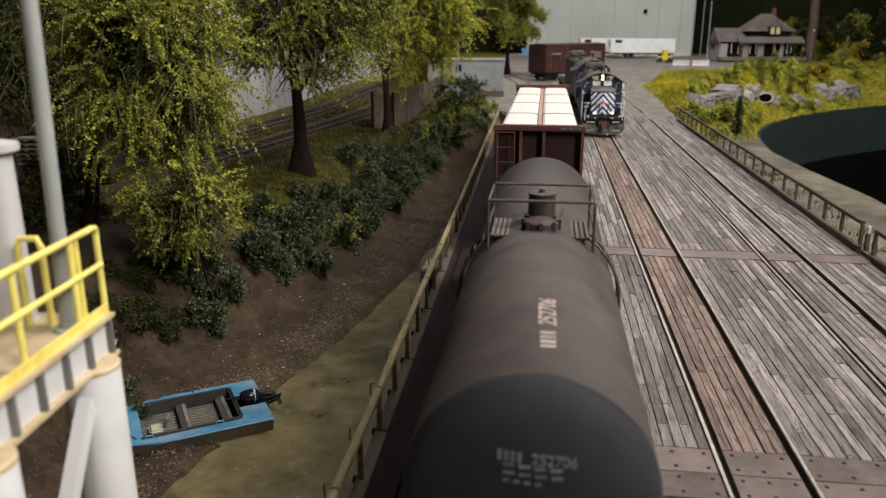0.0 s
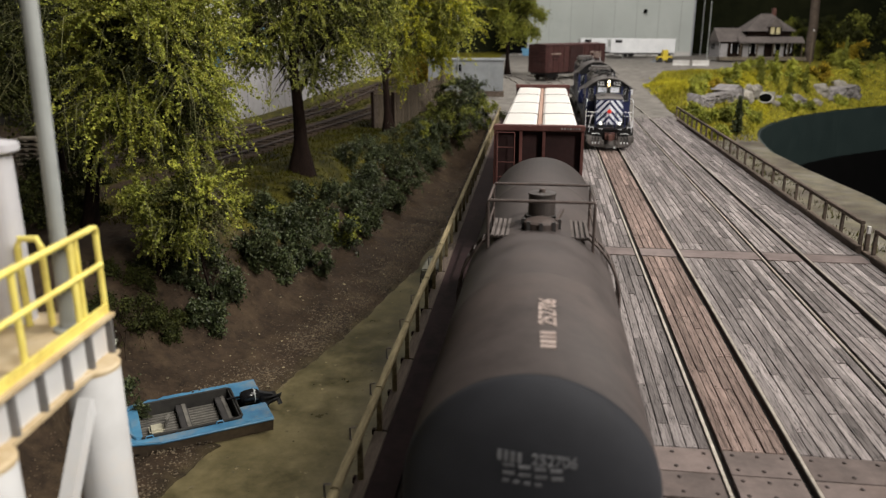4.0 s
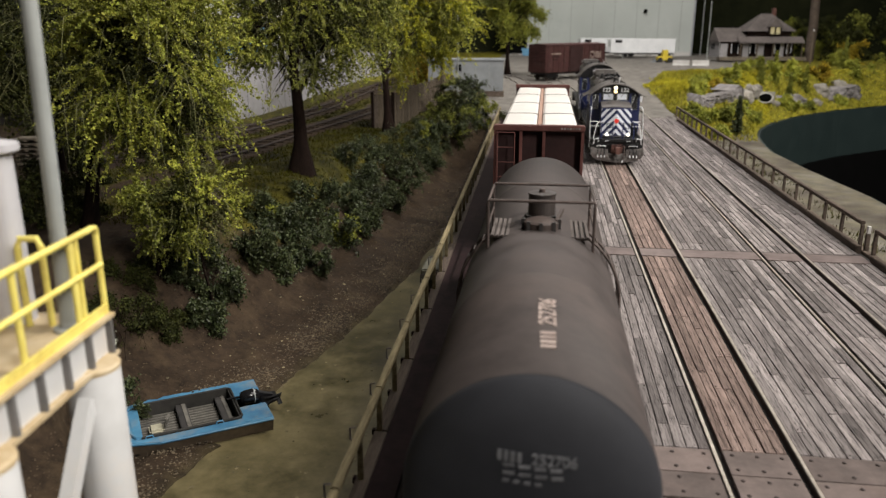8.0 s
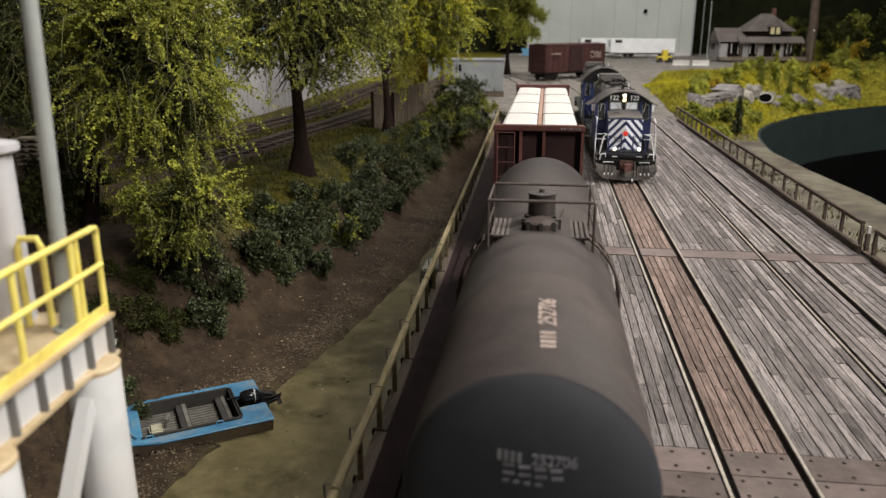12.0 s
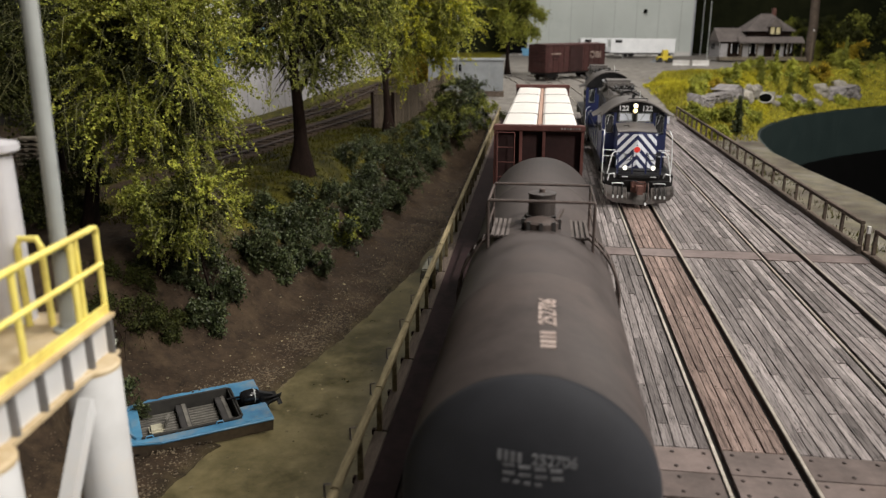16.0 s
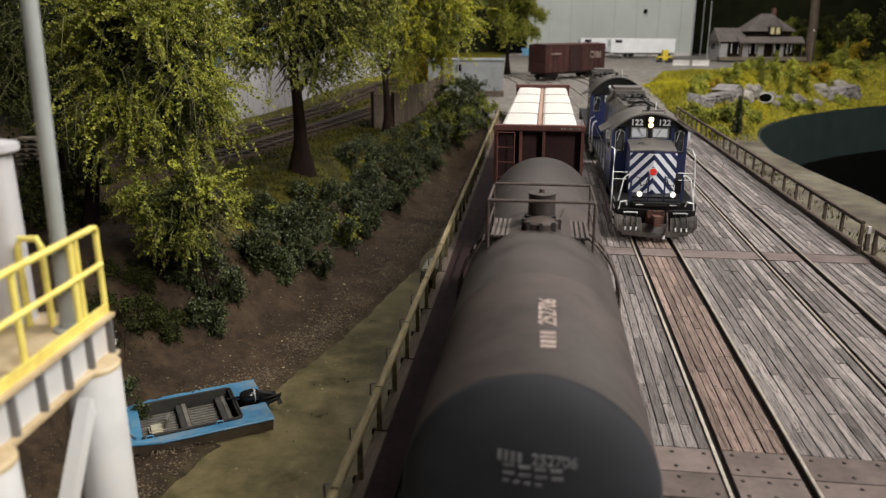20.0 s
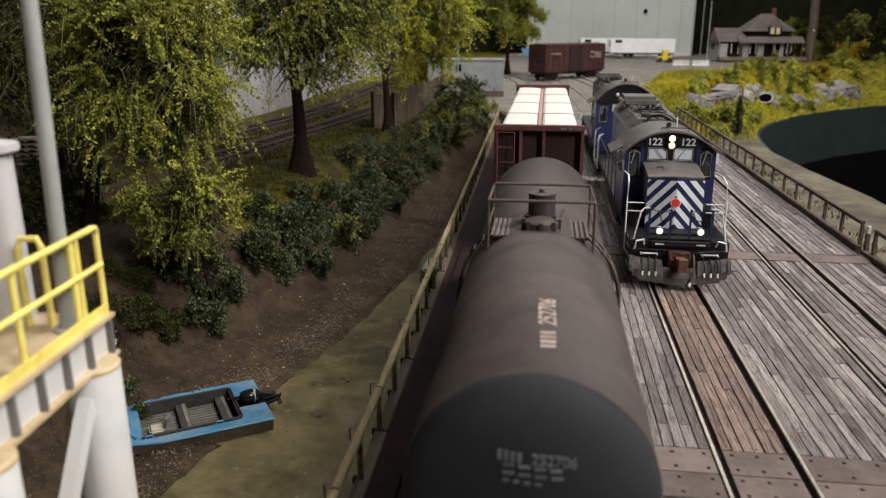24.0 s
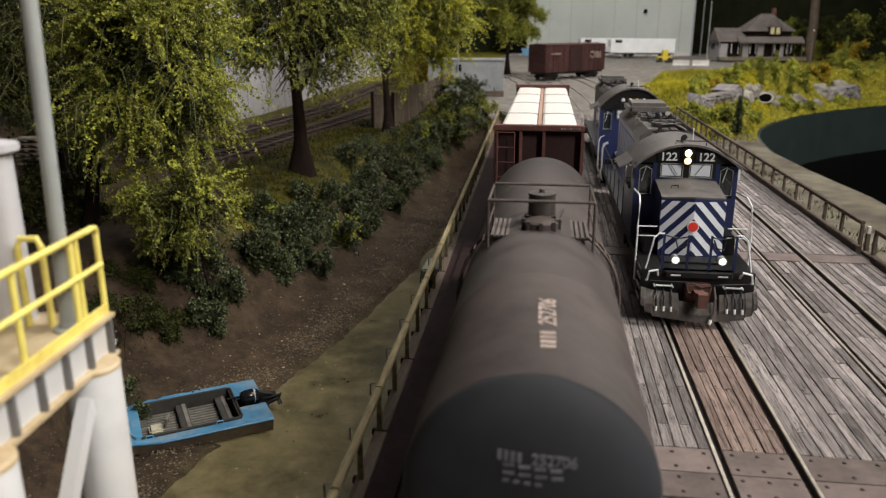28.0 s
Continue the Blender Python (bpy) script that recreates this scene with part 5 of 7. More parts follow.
def make_platform():
    """Local origin: the top of the floor at the far outer corner; -y runs back along the edge."""
    base = thing("steel_platform", "white steel platform with yellow railings on round columns", "platform", (-9.62, 8.4, 4.36), turn=4.7)
    part("floor_plate", box(-3.0, -0.02, -6.5, 0, -0.06, 0.0, 0.01), m_rust_wash, base)
    edge = part("edge_beam", box(-0.05, 0.0, -6.5, 0, -0.5, -0.06), m_post, base, "rust-streaked white edge beam")
    part("top_flange", box(-0.1, 0.09, -6.5, 0.02, -0.03, 0.02), m_rust_wash, edge)
    part("bottom_flange", box(-0.1, 0.09, -6.5, 0.02, -0.55, -0.5), m_rust_wash, edge)
    for k in range(11):
        y = -0.08 - 0.52 * k
        part("stiffener", box(0.0, 0.08, y - 0.025, y + 0.025, -0.5, -0.03), m_slot_shade, edge)
    part("end_beam", box(-3.0, -0.05, -0.05, 0, -0.5, -0.06), m_post, base)
    rail = part("safety_railing", tube([(0, -6.5, 1.15), (0, -0.12, 1.15), (-0.01, -0.03, 1.13), (-0.02, 0, 1.06)], 0.042, 10), m_yellow, base, "yellow pipe railing")
    part("mid_rail", tube([(0, -6.5, 0.66), (0, 0, 0.66)], 0.038, 10), m_yellow, rail)
    part("toe_board", box(-0.02, 0.02, -6.5, 0, 0.02, 0.14), m_yellow, rail)
    for y in (0, -0.5, -0.62, -1.75, -2.9, -4.1):
        part("railing_post", tube([(-0.02, y, 0), (-0.02, y, 1.12)], 0.04, 8), m_yellow, rail)
    gate = part("ladder_hoop", tube([(-0.75, -0.45, 0), (-0.75, -0.45, 1.0), (-0.72, -0.44, 1.1), (-0.52, -0.42, 1.1), (-0.48, -0.42, 1.0), (-0.48, -0.42, 0)], 0.042, 8), m_yellow, base, "yellow ladder hoop")
    for y, r in ((-0.42, 0.325), (-2.62, 0.325), (-4.9, 0.325)):
        col = part("column", lathe([(r, -9.9), (r, -0.53), (r - 0.02, -0.5), (0.1, -0.49)], (-0.06, y, 0), seg=40), m_post, base, "rust-rimmed white round column", True)
        part("cap_ring", lathe([(r + 0.006, 0), (r + 0.008, 0.05), (r - 0.02, 0.075), (0.2, 0.08)], (-0.06, y, -0.563), seg=40), m_rust_wash, col)
    for y in (-0.42, -2.75):
        part("brace", beam((-0.02, y - 0.28, -0.85), (-0.02, y - 2.1, -3.4), 0.17, 0.17), m_post, base)
    return base


make_platform()
pole = thing("lamp_pole", "slim grey galvanised pole standing on the platform", "pole", (-9.78, 7.84, 4.36))
part("shaft", tube([(0, 0, 0), (0.13, 0, 5.0)], 0.094, 14, taper=0.086), m_pole, pole)
part("foot_flange", lathe([(0.17, 0), (0.17, 0.04), (0.1, 0.05), (0.09, 0.18)], (0, 0, 0), seg=16), m_pole, pole)
m_vessel = material("lavender_grey_paint", (0.44, 0.43, 0.45), (0.58, 0.57, 0.59), 0.5, grain=1.0, bump=0.04)
silo = thing("storage_vessel", "pale grey upright vessel with a white collar on the platform", "vessel", (-10.66, 8.05, 4.36))
part("shell", lathe([(0.27, 0), (0.27, 2.12), (0.16, 2.17), (0.16, 2.8), (0.1, 2.84)], (0, 0, 0), seg=32), m_vessel, silo)
part("collar", lathe([(0.28, 2.08), (0.36, 2.12), (0.36, 2.2), (0.2, 2.23)], (0, 0, 0), seg=32), m_vessel, silo)


# ---- boat ----
m_cushion = material("dirty_cream_vinyl", (0.3, 0.28, 0.2), (0.5, 0.47, 0.36), 0.6, grain=4, bump=0.1)


m_cowl = material("glossy_black_cowl", (0.006, 0.006, 0.007), (0.014, 0.014, 0.015), 0.2, grain=3, bump=0.02)


def make_boat():
    """Jon boat; local x runs from bow to stern."""
    base = thing("motor_boat", "chipped blue flat-bottomed boat aground on the mud", "boat", (-15.58, 20.83, -5.03), turn=33.4)
    L0, L1, W = -2.55, 2.3, 1.28
    def half(xx):
        return W * min(1.0, 0.42 + 0.58 * min(1, (xx - L0) / 1.9) ** 0.7)
    xs = [L0, L0 + 0.5, L0 + 1.1, L0 + 1.9, 0, 1.2, L1]
    bm = bmesh.new()
    rows = []
    for xx in xs:
        h = half(xx)
        rise = 0.35 * max(0, (L0 + 1.9 - xx) / 1.9) ** 2
        rows.append([bm.verts.new(p) for p in ((xx, -h, 0.62), (xx, -h * 0.82, 0.06 + rise), (xx, h * 0.82, 0.06 + rise), (xx, h, 0.62), (xx, h - 0.05, 0.62), (xx, h * 0.78, 0.12 + rise), (xx, -h * 0.78, 0.12 + rise), (xx, -h + 0.05, 0.62))])
    for a, b in zip(rows, rows[1:]):
        for i in range(8):
            bm.faces.new((a[i], a[(i + 1) % 8], b[(i + 1) % 8], b[i]))
    for ring in (rows[0], rows[-1]):
        bm.faces.new((ring[0], ring[1], ring[6], ring[7]))
        bm.faces.new((ring[1], ring[2], ring[5], ring[6]))
        bm.faces.new((ring[2], ring[3], ring[4], ring[5]))
    part("hull", bm, m_hull, base, "muddy tan hull")
    part("transom", box(L1 - 0.12, L1, -0.9, 0.9, 0.1, 0.6), m_boat, base)
    for s in (-1, 1):
        bm = bmesh.new()
        strip = [[bm.verts.new((xx, s * half(xx) * f + s * o, z)) for f, o, z in ((1, 0.03, 0.6), (1, 0.03, 0.68), (1, -0.29, 0.68), (1, -0.29, 0.6))] for xx in xs[2:]]
        for a, b in zip(strip, strip[1:]):
            for i in range(4):
                bm.faces.new((a[i], a[(i + 1) % 4], b[(i + 1) % 4], b[i]))
        bm.faces.new(strip[0])
        bm.faces.new(strip[-1][::-1])
        gun = part("side_deck", bm, m_boat, base, "chipped blue side deck")
        for xx in (-0.9, 0.9):
            part("cleat", tube([(xx - 0.1, s * 1.0, 0.68), (xx - 0.07, s * 1.0, 0.75), (xx + 0.07, s * 1.0, 0.75), (xx + 0.1, s * 1.0, 0.68)], 0.022, 6), m_boat, gun)
        part("coaming", box(-1.1, 1.45, s * 0.97 - 0.03, s * 0.97 + 0.03, 0.27, 0.72, 0.01), m_boat_in, base)
    bm = bmesh.new()
    deck = [[bm.verts.new((xx, -half(xx), z)), bm.verts.new((xx, half(xx), z))] for z in (0.6, 0.69) for xx in (L0, L0 + 0.5, L0 + 1.1, L0 + 1.3)]
    for k in (0, 4):
        for i in range(3):
            bm.faces.new((deck[k + i][0], deck[k + i][1], deck[k + i + 1][1], deck[k + i + 1][0]))
    for i in range(3):
        for e in (0, 1):
            bm.faces.new((deck[i][e], deck[i + 1][e], deck[5 + i][e], deck[4 + i][e]))
    for i in (0, 3):
        bm.faces.new((deck[i][0], deck[i][1], deck[4 + i][1], deck[4 + i][0]))
    part("bow_deck", bm, m_boat, base, "blue bow deck")
    part("stern_deck", box(1.5, L1, -1.25, -0.32, 0.6, 0.69, 0.02), m_boat, base)
    part("stern_deck", box(1.5, L1, 0.32, 1.25, 0.6, 0.69, 0.02), m_boat, base)
    part("floor", box(-1.3, 1.6, -0.98, 0.98, 0.24, 0.28), m_black, base)
    for k in range(12):
        part("floor_slat", box(-1.25, 1.45, -0.89 + 0.155 * k, -0.81 + 0.155 * k, 0.28, 0.36), m_slat, base)
    for xx in (0.1, 1.2):
        part("thwart", box(xx - 0.15, xx + 0.15, -0.95, 0.95, 0.44, 0.5, 0.015), m_iron, base)
        part("thwart_board", box(xx + 0.02, xx + 0.12, -0.95, 0.95, 0.5, 0.515), m_slat, base)
    part("bow_deck_extension", box(-1.3, -1.06, -1.0, 1.0, 0.6, 0.695, 0.01), m_boat, base)
    part("well_bulkhead", box(1.45, 1.5, -0.95, 0.95, 0.2, 0.71), m_boat_in, base)
    part("well_rim", tube([(-1.08, -0.97, 0.72), (1.42, -0.97, 0.72), (1.52, -0.88, 0.72), (1.52, 0.88, 0.72), (1.42, 0.97, 0.72), (-1.08, 0.97, 0.72)], 0.036, 6), m_boat_in, base)
    part("rub_rail", tube([(L1, -1.3, 0.64), (0, -1.31, 0.64), (-0.6, -1.3, 0.64), (-1.4, -1.08, 0.64), (L0, -0.56, 0.64)], 0.035, 6), m_boat, base)
    part("bow_coaming", tube([(-1.2, -0.95, 0.72), (-1.45, -0.5, 0.75), (-1.45, 0.5, 0.75), (-1.2, 0.95, 0.72)], 0.035, 6), m_boat, base)
    motor = thing("outboard_motor", "black outboard motor tilted on the boat's stern", "outboard motor", (-15.58, 20.83, -5.03), turn=33.4)
    part("cowl", lathe([(0.06, -0.36), (0.15, -0.34), (0.2, -0.22), (0.21, 0.03), (0.17, 0.16), (0.06, 0.2)], (2.0, 0.0, 0.8), "x", 20), m_cowl, motor, "glossy black cowl", True)
    part("cowl_band", lathe([(0.205, 0.02), (0.215, 0.03), (0.21, 0.05), (0.2, 0.06)], (2.0, 0.0, 0.8), "x", 20), m_pole, motor, "pale cowl band")
    part("tiller", tube([(1.7, 0.02, 0.82), (1.5, 0.1, 0.8), (1.3, 0.14, 0.78)], 0.03, 8), m_black, motor)
    part("clamp", box(2.2, 2.42, -0.16, 0.16, 0.3, 0.76, 0.03), m_black, motor)
    leg = part("leg", beam((2.1, 0, 0.8), (2.52, -0.04, 0.66), 0.16, 0.26), m_black, motor)
    part("gearcase", tube([(2.36, -0.04, 0.52), (2.5, -0.04, 0.56), (2.72, -0.04, 0.6)], 0.11, 10, taper=0.07), m_black, motor)
    part("cavitation_plate", box(2.3, 2.68, -0.22, 0.16, 0.72, 0.75, 0.01), m_black, leg)
    for k in range(3):
        a = 2 * math.pi * k / 3
        part("blade", beam((2.72, -0.04, 0.6), (2.76, 0.2 * math.cos(a) - 0.04, 0.6 + 0.2 * math.sin(a)), 0.13, 0.03), m_black, leg)
    seat = thing("boat_cushion", "cream seat with a grey back lying in the boat", "seat", (-15.58, 20.83, -5.03), turn=33.4)
    part("pad", box(-0.86, -0.46, -0.32, 0.12, 0.38, 0.5, 0.055), m_cushion, seat)
    part("seat_base", box(-0.76, -0.56, -0.2, 0.0, 0.33, 0.39), m_black, seat)
    bm = box(-0.035, 0.035, -0.17, 0.17, 0.0, 0.32, 0.03)
    bmesh.ops.rotate(bm, matrix=Matrix.Rotation(radians(-20), 3, "Z") @ Matrix.Rotation(radians(16), 3, "Y"), verts=bm.verts)
    bmesh.ops.translate(bm, vec=(-0.42, -0.1, 0.47), verts=bm.verts)
    part("backrest", bm, m_slat, seat, "worn grey backrest")

    for ob in (base, motor, seat):
        ob.scale = (1.17, 1.17, 1.17)


make_boat()


# ---- vegetation ----
def leaf_cloud(rng, p, d, per_tip, spread, size, droop):
    """Small folded leaves strung along sprays that start at p, run along d and droop; returns vertex and face arrays."""
    n = len(p) * per_tip
    t = rng.uniform(0.05, 0.92, n)[:, None]
    c = np.repeat(p, per_tip, 0) + np.repeat(d, per_tip, 0) * t
    c[:, 2] -= (droop * 0.35 * t[:, 0] ** 2) * np.repeat(np.linalg.norm(d, axis=1), per_tip)
    c += rng.normal(0, 1, (n, 3)) * spread * (0.6 + 0.4 * t)
    a = rng.normal(0, 1, (n, 3))
    a /= np.linalg.norm(a, axis=1)[:, None]
    b = rng.normal(0, 1, (n, 3))
    b -= a * (a * b).sum(1)[:, None]
    b /= np.linalg.norm(b, axis=1)[:, None]
    s = size * rng.uniform(0.5, 1.4, n)[:, None]
    up = np.cross(a, b) * s * 0.18
    v = np.stack([c - a * s * 0.6, c + b * s * 0.46 + up, c + a * s * 0.6, c - b * s * 0.46 + up], 1).reshape(-1, 3)
    f = np.arange(n * 4).reshape(-1, 4)
    return v, f


def twig_tubes(a, b, r):
    """Three-sided twigs from a to b, bent once in the middle."""
    n = len(a)
    mid = (a + b) / 2 + np.sin(a * 37.0 + b * 23.0) * np.linalg.norm(b - a, axis=1)[:, None] * 0.14
    mid[:, 2] += np.linalg.norm(b - a, axis=1) * 0.12
    rings = []
    for p, k in ((a, 1.0), (mid, 0.7), (b, 0.35)):
        for j in range(3):
            t = 2 * math.pi * j / 3
            rings.append(p + np.array([math.cos(t), math.sin(t), 0.35 * math.sin(2 * t)]) * r * k)
    v = np.stack(rings, 1).reshape(-1, 3)
    k = np.arange(n)[:, None] * 9
    f = [k + np.array([[s * 3 + j, s * 3 + (j + 1) % 3, s * 3 + 3 + (j + 1) % 3, s * 3 + 3 + j]]) for s in (0, 1) for j in range(3)]
    return v, np.concatenate(f)


def make_tree(name, label, at, height, radii, centre, tips_n, per_tip, leaf, mats, seed, trunk_r=0.35, limbs=7, shape=0.45, lean=(0, 0), spread=0.42, droop=0.8, cat="tree", twig_r=0.02, clump=0.14, dead=0, inner=None):
    """Trunk with limbs that end in the crown; the crown is many leaf sprays with gaps between them."""
    rng = np.random.default_rng(seed)
    base = thing(name, label, cat, at)
    c, rad = np.array(centre, float), np.array(radii, float)
    hubs = []
    if trunk_r:
        top = np.array([lean[0], lean[1], height * 0.8])
        bm = bmesh.new()
        steps = 16
        pts = [(top[0] * t + 0.12 * math.sin(5 * t + seed), top[1] * t + 0.1 * math.cos(4 * t), height * 0.8 * t - 0.3 * (t == 0)) for t in (i / steps for i in range(steps + 1))]
        prev = None
        for i, p in enumerate(pts):
            t = i / steps
            r = trunk_r * (1 - 0.75 * t) + trunk_r * 0.95 * (max(0, 0.2 - t) / 0.2) ** 1.5
            ring = [bm.verts.new((p[0] + r * (1 + 0.2 * math.sin(3 * k + seed)) * math.cos(2 * math.pi * k / 10), p[1] + r * (1 + 0.2 * math.cos(2 * k + seed)) * math.sin(2 * math.pi * k / 10), p[2])) for k in range(10)]
            if prev:
                for k in range(10):
                    bm.faces.new((prev[k], prev[(k + 1) % 10], ring[(k + 1) % 10], ring[k]))
            prev = ring
        bm.faces.new(prev)
        part("trunk", bm, m_bark, base, smooth=True)
        for k in range(limbs):
            t = 0.48 + 0.48 * k / limbs
            a0 = k * 2.4 + seed
            p0 = np.array(pts[int(t * steps)])
            end = c + rad * 0.62 * np.array([math.cos(a0), math.sin(a0), rng.uniform(-0.5, 0.6)])
            m = (p0 + end) / 2 + np.array([0, 0, 0.5])
            part("limb", tube([p0, m, end], trunk_r * 0.3, 6, taper=trunk_r * 0.07), m_bark, base)
            hubs += [m, end, (m + end) / 2]
    for k in range(dead):
        a0 = k * 2.1 + seed
        z0 = height * (0.4 + 0.02 * k)
        q = np.array([math.cos(a0), math.sin(a0), 0.0])
        part("dead_branch", tube([(0, 0, z0), q * 0.9 + (0, 0, z0 + 0.15), q * 2.0 + (0, 0, z0 - 0.7)], trunk_r * 0.16, 6, taper=trunk_r * 0.05), m_bark, base)
    hubs = np.array(hubs) if hubs else c[None] + rng.normal(0, 0.3, (6, 3)) * rad
    # clumps in the outer crown, sprays round each clump, with gaps between clumps
    n_cl, per_cl = max(6, int(tips_n / 9)), 14
    d = rng.normal(0, 1, (n_cl, 3))
    d /= np.linalg.norm(d, axis=1)[:, None]
    rr = rng.uniform(0.12, 1.0, n_cl) ** shape
    cl = c + d * rr[:, None] * rad * (1 + 0.25 * np.sin(d[:, :1] * 5 + seed) * np.cos(d[:, 1:2] * 4))
    size = float(np.mean(rad)) * clump * rng.uniform(0.5, 1.3, n_cl)
    p = np.repeat(cl, per_cl, 0) + rng.normal(0, 0.35, (n_cl * per_cl, 3)) * np.repeat(size, per_cl)[:, None]
    out = p - c
    out /= np.linalg.norm(out, axis=1)[:, None] + 1e-6
    way = out * 0.7 + rng.normal(0, 0.75, p.shape)
    way[:, 2] -= 0.35 * droop
    way *= (np.repeat(size, per_cl) * rng.uniform(1.2, 2.9, len(p)) / np.linalg.norm(way, axis=1))[:, None]
    way *= np.where(rng.random(len(p)) < 0.16, rng.uniform(1.2, 1.7, len(p)), 1.0)[:, None]
    tip = p + way
    tip[:, 2] -= droop * 0.35 * np.linalg.norm(way, axis=1)
    near = hubs[np.argmin(((cl[:, None] - hubs[None]) ** 2).sum(-1), 1)]
    tv, tf = twig_tubes(np.concatenate([p, near]), np.concatenate([tip, cl]), twig_r)
    raw("twig", tv, tf, m_twig if trunk_r else m_bark, base)["kind"] = "stuff"
    pick = rng.integers(0, len(mats), n_cl)
    # Inner clumps get a darker leaf colour in place of crown shade.
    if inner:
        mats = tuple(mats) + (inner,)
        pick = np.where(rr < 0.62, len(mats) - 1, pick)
    total = np.repeat(pick, per_cl)
    for i, m in enumerate(mats):
        k = total == i
        if k.any():
            lv, lf = leaf_cloud(rng, p[k], way[k], per_tip, spread, leaf, droop)
            raw("crown", lv, lf, m, base, "leafy crown")["kind"] = "stuff"
    return base


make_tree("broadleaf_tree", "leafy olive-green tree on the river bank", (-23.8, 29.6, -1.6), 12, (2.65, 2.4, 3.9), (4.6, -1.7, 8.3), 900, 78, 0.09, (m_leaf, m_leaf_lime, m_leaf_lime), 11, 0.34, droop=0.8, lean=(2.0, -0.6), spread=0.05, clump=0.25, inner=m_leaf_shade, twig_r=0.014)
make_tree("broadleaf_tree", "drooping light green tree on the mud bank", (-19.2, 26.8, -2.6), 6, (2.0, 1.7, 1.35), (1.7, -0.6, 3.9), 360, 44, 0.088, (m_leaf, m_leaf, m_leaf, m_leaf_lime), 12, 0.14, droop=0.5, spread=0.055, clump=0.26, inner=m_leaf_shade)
# Most leaves of this tree carry shade in their dark colour.
make_tree("broadleaf_tree", "tree with sparse leaves darkened for shade and bare twigs", (-28.6, 35.0, -0.9), 13, (4.6, 4.0, 4.4), (1.4, 0, 8.8), 950, 34, 0.13, (m_leaf_shade, m_leaf, m_leaf_shade), 19, 0.46, droop=0.8, spread=0.1)
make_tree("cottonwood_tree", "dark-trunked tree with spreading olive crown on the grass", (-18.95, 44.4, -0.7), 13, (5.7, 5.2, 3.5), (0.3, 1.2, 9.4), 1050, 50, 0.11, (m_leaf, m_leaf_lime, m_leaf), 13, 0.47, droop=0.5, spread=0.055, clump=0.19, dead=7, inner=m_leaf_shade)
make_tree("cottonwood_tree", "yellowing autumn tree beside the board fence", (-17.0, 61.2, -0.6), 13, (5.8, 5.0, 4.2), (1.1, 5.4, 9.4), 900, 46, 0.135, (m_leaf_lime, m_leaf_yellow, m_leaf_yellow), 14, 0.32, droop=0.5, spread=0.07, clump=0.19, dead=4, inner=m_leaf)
make_tree("golden_shrub", "golden orange shrub behind the fence", (-19.0, 92.0, 0.2), 4, (2.0, 2.0, 2.2), (0, 0, 2.6), 160, 40, 0.22, (m_leaf_gold,), 15, 0.1, cat="shrub")
make_tree("broadleaf_tree", "tall bright green tree behind the grey shed", (-9.8, 114, 1.4), 14, (4.5, 4, 5.0), (1, 0, 9.5), 420, 40, 0.24, (m_leaf, m_leaf_lime), 16, 0.3)

BUSHES = [(-18.1, 28.0, 1.15, 1.09), (-17.2, 28.3, 1.01, 0.96), (-17.0, 26.5, 0.75, 0.71), (-18.8, 28.5, 0.96, 0.91), (-17.1, 31.9, 1.14, 1.08), (-16.2, 32.7, 0.88, 0.83), (-15.4, 34.7, 0.98, 0.93), (-17.8, 35.0, 0.99, 0.94), (-16.5, 35.5, 1.19, 1.13), (-16.6, 39.7, 1.33, 1.26), (-15.9, 43.3, 1.23, 1.17), (-15.3, 38.5, 1.21, 1.15), (-14.5, 42.1, 1.07, 1.01), (-16.4, 49.7, 1.48, 1.41),
          (-15.3, 53.8, 1.85, 1.75), (-14.4, 59.7, 1.6, 1.52), (-13.9, 53.3, 1.51, 1.44), (-15.2, 46.8, 1.47, 1.39), (-14.2, 48.5, 0.94, 0.89), (-14.0, 63.6, 1.23, 1.17), (-13.1, 60.3, 1.17, 1.11), (-11.9, 67.5, 2.2, 2.7), (-9.9, 67.2, 1.8, 2.2), (-11.2, 72.4, 1.8, 2.3), (-12.8, 73.4, 1.7, 2.2), (-12.0, 64.3, 1.6, 2.0), (-14.3, 76.0, 1.25, 1.18)]
for i, (bx, by, br, bh) in enumerate(BUSHES):
    zz = float(ground_z(bx, by))
    make_tree("bank_bush", "dark green bush on the river bank", (bx, by, zz), 2, (br, br * 0.95, bh), (0, 0, bh * 0.7), 160, 28, 0.11, (m_leaf_dark, m_leaf_dark, m_leaf_dark, m_leaf) if i % 4 == 3 else (m_leaf_dark, m_leaf_shade, m_leaf) if by > 62 else (m_leaf_dark,), 30 + i, 0, shape=0.6, spread=0.1, droop=0.5, cat="bush", twig_r=0.015, clump=0.2)


# Moss cushions with the shade of the trees put into their colour.
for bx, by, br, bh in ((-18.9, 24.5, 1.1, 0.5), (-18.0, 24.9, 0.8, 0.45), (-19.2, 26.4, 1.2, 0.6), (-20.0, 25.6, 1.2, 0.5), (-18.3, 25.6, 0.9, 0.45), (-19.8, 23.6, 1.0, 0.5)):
    make_tree("moss_cushion", "low olive moss cushion darkened for shade under the trees", (bx, by, float(ground_z(bx, by)) - 0.1), 1, (br, br * 0.8, bh), (0, 0, 0.2), 120, 26, 0.085, (m_leaf_shade,), int(by * 9), 0, shape=0.6, spread=0.1, droop=0.4, cat="moss", twig_r=0.012, clump=0.22)
m_petal = material("pale_blossom", (0.3, 0.31, 0.24), (0.55, 0.56, 0.47), 0.7, grain=2, bump=0, island=0.3)
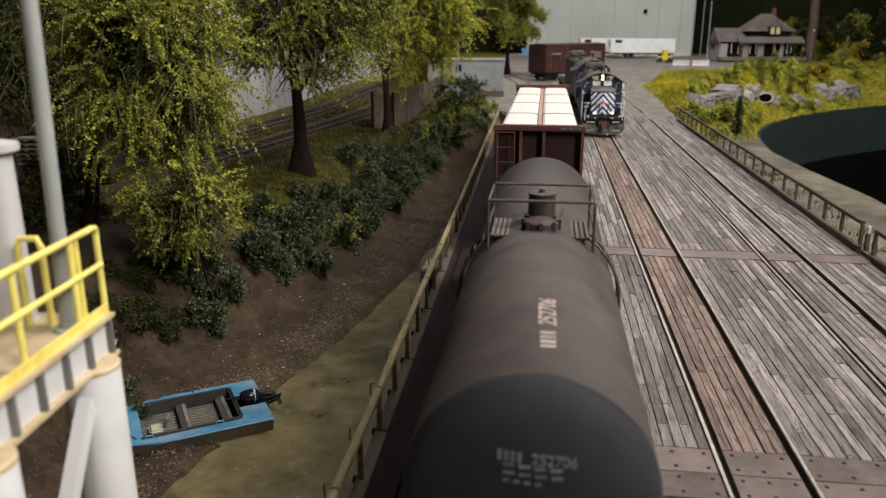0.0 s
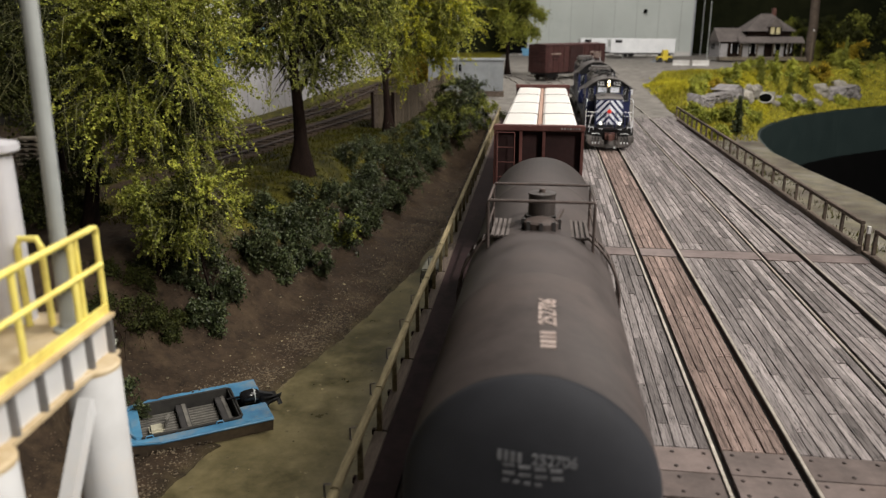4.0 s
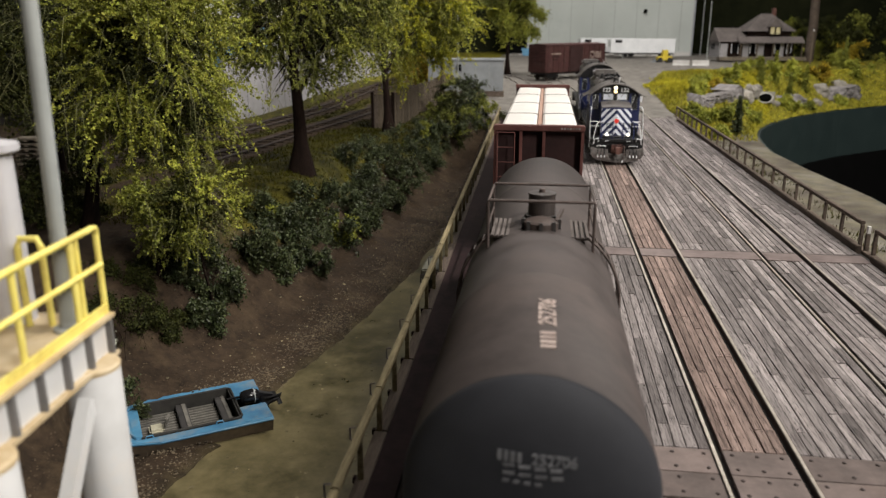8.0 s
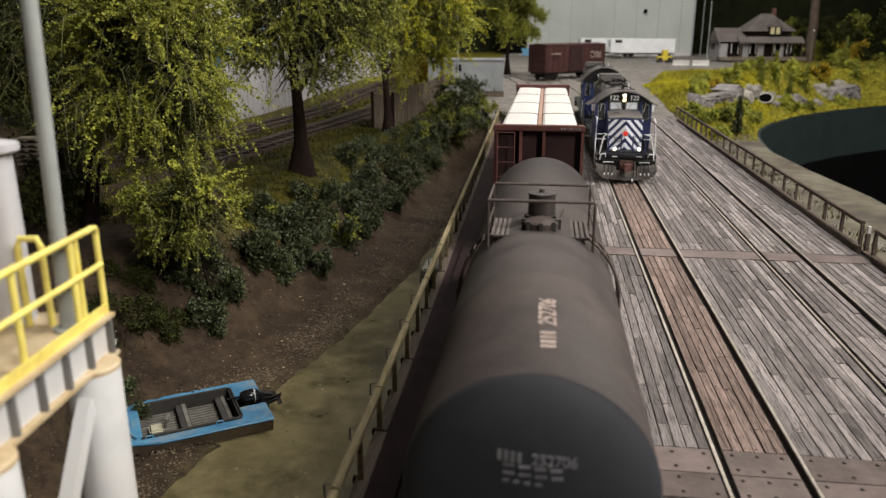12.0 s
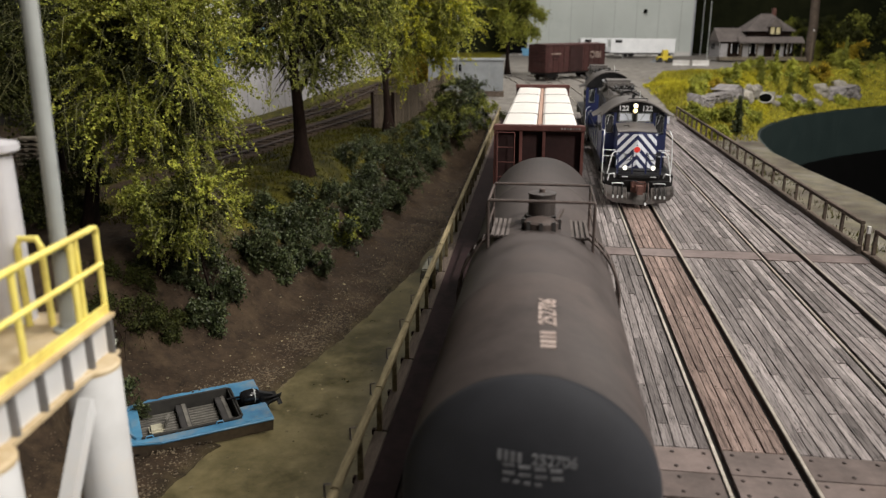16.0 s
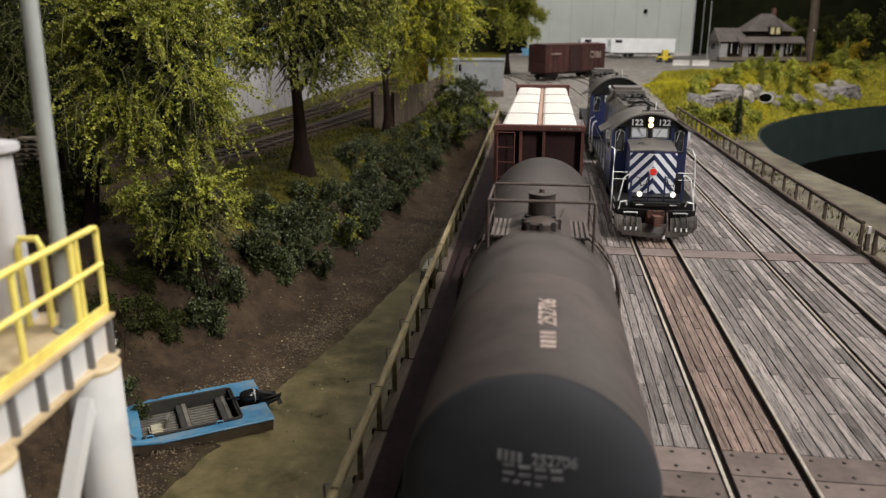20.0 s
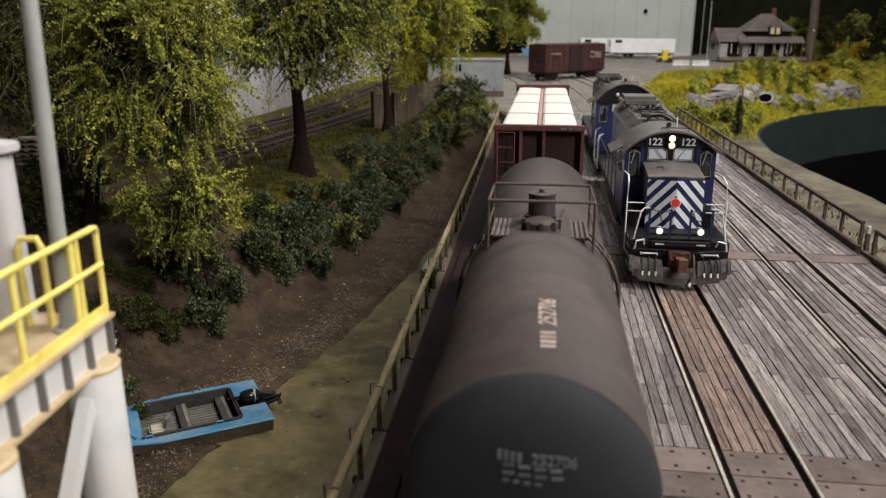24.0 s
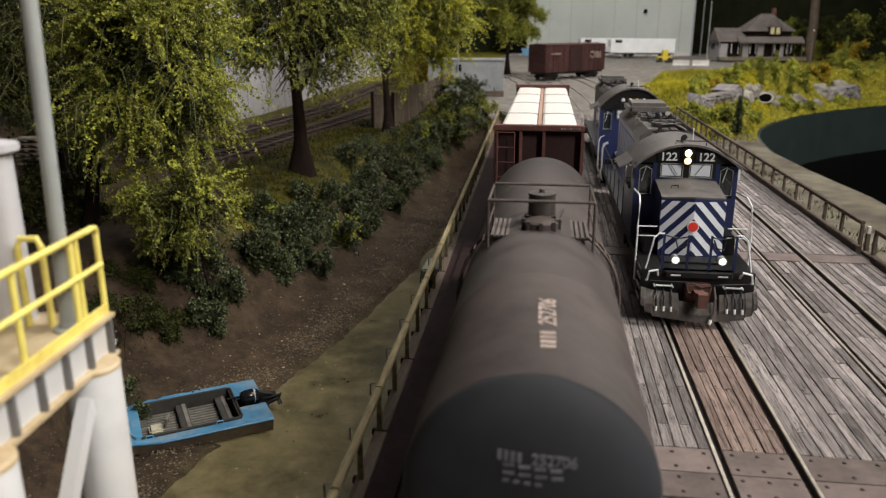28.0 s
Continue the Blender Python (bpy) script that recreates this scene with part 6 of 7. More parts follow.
make_tree("flowering_sprig", "thin sprig with tiny whitish blossoms beside the boat", (-18.4, 22.4, -3.6), 2, (0.75, 0.6, 1.5), (0.1, 0, 1.5), 70, 7, 0.085, (m_leaf_shade, m_petal, m_leaf_shade), 78, 0, shape=0.6, spread=0.1, cat="shrub", twig_r=0.014, clump=0.3)
# Undergrowth added to darken shaded ground, with shade in its leaf colour.
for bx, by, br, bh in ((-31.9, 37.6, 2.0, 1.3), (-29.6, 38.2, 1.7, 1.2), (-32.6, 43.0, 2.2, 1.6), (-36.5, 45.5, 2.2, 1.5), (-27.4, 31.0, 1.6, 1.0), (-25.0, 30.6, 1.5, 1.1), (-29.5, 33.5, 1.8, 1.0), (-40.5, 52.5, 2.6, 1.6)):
    make_tree("undergrowth_bush", "undergrowth added under the trees, leaves darkened for shade", (bx, by, float(ground_z(bx, by)) - 0.1), 1, (br, br, bh), (0, 0, bh * 0.5), 130, 24, 0.12, (m_leaf_shade,), int(by * 7), 0, shape=0.6, spread=0.12, droop=0.5, cat="bush", twig_r=0.016, clump=0.22)
make_tree("dry_shrub", "half-bare dry shrub with tiny pale leaves", (-17.4, 27.4, -2.9), 4.0, (1.0, 0.9, 1.0), (0.5, -0.8, 4.4), 110, 16, 0.075, (m_twig, m_pebble), 71, 0.06, droop=0.3, spread=0.1, cat="shrub", clump=0.3)
make_tree("bank_bush", "small dark sprig hanging over the boat's bow", (-17.9, 20.9, -4.5), 2, (0.7, 0.6, 0.6), (0.2, 0, 0.8), 60, 20, 0.09, (m_leaf_dark,), 72, 0, shape=0.6, spread=0.1, cat="bush", twig_r=0.012, clump=0.25)


def scatter(name, label, cat, n, region, size, mat, seed, tall=1.0, blades=True):
    """Grass blades or pebbles strewn over the ground where region() is true."""
    rng = np.random.default_rng(seed)
    x, y = region(rng, n)
    z = ground_z(x, y)
    n = len(x)
    if blades:
        a = rng.uniform(0, 2 * math.pi, n)
        h = size * tall * rng.uniform(0.5, 1.4, n)
        w = size * 0.16
        lx, ly = rng.normal(0, 0.35, n) * h, rng.normal(0, 0.35, n) * h
        v = np.stack([np.stack([x - w * np.cos(a), y - w * np.sin(a), z - 0.03], -1), np.stack([x + w * np.cos(a), y + w * np.sin(a), z - 0.03], -1), np.stack([x + lx, y + ly, z + h], -1)], 1)
        v, f = v.reshape(-1, 3), np.arange(n * 3).reshape(-1, 3)
    else:
        s = size * rng.uniform(0.3, 1.0, n) ** 1.5
        oct_ = np.array([(1, 0, 0), (0, 1, 0), (-1, 0, 0), (0, -1, 0), (0, 0, 0.7), (0, 0, -0.5)], float)
        v = np.stack([x, y, z], -1)[:, None] + oct_[None] * s[:, None, None] * rng.uniform(0.6, 1.3, (n, 6, 1))
        v = v.reshape(-1, 3)
        tri = np.array([(0, 1, 4), (1, 2, 4), (2, 3, 4), (3, 0, 4), (1, 0, 5), (2, 1, 5), (3, 2, 5), (0, 3, 5)])
        f = (np.arange(n)[:, None, None] * 6 + tri[None]).reshape(-1, 3)
    tagged(raw(name, v, f, mat), label, cat, kind="stuff")


def shore_band(rng, n):
    y = rng.uniform(14, 60, n)
    x = shore(y) - rng.normal(0.85, 0.75, n)
    k = np.sin(y * 0.9) + 0.7 * np.sin(y * 2.3 + 1) + rng.normal(0, 1.2, n) > -0.2
    return x[k], y[k]


def left_grass(rng, n):
    y = rng.uniform(30, 84, n)
    x = shore(y) - rng.uniform(5.5, 22, n)
    k = (np.abs(x - (-25.7 + (y - 46.5) * 0.125)) > 1.8) & (np.abs(x - (-29.7 + (y - 58) * 0.135)) > 1.8)
    return x[k], y[k]


def right_hill(rng, n):
    y = rng.uniform(74, 128, n)
    x = 8.2 + np.clip(y - 99, 0, 60) * 0.55 + rng.uniform(0, 1, n) ** 1.3 * 30
    k = x < brink(y) - 0.3
    return x[k], y[k]


def crest(rng, n):
    x = rng.uniform(7.8, 22, n)
    y = np.interp(x, [7.6, 10.9, 13.9, 17.5, 22], [97, 91.5, 90, 93, 98]) + rng.normal(0, 2.6, n)
    k = np.sin(x * 1.3) + np.sin(y * 0.9 + x) > -0.6
    return x[k], y[k]


def verge(rng, n):
    y = rng.uniform(34, 78, n)
    x = 7.9 + rng.uniform(0, 1, n) ** 1.2 * 5
    k = (x < brink(y) - 0.3) & (np.sin(x * 2.1 + y * 0.7) + np.sin(y * 1.9) > -0.3)
    return x[k], y[k]


scatter("shore_pebbles", "brown pebbles and grit along the waterline", "pebbles", 30000, shore_band, 0.058, m_pebble, 61, blades=False)


def bank_slope(rng, n):
    y = rng.uniform(14, 60, n)
    x = shore(y) - rng.uniform(0, 1, n) ** 1.4 * 6.5
    return x, y


def litter_area(rng, n):
    y = rng.uniform(12, 60, n)
    x = shore(y) + rng.uniform(-5, 6, n)
    k = x < -7.6
    return x[k], y[k]


def leaf_litter():
    """Fallen leaf flakes on mud and water."""
    rng = np.random.default_rng(66)
    x, y = litter_area(rng, 600)
    z = np.maximum(ground_z(x, y), -4.8) + 0.015
    n = len(x)
    a, s = rng.uniform(0, 6.28, n), 0.05 * rng.uniform(0.5, 1.5, n)
    q = [np.stack([x + s * np.cos(a + k * 1.57), y + s * np.sin(a + k * 1.57), z + 0.012 * (k % 2)], -1) for k in range(4)]
    tagged(raw("leaf_litter", np.stack(q, 1).reshape(-1, 3), np.arange(n * 4).reshape(-1, 4), m_litter), "scattered pale fallen leaf flakes on mud and water", "leaf litter", kind="stuff")


m_litter = material("dry_leaf_flakes", (0.1, 0.08, 0.04), (0.34, 0.29, 0.17), 0.8, grain=3, bump=0, island=0.5)
leaf_litter()
scatter("bank_gravel", "dark brown gravel and clods on the mud bank", "gravel", 12000, bank_slope, 0.05, m_clod, 67, blades=False)
# Olive grass whose colour is darkened for the tree shade on the bank.
m_grass_dark = material("shaded_olive_grass", (0.018, 0.018, 0.0015), (0.06, 0.056, 0.004), 0.9, grain=1.4, bump=0, island=0.5, hue=0.03, spec=0.1)
scatter("bank_grass", "short olive grass on the bank top, darkened for tree shade", "grass", 26000, left_grass, 0.2, m_grass_dark, 62)
scatter("verge_grass", "thin olive grass beside the bridge", "grass", 3500, verge, 0.22, m_grass_dark, 64)
scatter("yellow_grass", "bright yellow-green tufts along the crest of the slope", "grass", 15000, crest, 0.36, m_grass_yellow, 65)
scatter("hill_grass", "yellow-green static grass on the far slope", "grass", 34000, right_hill, 0.34, m_grass, 63)

HILL = [(11.2, 80.2, 0.7, m_leaf_lime), (14.6, 80.8, 0.7, m_leaf), (15.6, 81.4, 0.6, m_leaf_lime), (18.4, 87.0, 0.8, m_leaf), (25.6, 98.9, 0.8, m_leaf_lime), (28.6, 102.2, 0.7, m_leaf), (35.0, 108.6, 0.8, m_leaf_lime), (12.0, 79.2, 0.9, m_leaf_lime), (13.6, 79.6, 0.8, m_leaf), (10.3, 79.0, 0.8, m_leaf_lime), (16.6, 83.0, 0.8, m_leaf_lime), (11.5, 84, 1.0, m_leaf_lime), (14.0, 86, 0.9, m_leaf_gold), (13, 92, 1.2, m_leaf_lime), (18, 97, 1.2, m_leaf_lime), (24.8, 98.8, 0.9, m_leaf_lime), (24, 103, 1.4, m_leaf_lime), (16, 90, 0.9, m_leaf), (28, 108, 1.5, m_leaf_lime),
        (33, 113, 1.5, m_leaf_gold), (22, 108, 1.2, m_leaf_lime), (10.6, 79.5, 0.8, m_leaf), (27, 116, 1.5, m_leaf), (40, 119, 1.8, m_leaf_lime), (48, 125, 2.0, m_leaf_lime), (52, 150, 3.5, m_leaf_gold), (60, 152, 4.5, m_leaf_lime), (68, 150, 5, m_leaf), (44, 140, 2.5, m_leaf), (12.4, 75.5, 0.7, m_leaf_lime), (9.4, 75, 0.6, m_leaf_lime)]
for i, (bx, by, br, mm) in enumerate(HILL):
    make_tree("hill_shrub", "yellow-green shrub on the grassy slope", (bx, by, float(ground_z(bx, by))), 2, (br, br, br * 0.8), (0, 0, br * 0.5), 90, 36, 0.19, (mm,), 80 + i, 0, shape=0.6, spread=0.14, cat="shrub", twig_r=0.02, clump=0.2)


def make_fir(x, y, h, seed):
    """Small conifer: drooping whorls round a straight stem."""
    rng = np.random.default_rng(seed)
    z = float(ground_z(x, y))
    base = thing("fir_tree", "small dark green fir on the slope", "tree", (x, y, z - 0.1))
    part("trunk", tube([(0, 0, 0), (0, 0, h)], 0.12, 8, taper=0.02), m_bark, base)
    n = int(60 * h)
    t = rng.uniform(0.08, 1, n)
    a = rng.uniform(0, 2 * math.pi, n)
    r = ((1 - t) * h * 0.21 + 0.1) * rng.uniform(0.5, 1.15, n)
    p = np.stack([0 * t, 0 * t, t * h], -1)
    d = np.stack([np.cos(a) * r, np.sin(a) * r, -0.25 * r], -1)
    lv, lf = leaf_cloud(rng, p, d, 22, 0.05, 0.13, 0.4)
    raw("crown", lv, lf, m_leaf_dark if seed % 7 == 0 else m_leaf, base, "needled crown")["kind"] = "stuff"


for i, (fx, fy, fh) in enumerate([(14.3, 76.6, 3.7), (22.0, 99.7, 3.2), (25.5, 99.4, 4.2), (29.5, 106.6, 3.4), (17.5, 93.5, 2.4), (27, 112, 3.0), (43, 132, 5.0)]):
    make_fir(fx, fy, fh, 140 + i)


def make_rock(at, r, seed, squash=0.7):
    rng = random.Random(seed)
    bm = bmesh.new()
    bmesh.ops.create_icosphere(bm, subdivisions=3, radius=r)
    for v in bm.verts:
        d = v.co.normalized()
        k = 1 + 0.35 * noise.noise(d * 1.7 + Vector((seed, 0, 0))) + 0.15 * noise.noise(d * 4 + Vector((0, seed, 0)))
        v.co = Vector((d.x * r * k * 1.2, d.y * r * k, d.z * r * k * squash))
    ob = thing("rock", "pale grey rock outcrop in the grassy slope", "rock", at, turn=rng.uniform(0, 360), group="slope rocks")
    part("boulder", bm, m_rock, ob)


def make_cliff(path, height, seed):
    """Broken rock face along a path, with ledges and clefts, leaning back a little."""
    n, m = 90, 22
    t = np.linspace(0, 1, n)
    px_, py_ = (np.interp(t, np.linspace(0, 1, len(path)), [q[k] for q in path]) for k in (0, 1))
    z0 = np.minimum(ground_z(px_, py_), 0.3) - 0.7
    dx, dy = np.gradient(px_), np.gradient(py_)
    ln = np.hypot(dx, dy)
    nx, ny = dy / ln, -dx / ln
    rows = []
    for j in range(m + 1):
        h = j / m
        u, w = px_ * 1.0 + py_ * 0.6, np.full(n, h * height)
        crag = 0.9 * bumps(u, w * 1.6, 1.1, seed) + 0.6 * np.abs(bumps(u, w * 0.6, 0.42, seed + 1)) + 0.35 * bumps(u, w * 3, 0.3, seed + 2)
        top = height * (0.75 + 0.5 * bumps(u, w * 0, 1.7, seed + 3)) * np.minimum(1, 8 * np.minimum(t, 1 - t))
        off = crag - 0.5 * h - (2.2 if j == m else 0)
        rows.append(np.stack([px_ + nx * off, py_ + ny * off, z0 + top * min(1, h * 1.1) + 0.7 * h], -1))
    v = np.stack(rows, 0).reshape(-1, 3)
    idx = np.arange((m + 1) * n).reshape(m + 1, n)
    f = np.stack([idx[:-1, :-1], idx[:-1, 1:], idx[1:, 1:], idx[1:, :-1]], -1).reshape(-1, 4)
    tagged(raw("cliff", v, f, m_cliff), "pale lavender-grey broken rock face in the slope", "rock", group="slope rocks")


m_cliff = material("lavender_grey_rock", (0.06, 0.055, 0.055), (0.3, 0.277, 0.272), 0.85, grain=1.6, bump=0.9, stain=(0.07, 0.062, 0.05), stain_size=0.7, stain_amount=0.6)
make_cliff([(10.6, 81.0), (12.6, 81.6), (14.8, 82.2), (17.0, 84.6), (18.4, 88.4)], 1.8, 151)
make_cliff([(24.6, 98.6), (27.2, 101.4), (29.4, 103.8)], 1.6, 161)
make_cliff([(33.6, 107.8), (36.4, 110.6), (39.6, 113.2)], 2.0, 171)
ROCKS = [(17.9, 90.5, 1.0), (19.4, 94.0, 1.1), (20.6, 96.4, 0.8), (23.2, 97.2, 0.6), (30.8, 105.6, 0.6),
         (32.4, 109.6, 1.1), (36.0, 113.4, 1.2), (10.2, 72, 0.5), (9.3, 66, 0.4), (9.8, 59, 0.5), (9.0, 53, 0.4), (8.8, 47, 0.45), (8.6, 42, 0.4), (8.5, 38, 0.35), (9.2, 44.5, 0.3), (9.6, 56, 0.35), (10.0, 63, 0.4), (10.4, 69, 0.4)]
for i, (rx, ry, r) in enumerate(ROCKS):
    make_rock((rx, ry, float(ground_z(rx, ry)) - 0.2 * r), r, 7 + i, 0.95)


# ---- distant buildings and vehicles ----
def make_boxcar():
    base = thing("boxcar", "dull oxide-red boxcar standing on the far siding", "boxcar", (-6.6, 103.0, 1.14), turn=-39.5)
    H, L, W = 4.5, 12.8, 3.0
    part("body", box(0, W, 0, L, 1.0, H, 0.04), m_boxcar, base)
    part("roof", prism([(-0.08, H - 0.05), (W + 0.08, H - 0.05), (W + 0.08, H), (W / 2, H + 0.18), (-0.08, H)], "y", -0.1, L + 0.1), m_boxcar, base)
    for k in range(12):
        part("side_rib", box(W, W + 0.07, 0.3 + k * 1.1, 0.4 + k * 1.1, 1.05, H - 0.1), m_boxcar, base)
    part("door", box(W + 0.01, W + 0.1, 4.9, 7.6, 1.1, H - 0.2, 0.02), m_oxide_dark, base)
    for k in range(9):
        part("end_rib", box(0.1, W - 0.1, -0.08, 0, 1.2 + 0.36 * k, 1.34 + 0.36 * k), m_boxcar, base)
    # company emblem as plain white shapes
    part("emblem_ring", tube([(W + 0.1, 9.9, 3.5), (W + 0.1, 9.5, 3.5), (W + 0.1, 9.3, 3.3), (W + 0.1, 9.3, 2.9), (W + 0.1, 9.5, 2.7), (W + 0.1, 9.9, 2.7), (W + 0.1, 10.1, 2.9), (W + 0.1, 10.1, 3.3), (W + 0.1, 9.9, 3.5)], 0.11, 6), m_letter, base)
    for yy in (10.6, 11.05, 11.5):
        part("emblem_bar", box(W + 0.06, W + 0.12, yy - 0.11, yy + 0.11, 2.65, 3.55), m_letter, base)
    for k in range(3):
        part("faded_lettering", box(W + 0.07, W + 0.09, 1.0 + 0.1 * k, 2.9 - 0.3 * k, 3.3 - 0.38 * k, 3.45 - 0.38 * k), m_letter if k == 0 else m_oxide_dark, base)
    for yy in (2.0, L - 2.0):
        truck(base, yy, x=W / 2)
    part("underframe", box(0.3, W - 0.3, 0.2, L - 0.2, 0.75, 1.0), m_black, base)


make_boxcar()


def make_trailer(x, y, z, L, turn, label):
    base = thing("semi_trailer", label, "trailer", (x, y, z), turn=turn, group="parked trailers")
    part("box_body", box(0, L, 0, 2.6, 1.15, 4.05, 0.04), m_white, base)
    part("corner_post", box(L - 0.1, L + 0.03, -0.03, 0.1, 1.15, 4.05), m_pole, base)
    part("chassis", box(0.6, L - 0.2, 0.5, 2.1, 0.85, 1.15), m_black, base)
    part("reefer_unit", box(-0.55, 0, 0.4, 2.2, 2.4, 3.9, 0.06), m_pole, base)
    part("vent_panel", box(0.9, 2.3, -0.04, 0, 3.2, 3.8), m_black, base)
    for yy in (L - 1.4, L - 2.7):
        for xx in (0.3, 2.3):
            w = part("wheel", lathe([(0.15, -0.14), (0.5, -0.14), (0.5, 0.14), (0.15, 0.14)], (yy, xx, 0.52), "y", 18), m_tyre, base)
    part("landing_leg", box(2.6, 2.8, 0.6, 0.8, 0.0, 1.0), m_pole, base)


make_trailer(9.2, 170, 1.42, 13.4, 0, "white box trailer parked at the warehouse wall")
make_trailer(3.1, 176, 1.42, 12.5, 0, "pale semi-trailer parked close behind another")


def make_warehouse():
    base = thing("warehouse", "large grey-green metal-sided warehouse", "warehouse")
    part("wall", box(-13, 29.0, 188, 190, 1.2, 40), m_wall_grey, base)
    for k in range(9):
        part("panel_seam", box(-9 + 5 * k, -8.86 + 5 * k, 187.93, 188, 1.2, 40), m_pole, base)
    part("corner_trim", box(28.8, 29.2, 187.9, 190, 1.2, 40), m_shed, base)
    part("foundation", box(-13, 28.8, 187.85, 188, 1.2, 2.3), m_concrete, base)
    part("wall_lamp", box(17.6, 18.4, 187.4, 188, 11.0, 11.8, 0.08), m_void, base)
    part("dark_bay", box(-13.5, -9.0, 187.6, 187.95, 1.8, 40), m_void, base)


make_warehouse()


def make_depot():
    base = thing("station_house", "two-storey clapboard station house with brown hipped roof", "house", (28.4, 155, 2.3), turn=6)
    # Lower wall takes the dark bark colour in place of porch shade.
    part("lower_wall", box(0.02, 16, 0, 7, 0, 3.4), m_bark, base)
    part("gable_end", box(-0.1, 0.02, 0, 7, 0, 3.4), m_wall_dim, base, "pale clapboard end wall")
    for k in range(11):
        part("clapboard", box(-0.14, -0.1, 0, 7, 0.1 + 0.3 * k, 0.16 + 0.3 * k), m_wall_dim, base)
    for xa, xb in ((0.1, 1.7), (5.0, 6.3), (8.3, 9.6), (13.0, 13.9)):
        part("white_panel", box(xa, xb, -0.05, 0, 0.1, 2.9), m_wall_dim, base)
    part("porch_roof", prism([(-1.8, 3.2), (0.0, 4.4), (0.0, 4.2), (-1.8, 3.0)], "x", 3.6, 17.6), m_roofing, base)
    part("wing_roof", prism([(-0.5, 3.3), (7.4, 3.3), (3.5, 6.2)], "x", -0.5, 6.8), m_roofing, base)
    part("gable_wall", prism([(0, 3.4), (7, 3.4), (3.5, 5.9)], "x", -0.02, 0.2), m_concrete, base)
    part("upper_wall", box(6.0, 15.2, 0.6, 7, 3.4, 5.6), m_bark, base)
    bm = bmesh.new()
    lo = [bm.verts.new(p) for p in ((5.2, -0.2, 5.5), (16.2, -0.2, 5.5), (16.2, 7.6, 5.5), (5.2, 7.6, 5.5))]
    hi = [bm.verts.new(p) for p in ((9.6, 3.2, 9.2), (11.6, 3.2, 9.2), (11.6, 4.2, 9.2), (9.6, 4.2, 9.2))]
    for i in range(4):
        bm.faces.new((lo[i], lo[(i + 1) % 4], hi[(i + 1) % 4], hi[i]))
    bm.faces.new(lo[::-1])
    bm.faces.new(hi)
    part("hip_roof", bm, m_roofing, base)
    dormer = part("dormer", box(10.2, 12.8, -0.3, 2.4, 4.6, 6.6), m_bark, base)
    part("dormer_roof", prism([(9.8, 6.4), (13.2, 6.4), (11.5, 8.2)], "y", -0.5, 3.0), m_roofing, dormer)
    m_window = material("creamy_window", (0.5, 0.45, 0.25), (0.62, 0.56, 0.34), 0.3, grain=1, bump=0)
    for xx in (10.5, 11.7):
        part("upper_window", box(xx, xx + 0.8, -0.36, -0.3, 4.9, 6.3), m_window, dormer)
    for xx, ww in ((2.6, 1.5), (6.7, 1.1), (12.0, 1.2), (14.6, 0.9)):
        w = part("window", box(xx, xx + ww * 0.9, -0.06, 0, 0.9, 2.8), m_void, base)
        part("frame", box(xx - 0.12, xx, -0.1, 0, 0.8, 2.9), m_white, w)
        part("frame", box(xx + ww * 0.9, xx + ww * 0.9 + 0.12, -0.1, 0, 0.8, 2.9), m_white, w)
    for xx in (1.0, 2.3):
        part("window", box(-0.2, -0.12, 2.2 + xx, 2.9 + xx, 1.6, 2.9), m_void, base)
    for xx in (4.0, 7.5, 11.0, 14.2, 17.2):
        part("porch_post", box(xx - 0.1, xx + 0.1, -1.7, -1.5, 0, 3.1), m_fence_brown, base)
    part("chimney", box(12.2, 12.9, 4.0, 4.7, 7.6, 10.4), m_rust, base)
    part("platform", box(-0.5, 18, -2.4, 0, -0.6, 0.12), m_fence, base)

    base.scale = (0.87, 0.87, 0.87)


make_depot()


def make_shed():
    base = thing("metal_shed", "plain grey metal shed with flat roof by the yard", "shed", (-17.3, 86.0, 0.25), turn=5)
    part("wall", box(0, 8.4, 0, 3.0, 0.7, 4.0, 0.03), m_shed, base)
    # The dark plinth colour also takes in the shadow along the base.
    part("plinth", box(-0.1, 8.5, -0.1, 3.1, -0.5, 0.7), m_timber_dark, base)
    part("roof_cap", box(-0.15, 8.55, -0.15, 3.15, 4.0, 4.2, 0.03), m_shed, base)
    for k in range(5):
        part("wall_seam", box(1.5 * k + 0.8, 1.5 * k + 0.85, -0.03, 0, 0.7, 4.0), m_pole, base)
    part("notice_board", box(1.4, 2.8, -0.12, 0, 1.5, 2.6), m_timber, base)
    part("vent", box(3.2, 3.7, -0.15, 0, 2.9, 3.6), m_void, base)


make_shed()


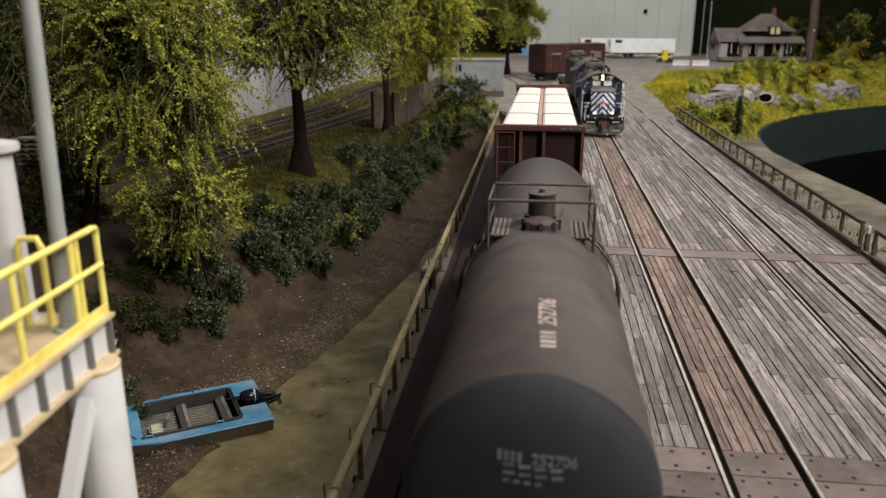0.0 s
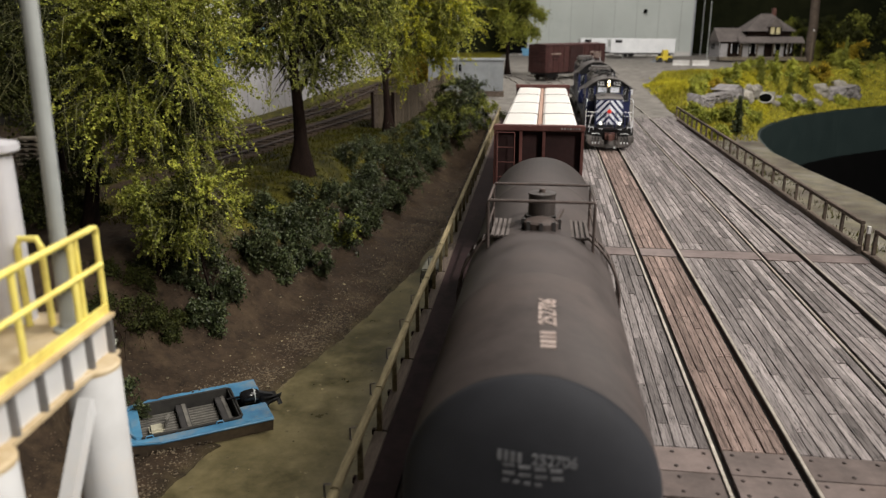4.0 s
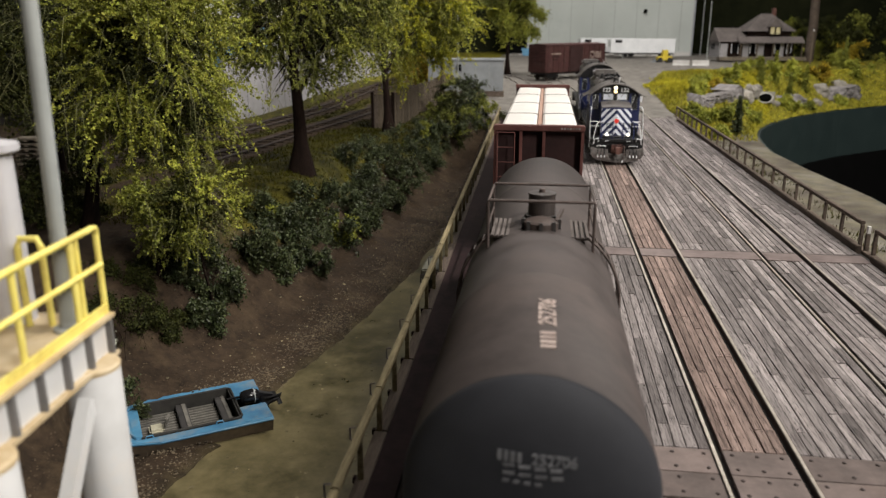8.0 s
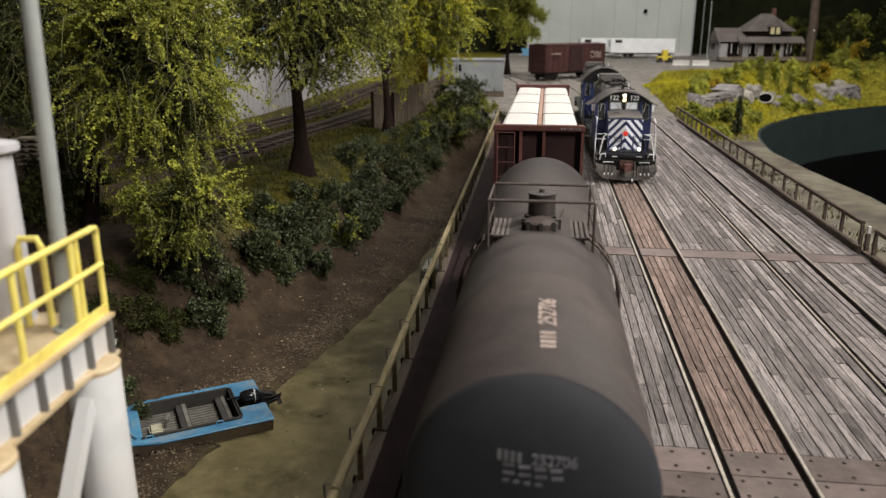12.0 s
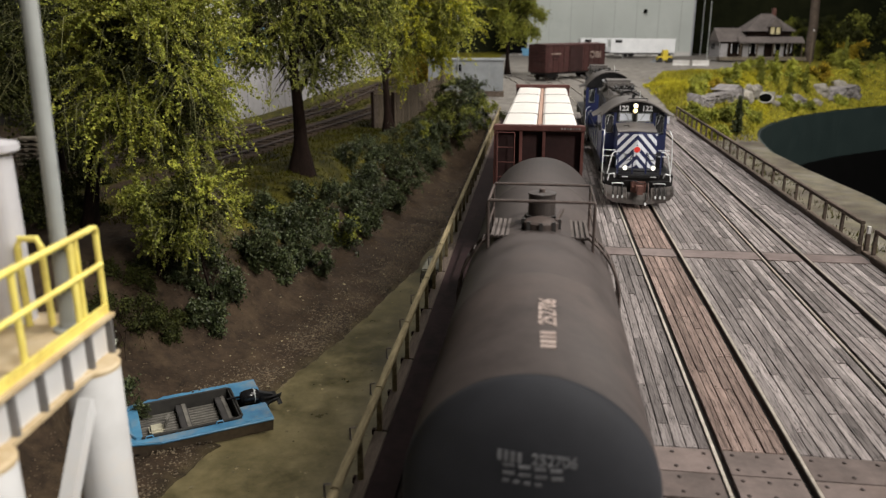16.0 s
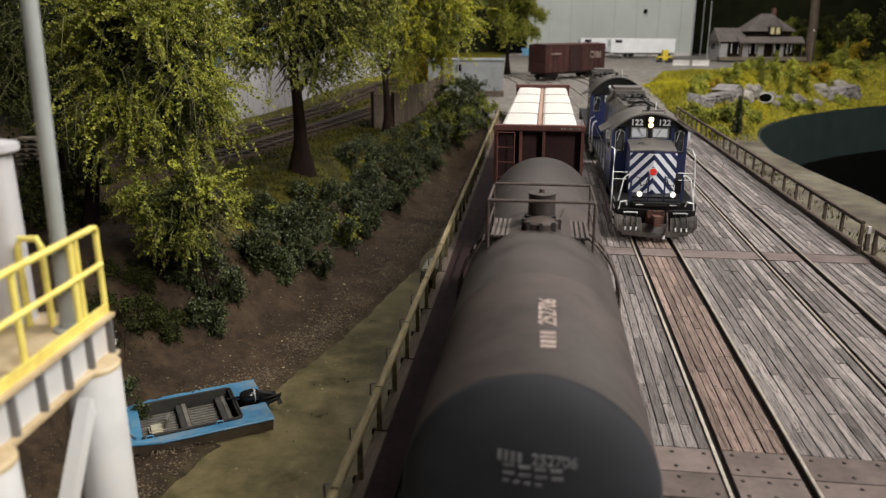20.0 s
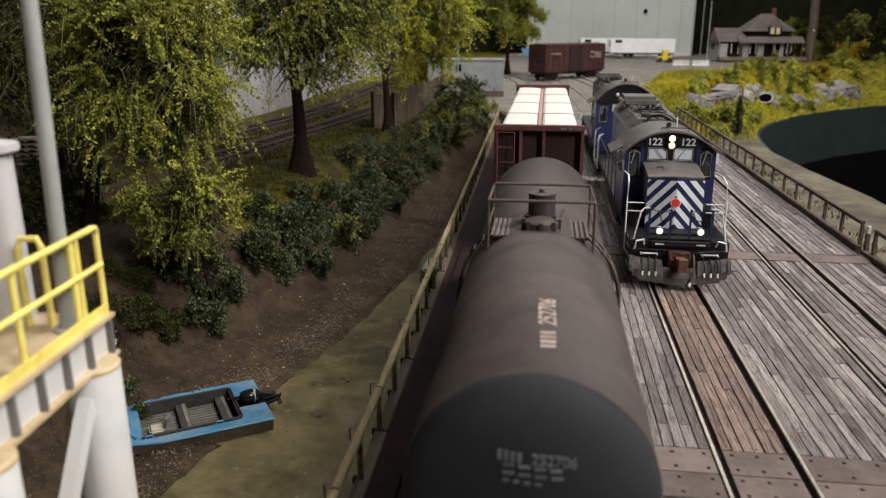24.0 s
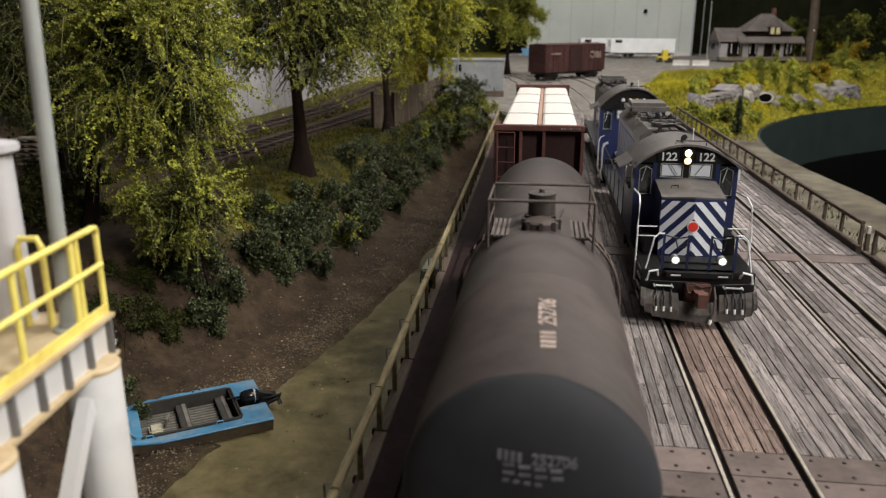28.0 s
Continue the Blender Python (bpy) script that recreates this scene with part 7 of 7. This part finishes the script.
def make_fence():
    base = thing("board_fence", "weathered grey-brown vertical board fence", "fence")
    a, b = Vector((-17.2, 65, 0)), Vector((-15.6, 84, 0))
    n = 60
    rng = random.Random(3)
    for k in range(n):
        p = a.lerp(b, k / (n - 1))
        z = float(ground_z(p.x, p.y))
        part("board", box(p.x - 0.03, p.x + 0.03, p.y, p.y + 0.29, z - 0.1, z + 2.9 + rng.uniform(-0.08, 0.05)), m_fence_brown, base)
    for h in (0.5, 2.2):
        part("fence_rail", beam(a + Vector((-0.1, 0, h - 0.2)), b + Vector((-0.1, 0, h + 0.1)), 0.06, 0.12), m_fence_brown, base)
    for k in range(8):
        z = float(ground_z(-18.9 + 0.2 * k, 65.0))
        part("end_board", box(-18.9 + 0.22 * k, -18.7 + 0.22 * k, 64.9, 64.96, z - 0.1, z + 2.9), m_timber_dark if k < 2 else m_fence_brown, base)
    for xx in (-18.95, -17.15):
        part("gate_post", box(xx - 0.12, xx + 0.12, 64.7, 64.94, -1.2, 2.5), m_bark, base)


make_fence()

wall = thing("concrete_wall", "long pale concrete retaining wall behind the tracks", "wall")
for k in range(12):
    y0 = 66.5 + 4.0 * k
    x0 = -34.2 + (y0 - 58) * 0.115
    bm = box(0, 0.4, 0, 3.94, -1, 5.4, 0.03)
    bmesh.ops.rotate(bm, matrix=Matrix.Rotation(-math.atan(0.115), 3, "Z"), verts=bm.verts)
    bmesh.ops.translate(bm, vec=(x0, y0, 0), verts=bm.verts)
    part("wall_panel", bm, m_wall_dim, wall)
tarp = thing("blue_container", "bright blue container behind the concrete wall", "container", (-38.3, 76, -0.3), turn=-6)
part("body", box(0, 2.6, 0, 8, 4.2, 8.2, 0.05), m_blue_tarp, tarp)
part("lower_stack", box(0, 2.6, 0, 8, 0, 4.1, 0.05), m_timber_dark, tarp)
part("lid", box(-0.1, 2.7, -0.1, 8.1, 8.2, 8.4), m_pale, tarp)
tall = thing("cream_building", "tall cream industrial building glimpsed through leaves", "building", (-56, 86, -0.5), turn=-6)
part("wall", box(0, 9, 0, 30, 0, 30), m_concrete, tall)
for k in range(6):
    part("rib", box(9, 9.2, 1 + 5 * k, 1.4 + 5 * k, 0, 30), m_pale, tall)

# old tracks on the left bank
for nm, x0, y0, sl in (("siding_track", -25.7, 46.5, 0.125), ("siding_track", -29.7, 58, 0.135)):
    base = thing(nm, "rusty disused track in the grass", "track", group="left bank tracks")
    ya, yb = 45.0, 110.0
    strip_v, strip_f = [], []
    for i, y in enumerate(np.arange(ya, yb, 1.0)):
        xc, wob = x0 + (y - y0) * sl, 0.25 * math.sin(y * 1.7 + x0)
        for dx, dz in ((-2.3 - wob, -0.25), (-1.8, 0.05), (1.8, 0.05), (2.3 + wob, -0.25)):
            strip_v.append((xc + dx, y, float(ground_z(xc, y)) + dz))
        if i:
            strip_f += [(4 * i - 4 + q, 4 * i - 3 + q, 4 * i + 1 + q, 4 * i + q) for q in range(3)]
    raw("ballast_bed", strip_v, strip_f, m_mud, base, "brown dirt ballast")
    for s in (-0.755, 0.755):
        pts = [(x0 + (y - y0) * sl + s, y, float(ground_z(x0 + (y - y0) * sl, y)) + 0.15) for y in np.arange(ya, yb, 4.0)]
        bm = tube(pts, 0.09, 4)
        part("rail", bm, m_rail_side, base)
    for k in range(50):
        y = ya + 0.3 + 1.3 * k
        x = x0 + (y - y0) * sl
        part("sleeper", box(x - 1.25, x + 1.25, y, y + 0.28, float(ground_z(x, y)) - 0.2, float(ground_z(x, y)) + 0.09), m_bark, base)

# yellow loader, barriers, poles
ld = thing("wheel_loader", "small yellow wheel loader in the yard", "loader", (16.4, 150, 1.35), turn=10)
part("chassis", box(0, 3.4, 0, 1.7, 0.6, 1.5, 0.1), m_loader, ld)
part("cab", box(1.2, 2.4, 0.2, 1.5, 1.5, 2.9, 0.08), m_loader, ld)
part("bucket", prism([(-1.3, 0.2), (-0.5, 0.1), (-0.4, 1.0), (-0.6, 0.4), (-1.2, 0.35)], "y", -0.2, 1.9), m_shed, ld)
for xx in (0.5, 2.8):
    for yy in (-0.1, 1.8):
        part("wheel", lathe([(0.2, -0.18), (0.62, -0.18), (0.62, 0.18), (0.2, 0.18)], (xx, yy, 0.62), "y", 18), m_tyre, ld)
ld.scale = (0.82, 0.82, 0.82)
bar = thing("concrete_barrier", "pale concrete road barrier", "barrier", (17.6, 140, 1.4), group="road barriers")
part("block", prism([(-0.3, 0), (0.3, 0), (0.12, 0.35), (0.1, 0.95), (-0.1, 0.95), (-0.12, 0.35)], "x", 0, 2.8), m_concrete, bar)
copy_thing(bar, pose(20.9 * S, 140 * S, 1.4 * S))
for px_, py_, ph, r in ((25.6, 152, 11, 0.1), (43.5, 150, 6, 0.16), (-15.16, 82.0, 9, 0.24), (-13.8, 84.6, 9, 0.08)):
    ob = thing("utility_pole", "slim weathered timber utility pole", "utility pole", (px_, py_, float(ground_z(px_, py_)) - 0.2), group="utility poles")
    part("mast", tube([(0, 0, 0), (0, 0, ph)], r, 10, taper=r * 0.7), m_pole if r < 0.15 else m_fence_brown, ob)
    part("cap", lathe([(r, 0), (r * 0.9, 0.15), (0.04, 0.22)], (0, 0, ph), seg=10), m_pale, ob)
snag = thing("bare_trunk", "thick dark bare trunk before the backdrop", "tree", (45.6, 158, float(ground_z(45.6, 158)) - 0.2))
part("trunk", tube([(0, 0, 0), (0.2, 0, 7), (-0.1, 0, 14), (0.1, 0, 22)], 0.9, 12, taper=0.7), m_timber_dark, snag)
# Backdrop trees look dim through darkened leaf colour, not real shade.
for i, (bx, by, br, bh) in enumerate(((51, 163, 3.6, 4.2), (57, 168, 4.2, 5.6), (63, 162, 4.0, 4.6), (69, 168, 4.8, 6.0), (75, 164, 4.0, 4.4), (48, 172, 3.2, 4.6))):
    make_tree("backdrop_tree", "olive tree before the backdrop, leaves darkened for shade", (bx, by, float(ground_z(bx, by)) - 0.2), 4, (br, br, bh), (0, 0, bh * 0.9), 190, 34, 0.3, (m_leaf_shade, m_leaf_shade, m_leaf), 210 + i, 0, shape=0.6, spread=0.25, clump=0.22, cat="tree", twig_r=0.03)
cul = thing("culvert", "round concrete culvert mouth in the slope", "culvert", (21.5, 95.2, -0.2))
part("headwall", box(-1.2, 1.2, -0.1, 0.5, -1.0, 1.1, 0.12), m_rock, cul)
part("pipe", lathe([(0.72, -0.4), (0.92, -0.4), (0.92, 0.3), (0.72, 0.3)], (0, 0, 0.1), "y", 24), m_concrete, cul)
cul.scale = (1, 1, 0.65)
# Black disc over the solid pipe end, painted shade for its inside.
part("bore", lathe([(0.74, -0.425), (0.7, -0.42)], (0, 0, 0.1), "y", 24), m_void, cul)

far = thing("low_building", "dark low building with a white roof edge under the trees", "building", (-56, 62, -1), turn=-6)
part("wall", box(0, 12, 0, 16, 0, 4.2), m_bed, far)
part("roof", box(-0.6, 12.6, -0.8, 16.6, 4.4, 4.8), m_black, far)
part("roof_edge", box(-0.6, 12.7, -0.95, -0.8, 4.2, 4.8), m_pale, far)
pal = thing("pallet_stack", "stack of raw timber pallets by the low building", "pallets", (-36.4, 42.5, -0.7), turn=12)
for k in range(7):
    part("deck_board", box(0, 1.4, 0, 1.2, 0.1 + 0.3 * k, 0.2 + 0.3 * k), m_fence, pal)
    for xx in (0.0, 0.6, 1.2):
        part("bearer", box(xx, xx + 0.2, 0.0, 1.2, 0.2 + 0.3 * k - 0.2, 0.1 + 0.3 * k), m_fence, pal)

bin_ = thing("blue_skip", "small bright blue skip by the warehouse wall", "skip", (-9.9, 181, 1.4))
part("tub", prism([(0.2, 0.1), (2.4, 0.1), (2.8, 1.6), (-0.2, 1.6)], "y", 0, 1.6), m_blue_tarp, bin_)
part("rim", box(-0.25, 2.85, -0.05, 1.65, 1.6, 1.72), m_blue_tarp, bin_)
# dark wooded backdrop beyond the layout
bd = tagged(part("backdrop", box(-120, 120, 205, 207, -10, 80), m_dial), "dark wooded painted backdrop", "backdrop", kind="structure")

# ---- deck planks ----
lay_deck("deck_1", 13.6, 26.7, 30, "weathered grey plank bridge deck with reddish planks between rails", 21)
lay_deck("deck_2", 27.76, 72.5, 56, "weathered grey plank bridge deck towards the yard", 22)
lay_deck("deck_3", 6.0, 11.88, 30, "weathered plank deck beyond the cover plates", 23)


# ---- motion ----
def motions():
    front = [(0, 57.2), (1, 55.55), (2, 54.0), (3, 52.42), (3.5, 51.6), (5.5, 48.75), (7, 46.72), (8, 45.36), (9, 43.95), (10, 42.52), (11, 41.12), (12, 39.73), (12.5, 39.03),
             (14.5, 36.26), (16, 34.14), (17, 32.7), (18, 31.25), (19, 29.86), (20, 28.47), (21, 27.13), (21.5, 26.44), (23.5, 23.67), (24, 22.96), (24.5, 22.3), (25, 21.69),
             (25.5, 21.18), (26, 20.74), (26.5, 20.37), (27, 20.09), (27.5, 19.92), (28, 19.86)]
    walk(loco, [(t, pose(LOCO_X * S, y * S, 0.05 * S)) for t, y in front])
    times = [28.0 * k / 80 for k in range(81)]
    ahead = [float(np.interp(t, [r[0] for r in front], [r[1] for r in front])) for t in times]
    for unit in (loco, loco_rear):
        for w in [o for o in unit.children if o.name.startswith("wheel")]:
            p = w.location.copy()
            walk(w, [(t, pose(p.x, p.y, p.z, math.degrees((57.2 - y) / 0.42), 0, 0)) for t, y in zip(times, ahead)])
    def on_track(y):
        """Stands a unit on the track by its two trucks."""
        a, b = ((LOCO_X + bend(y + d), y + d, rail_rise(y + d) + 0.05) for d in (4.0, 13.9))
        yaw, pitch = math.atan2(a[0] - b[0], b[1] - a[1]), math.atan2(b[2] - a[2], 9.9)
        return pose((a[0] + 4.0 * math.sin(yaw)) * S, y * S, (a[2] - 4.0 * math.tan(pitch)) * S, math.degrees(pitch), 0, math.degrees(yaw))
    walk(loco_rear, [(t, on_track(y + 18.25)) for t, y in front])


motions()
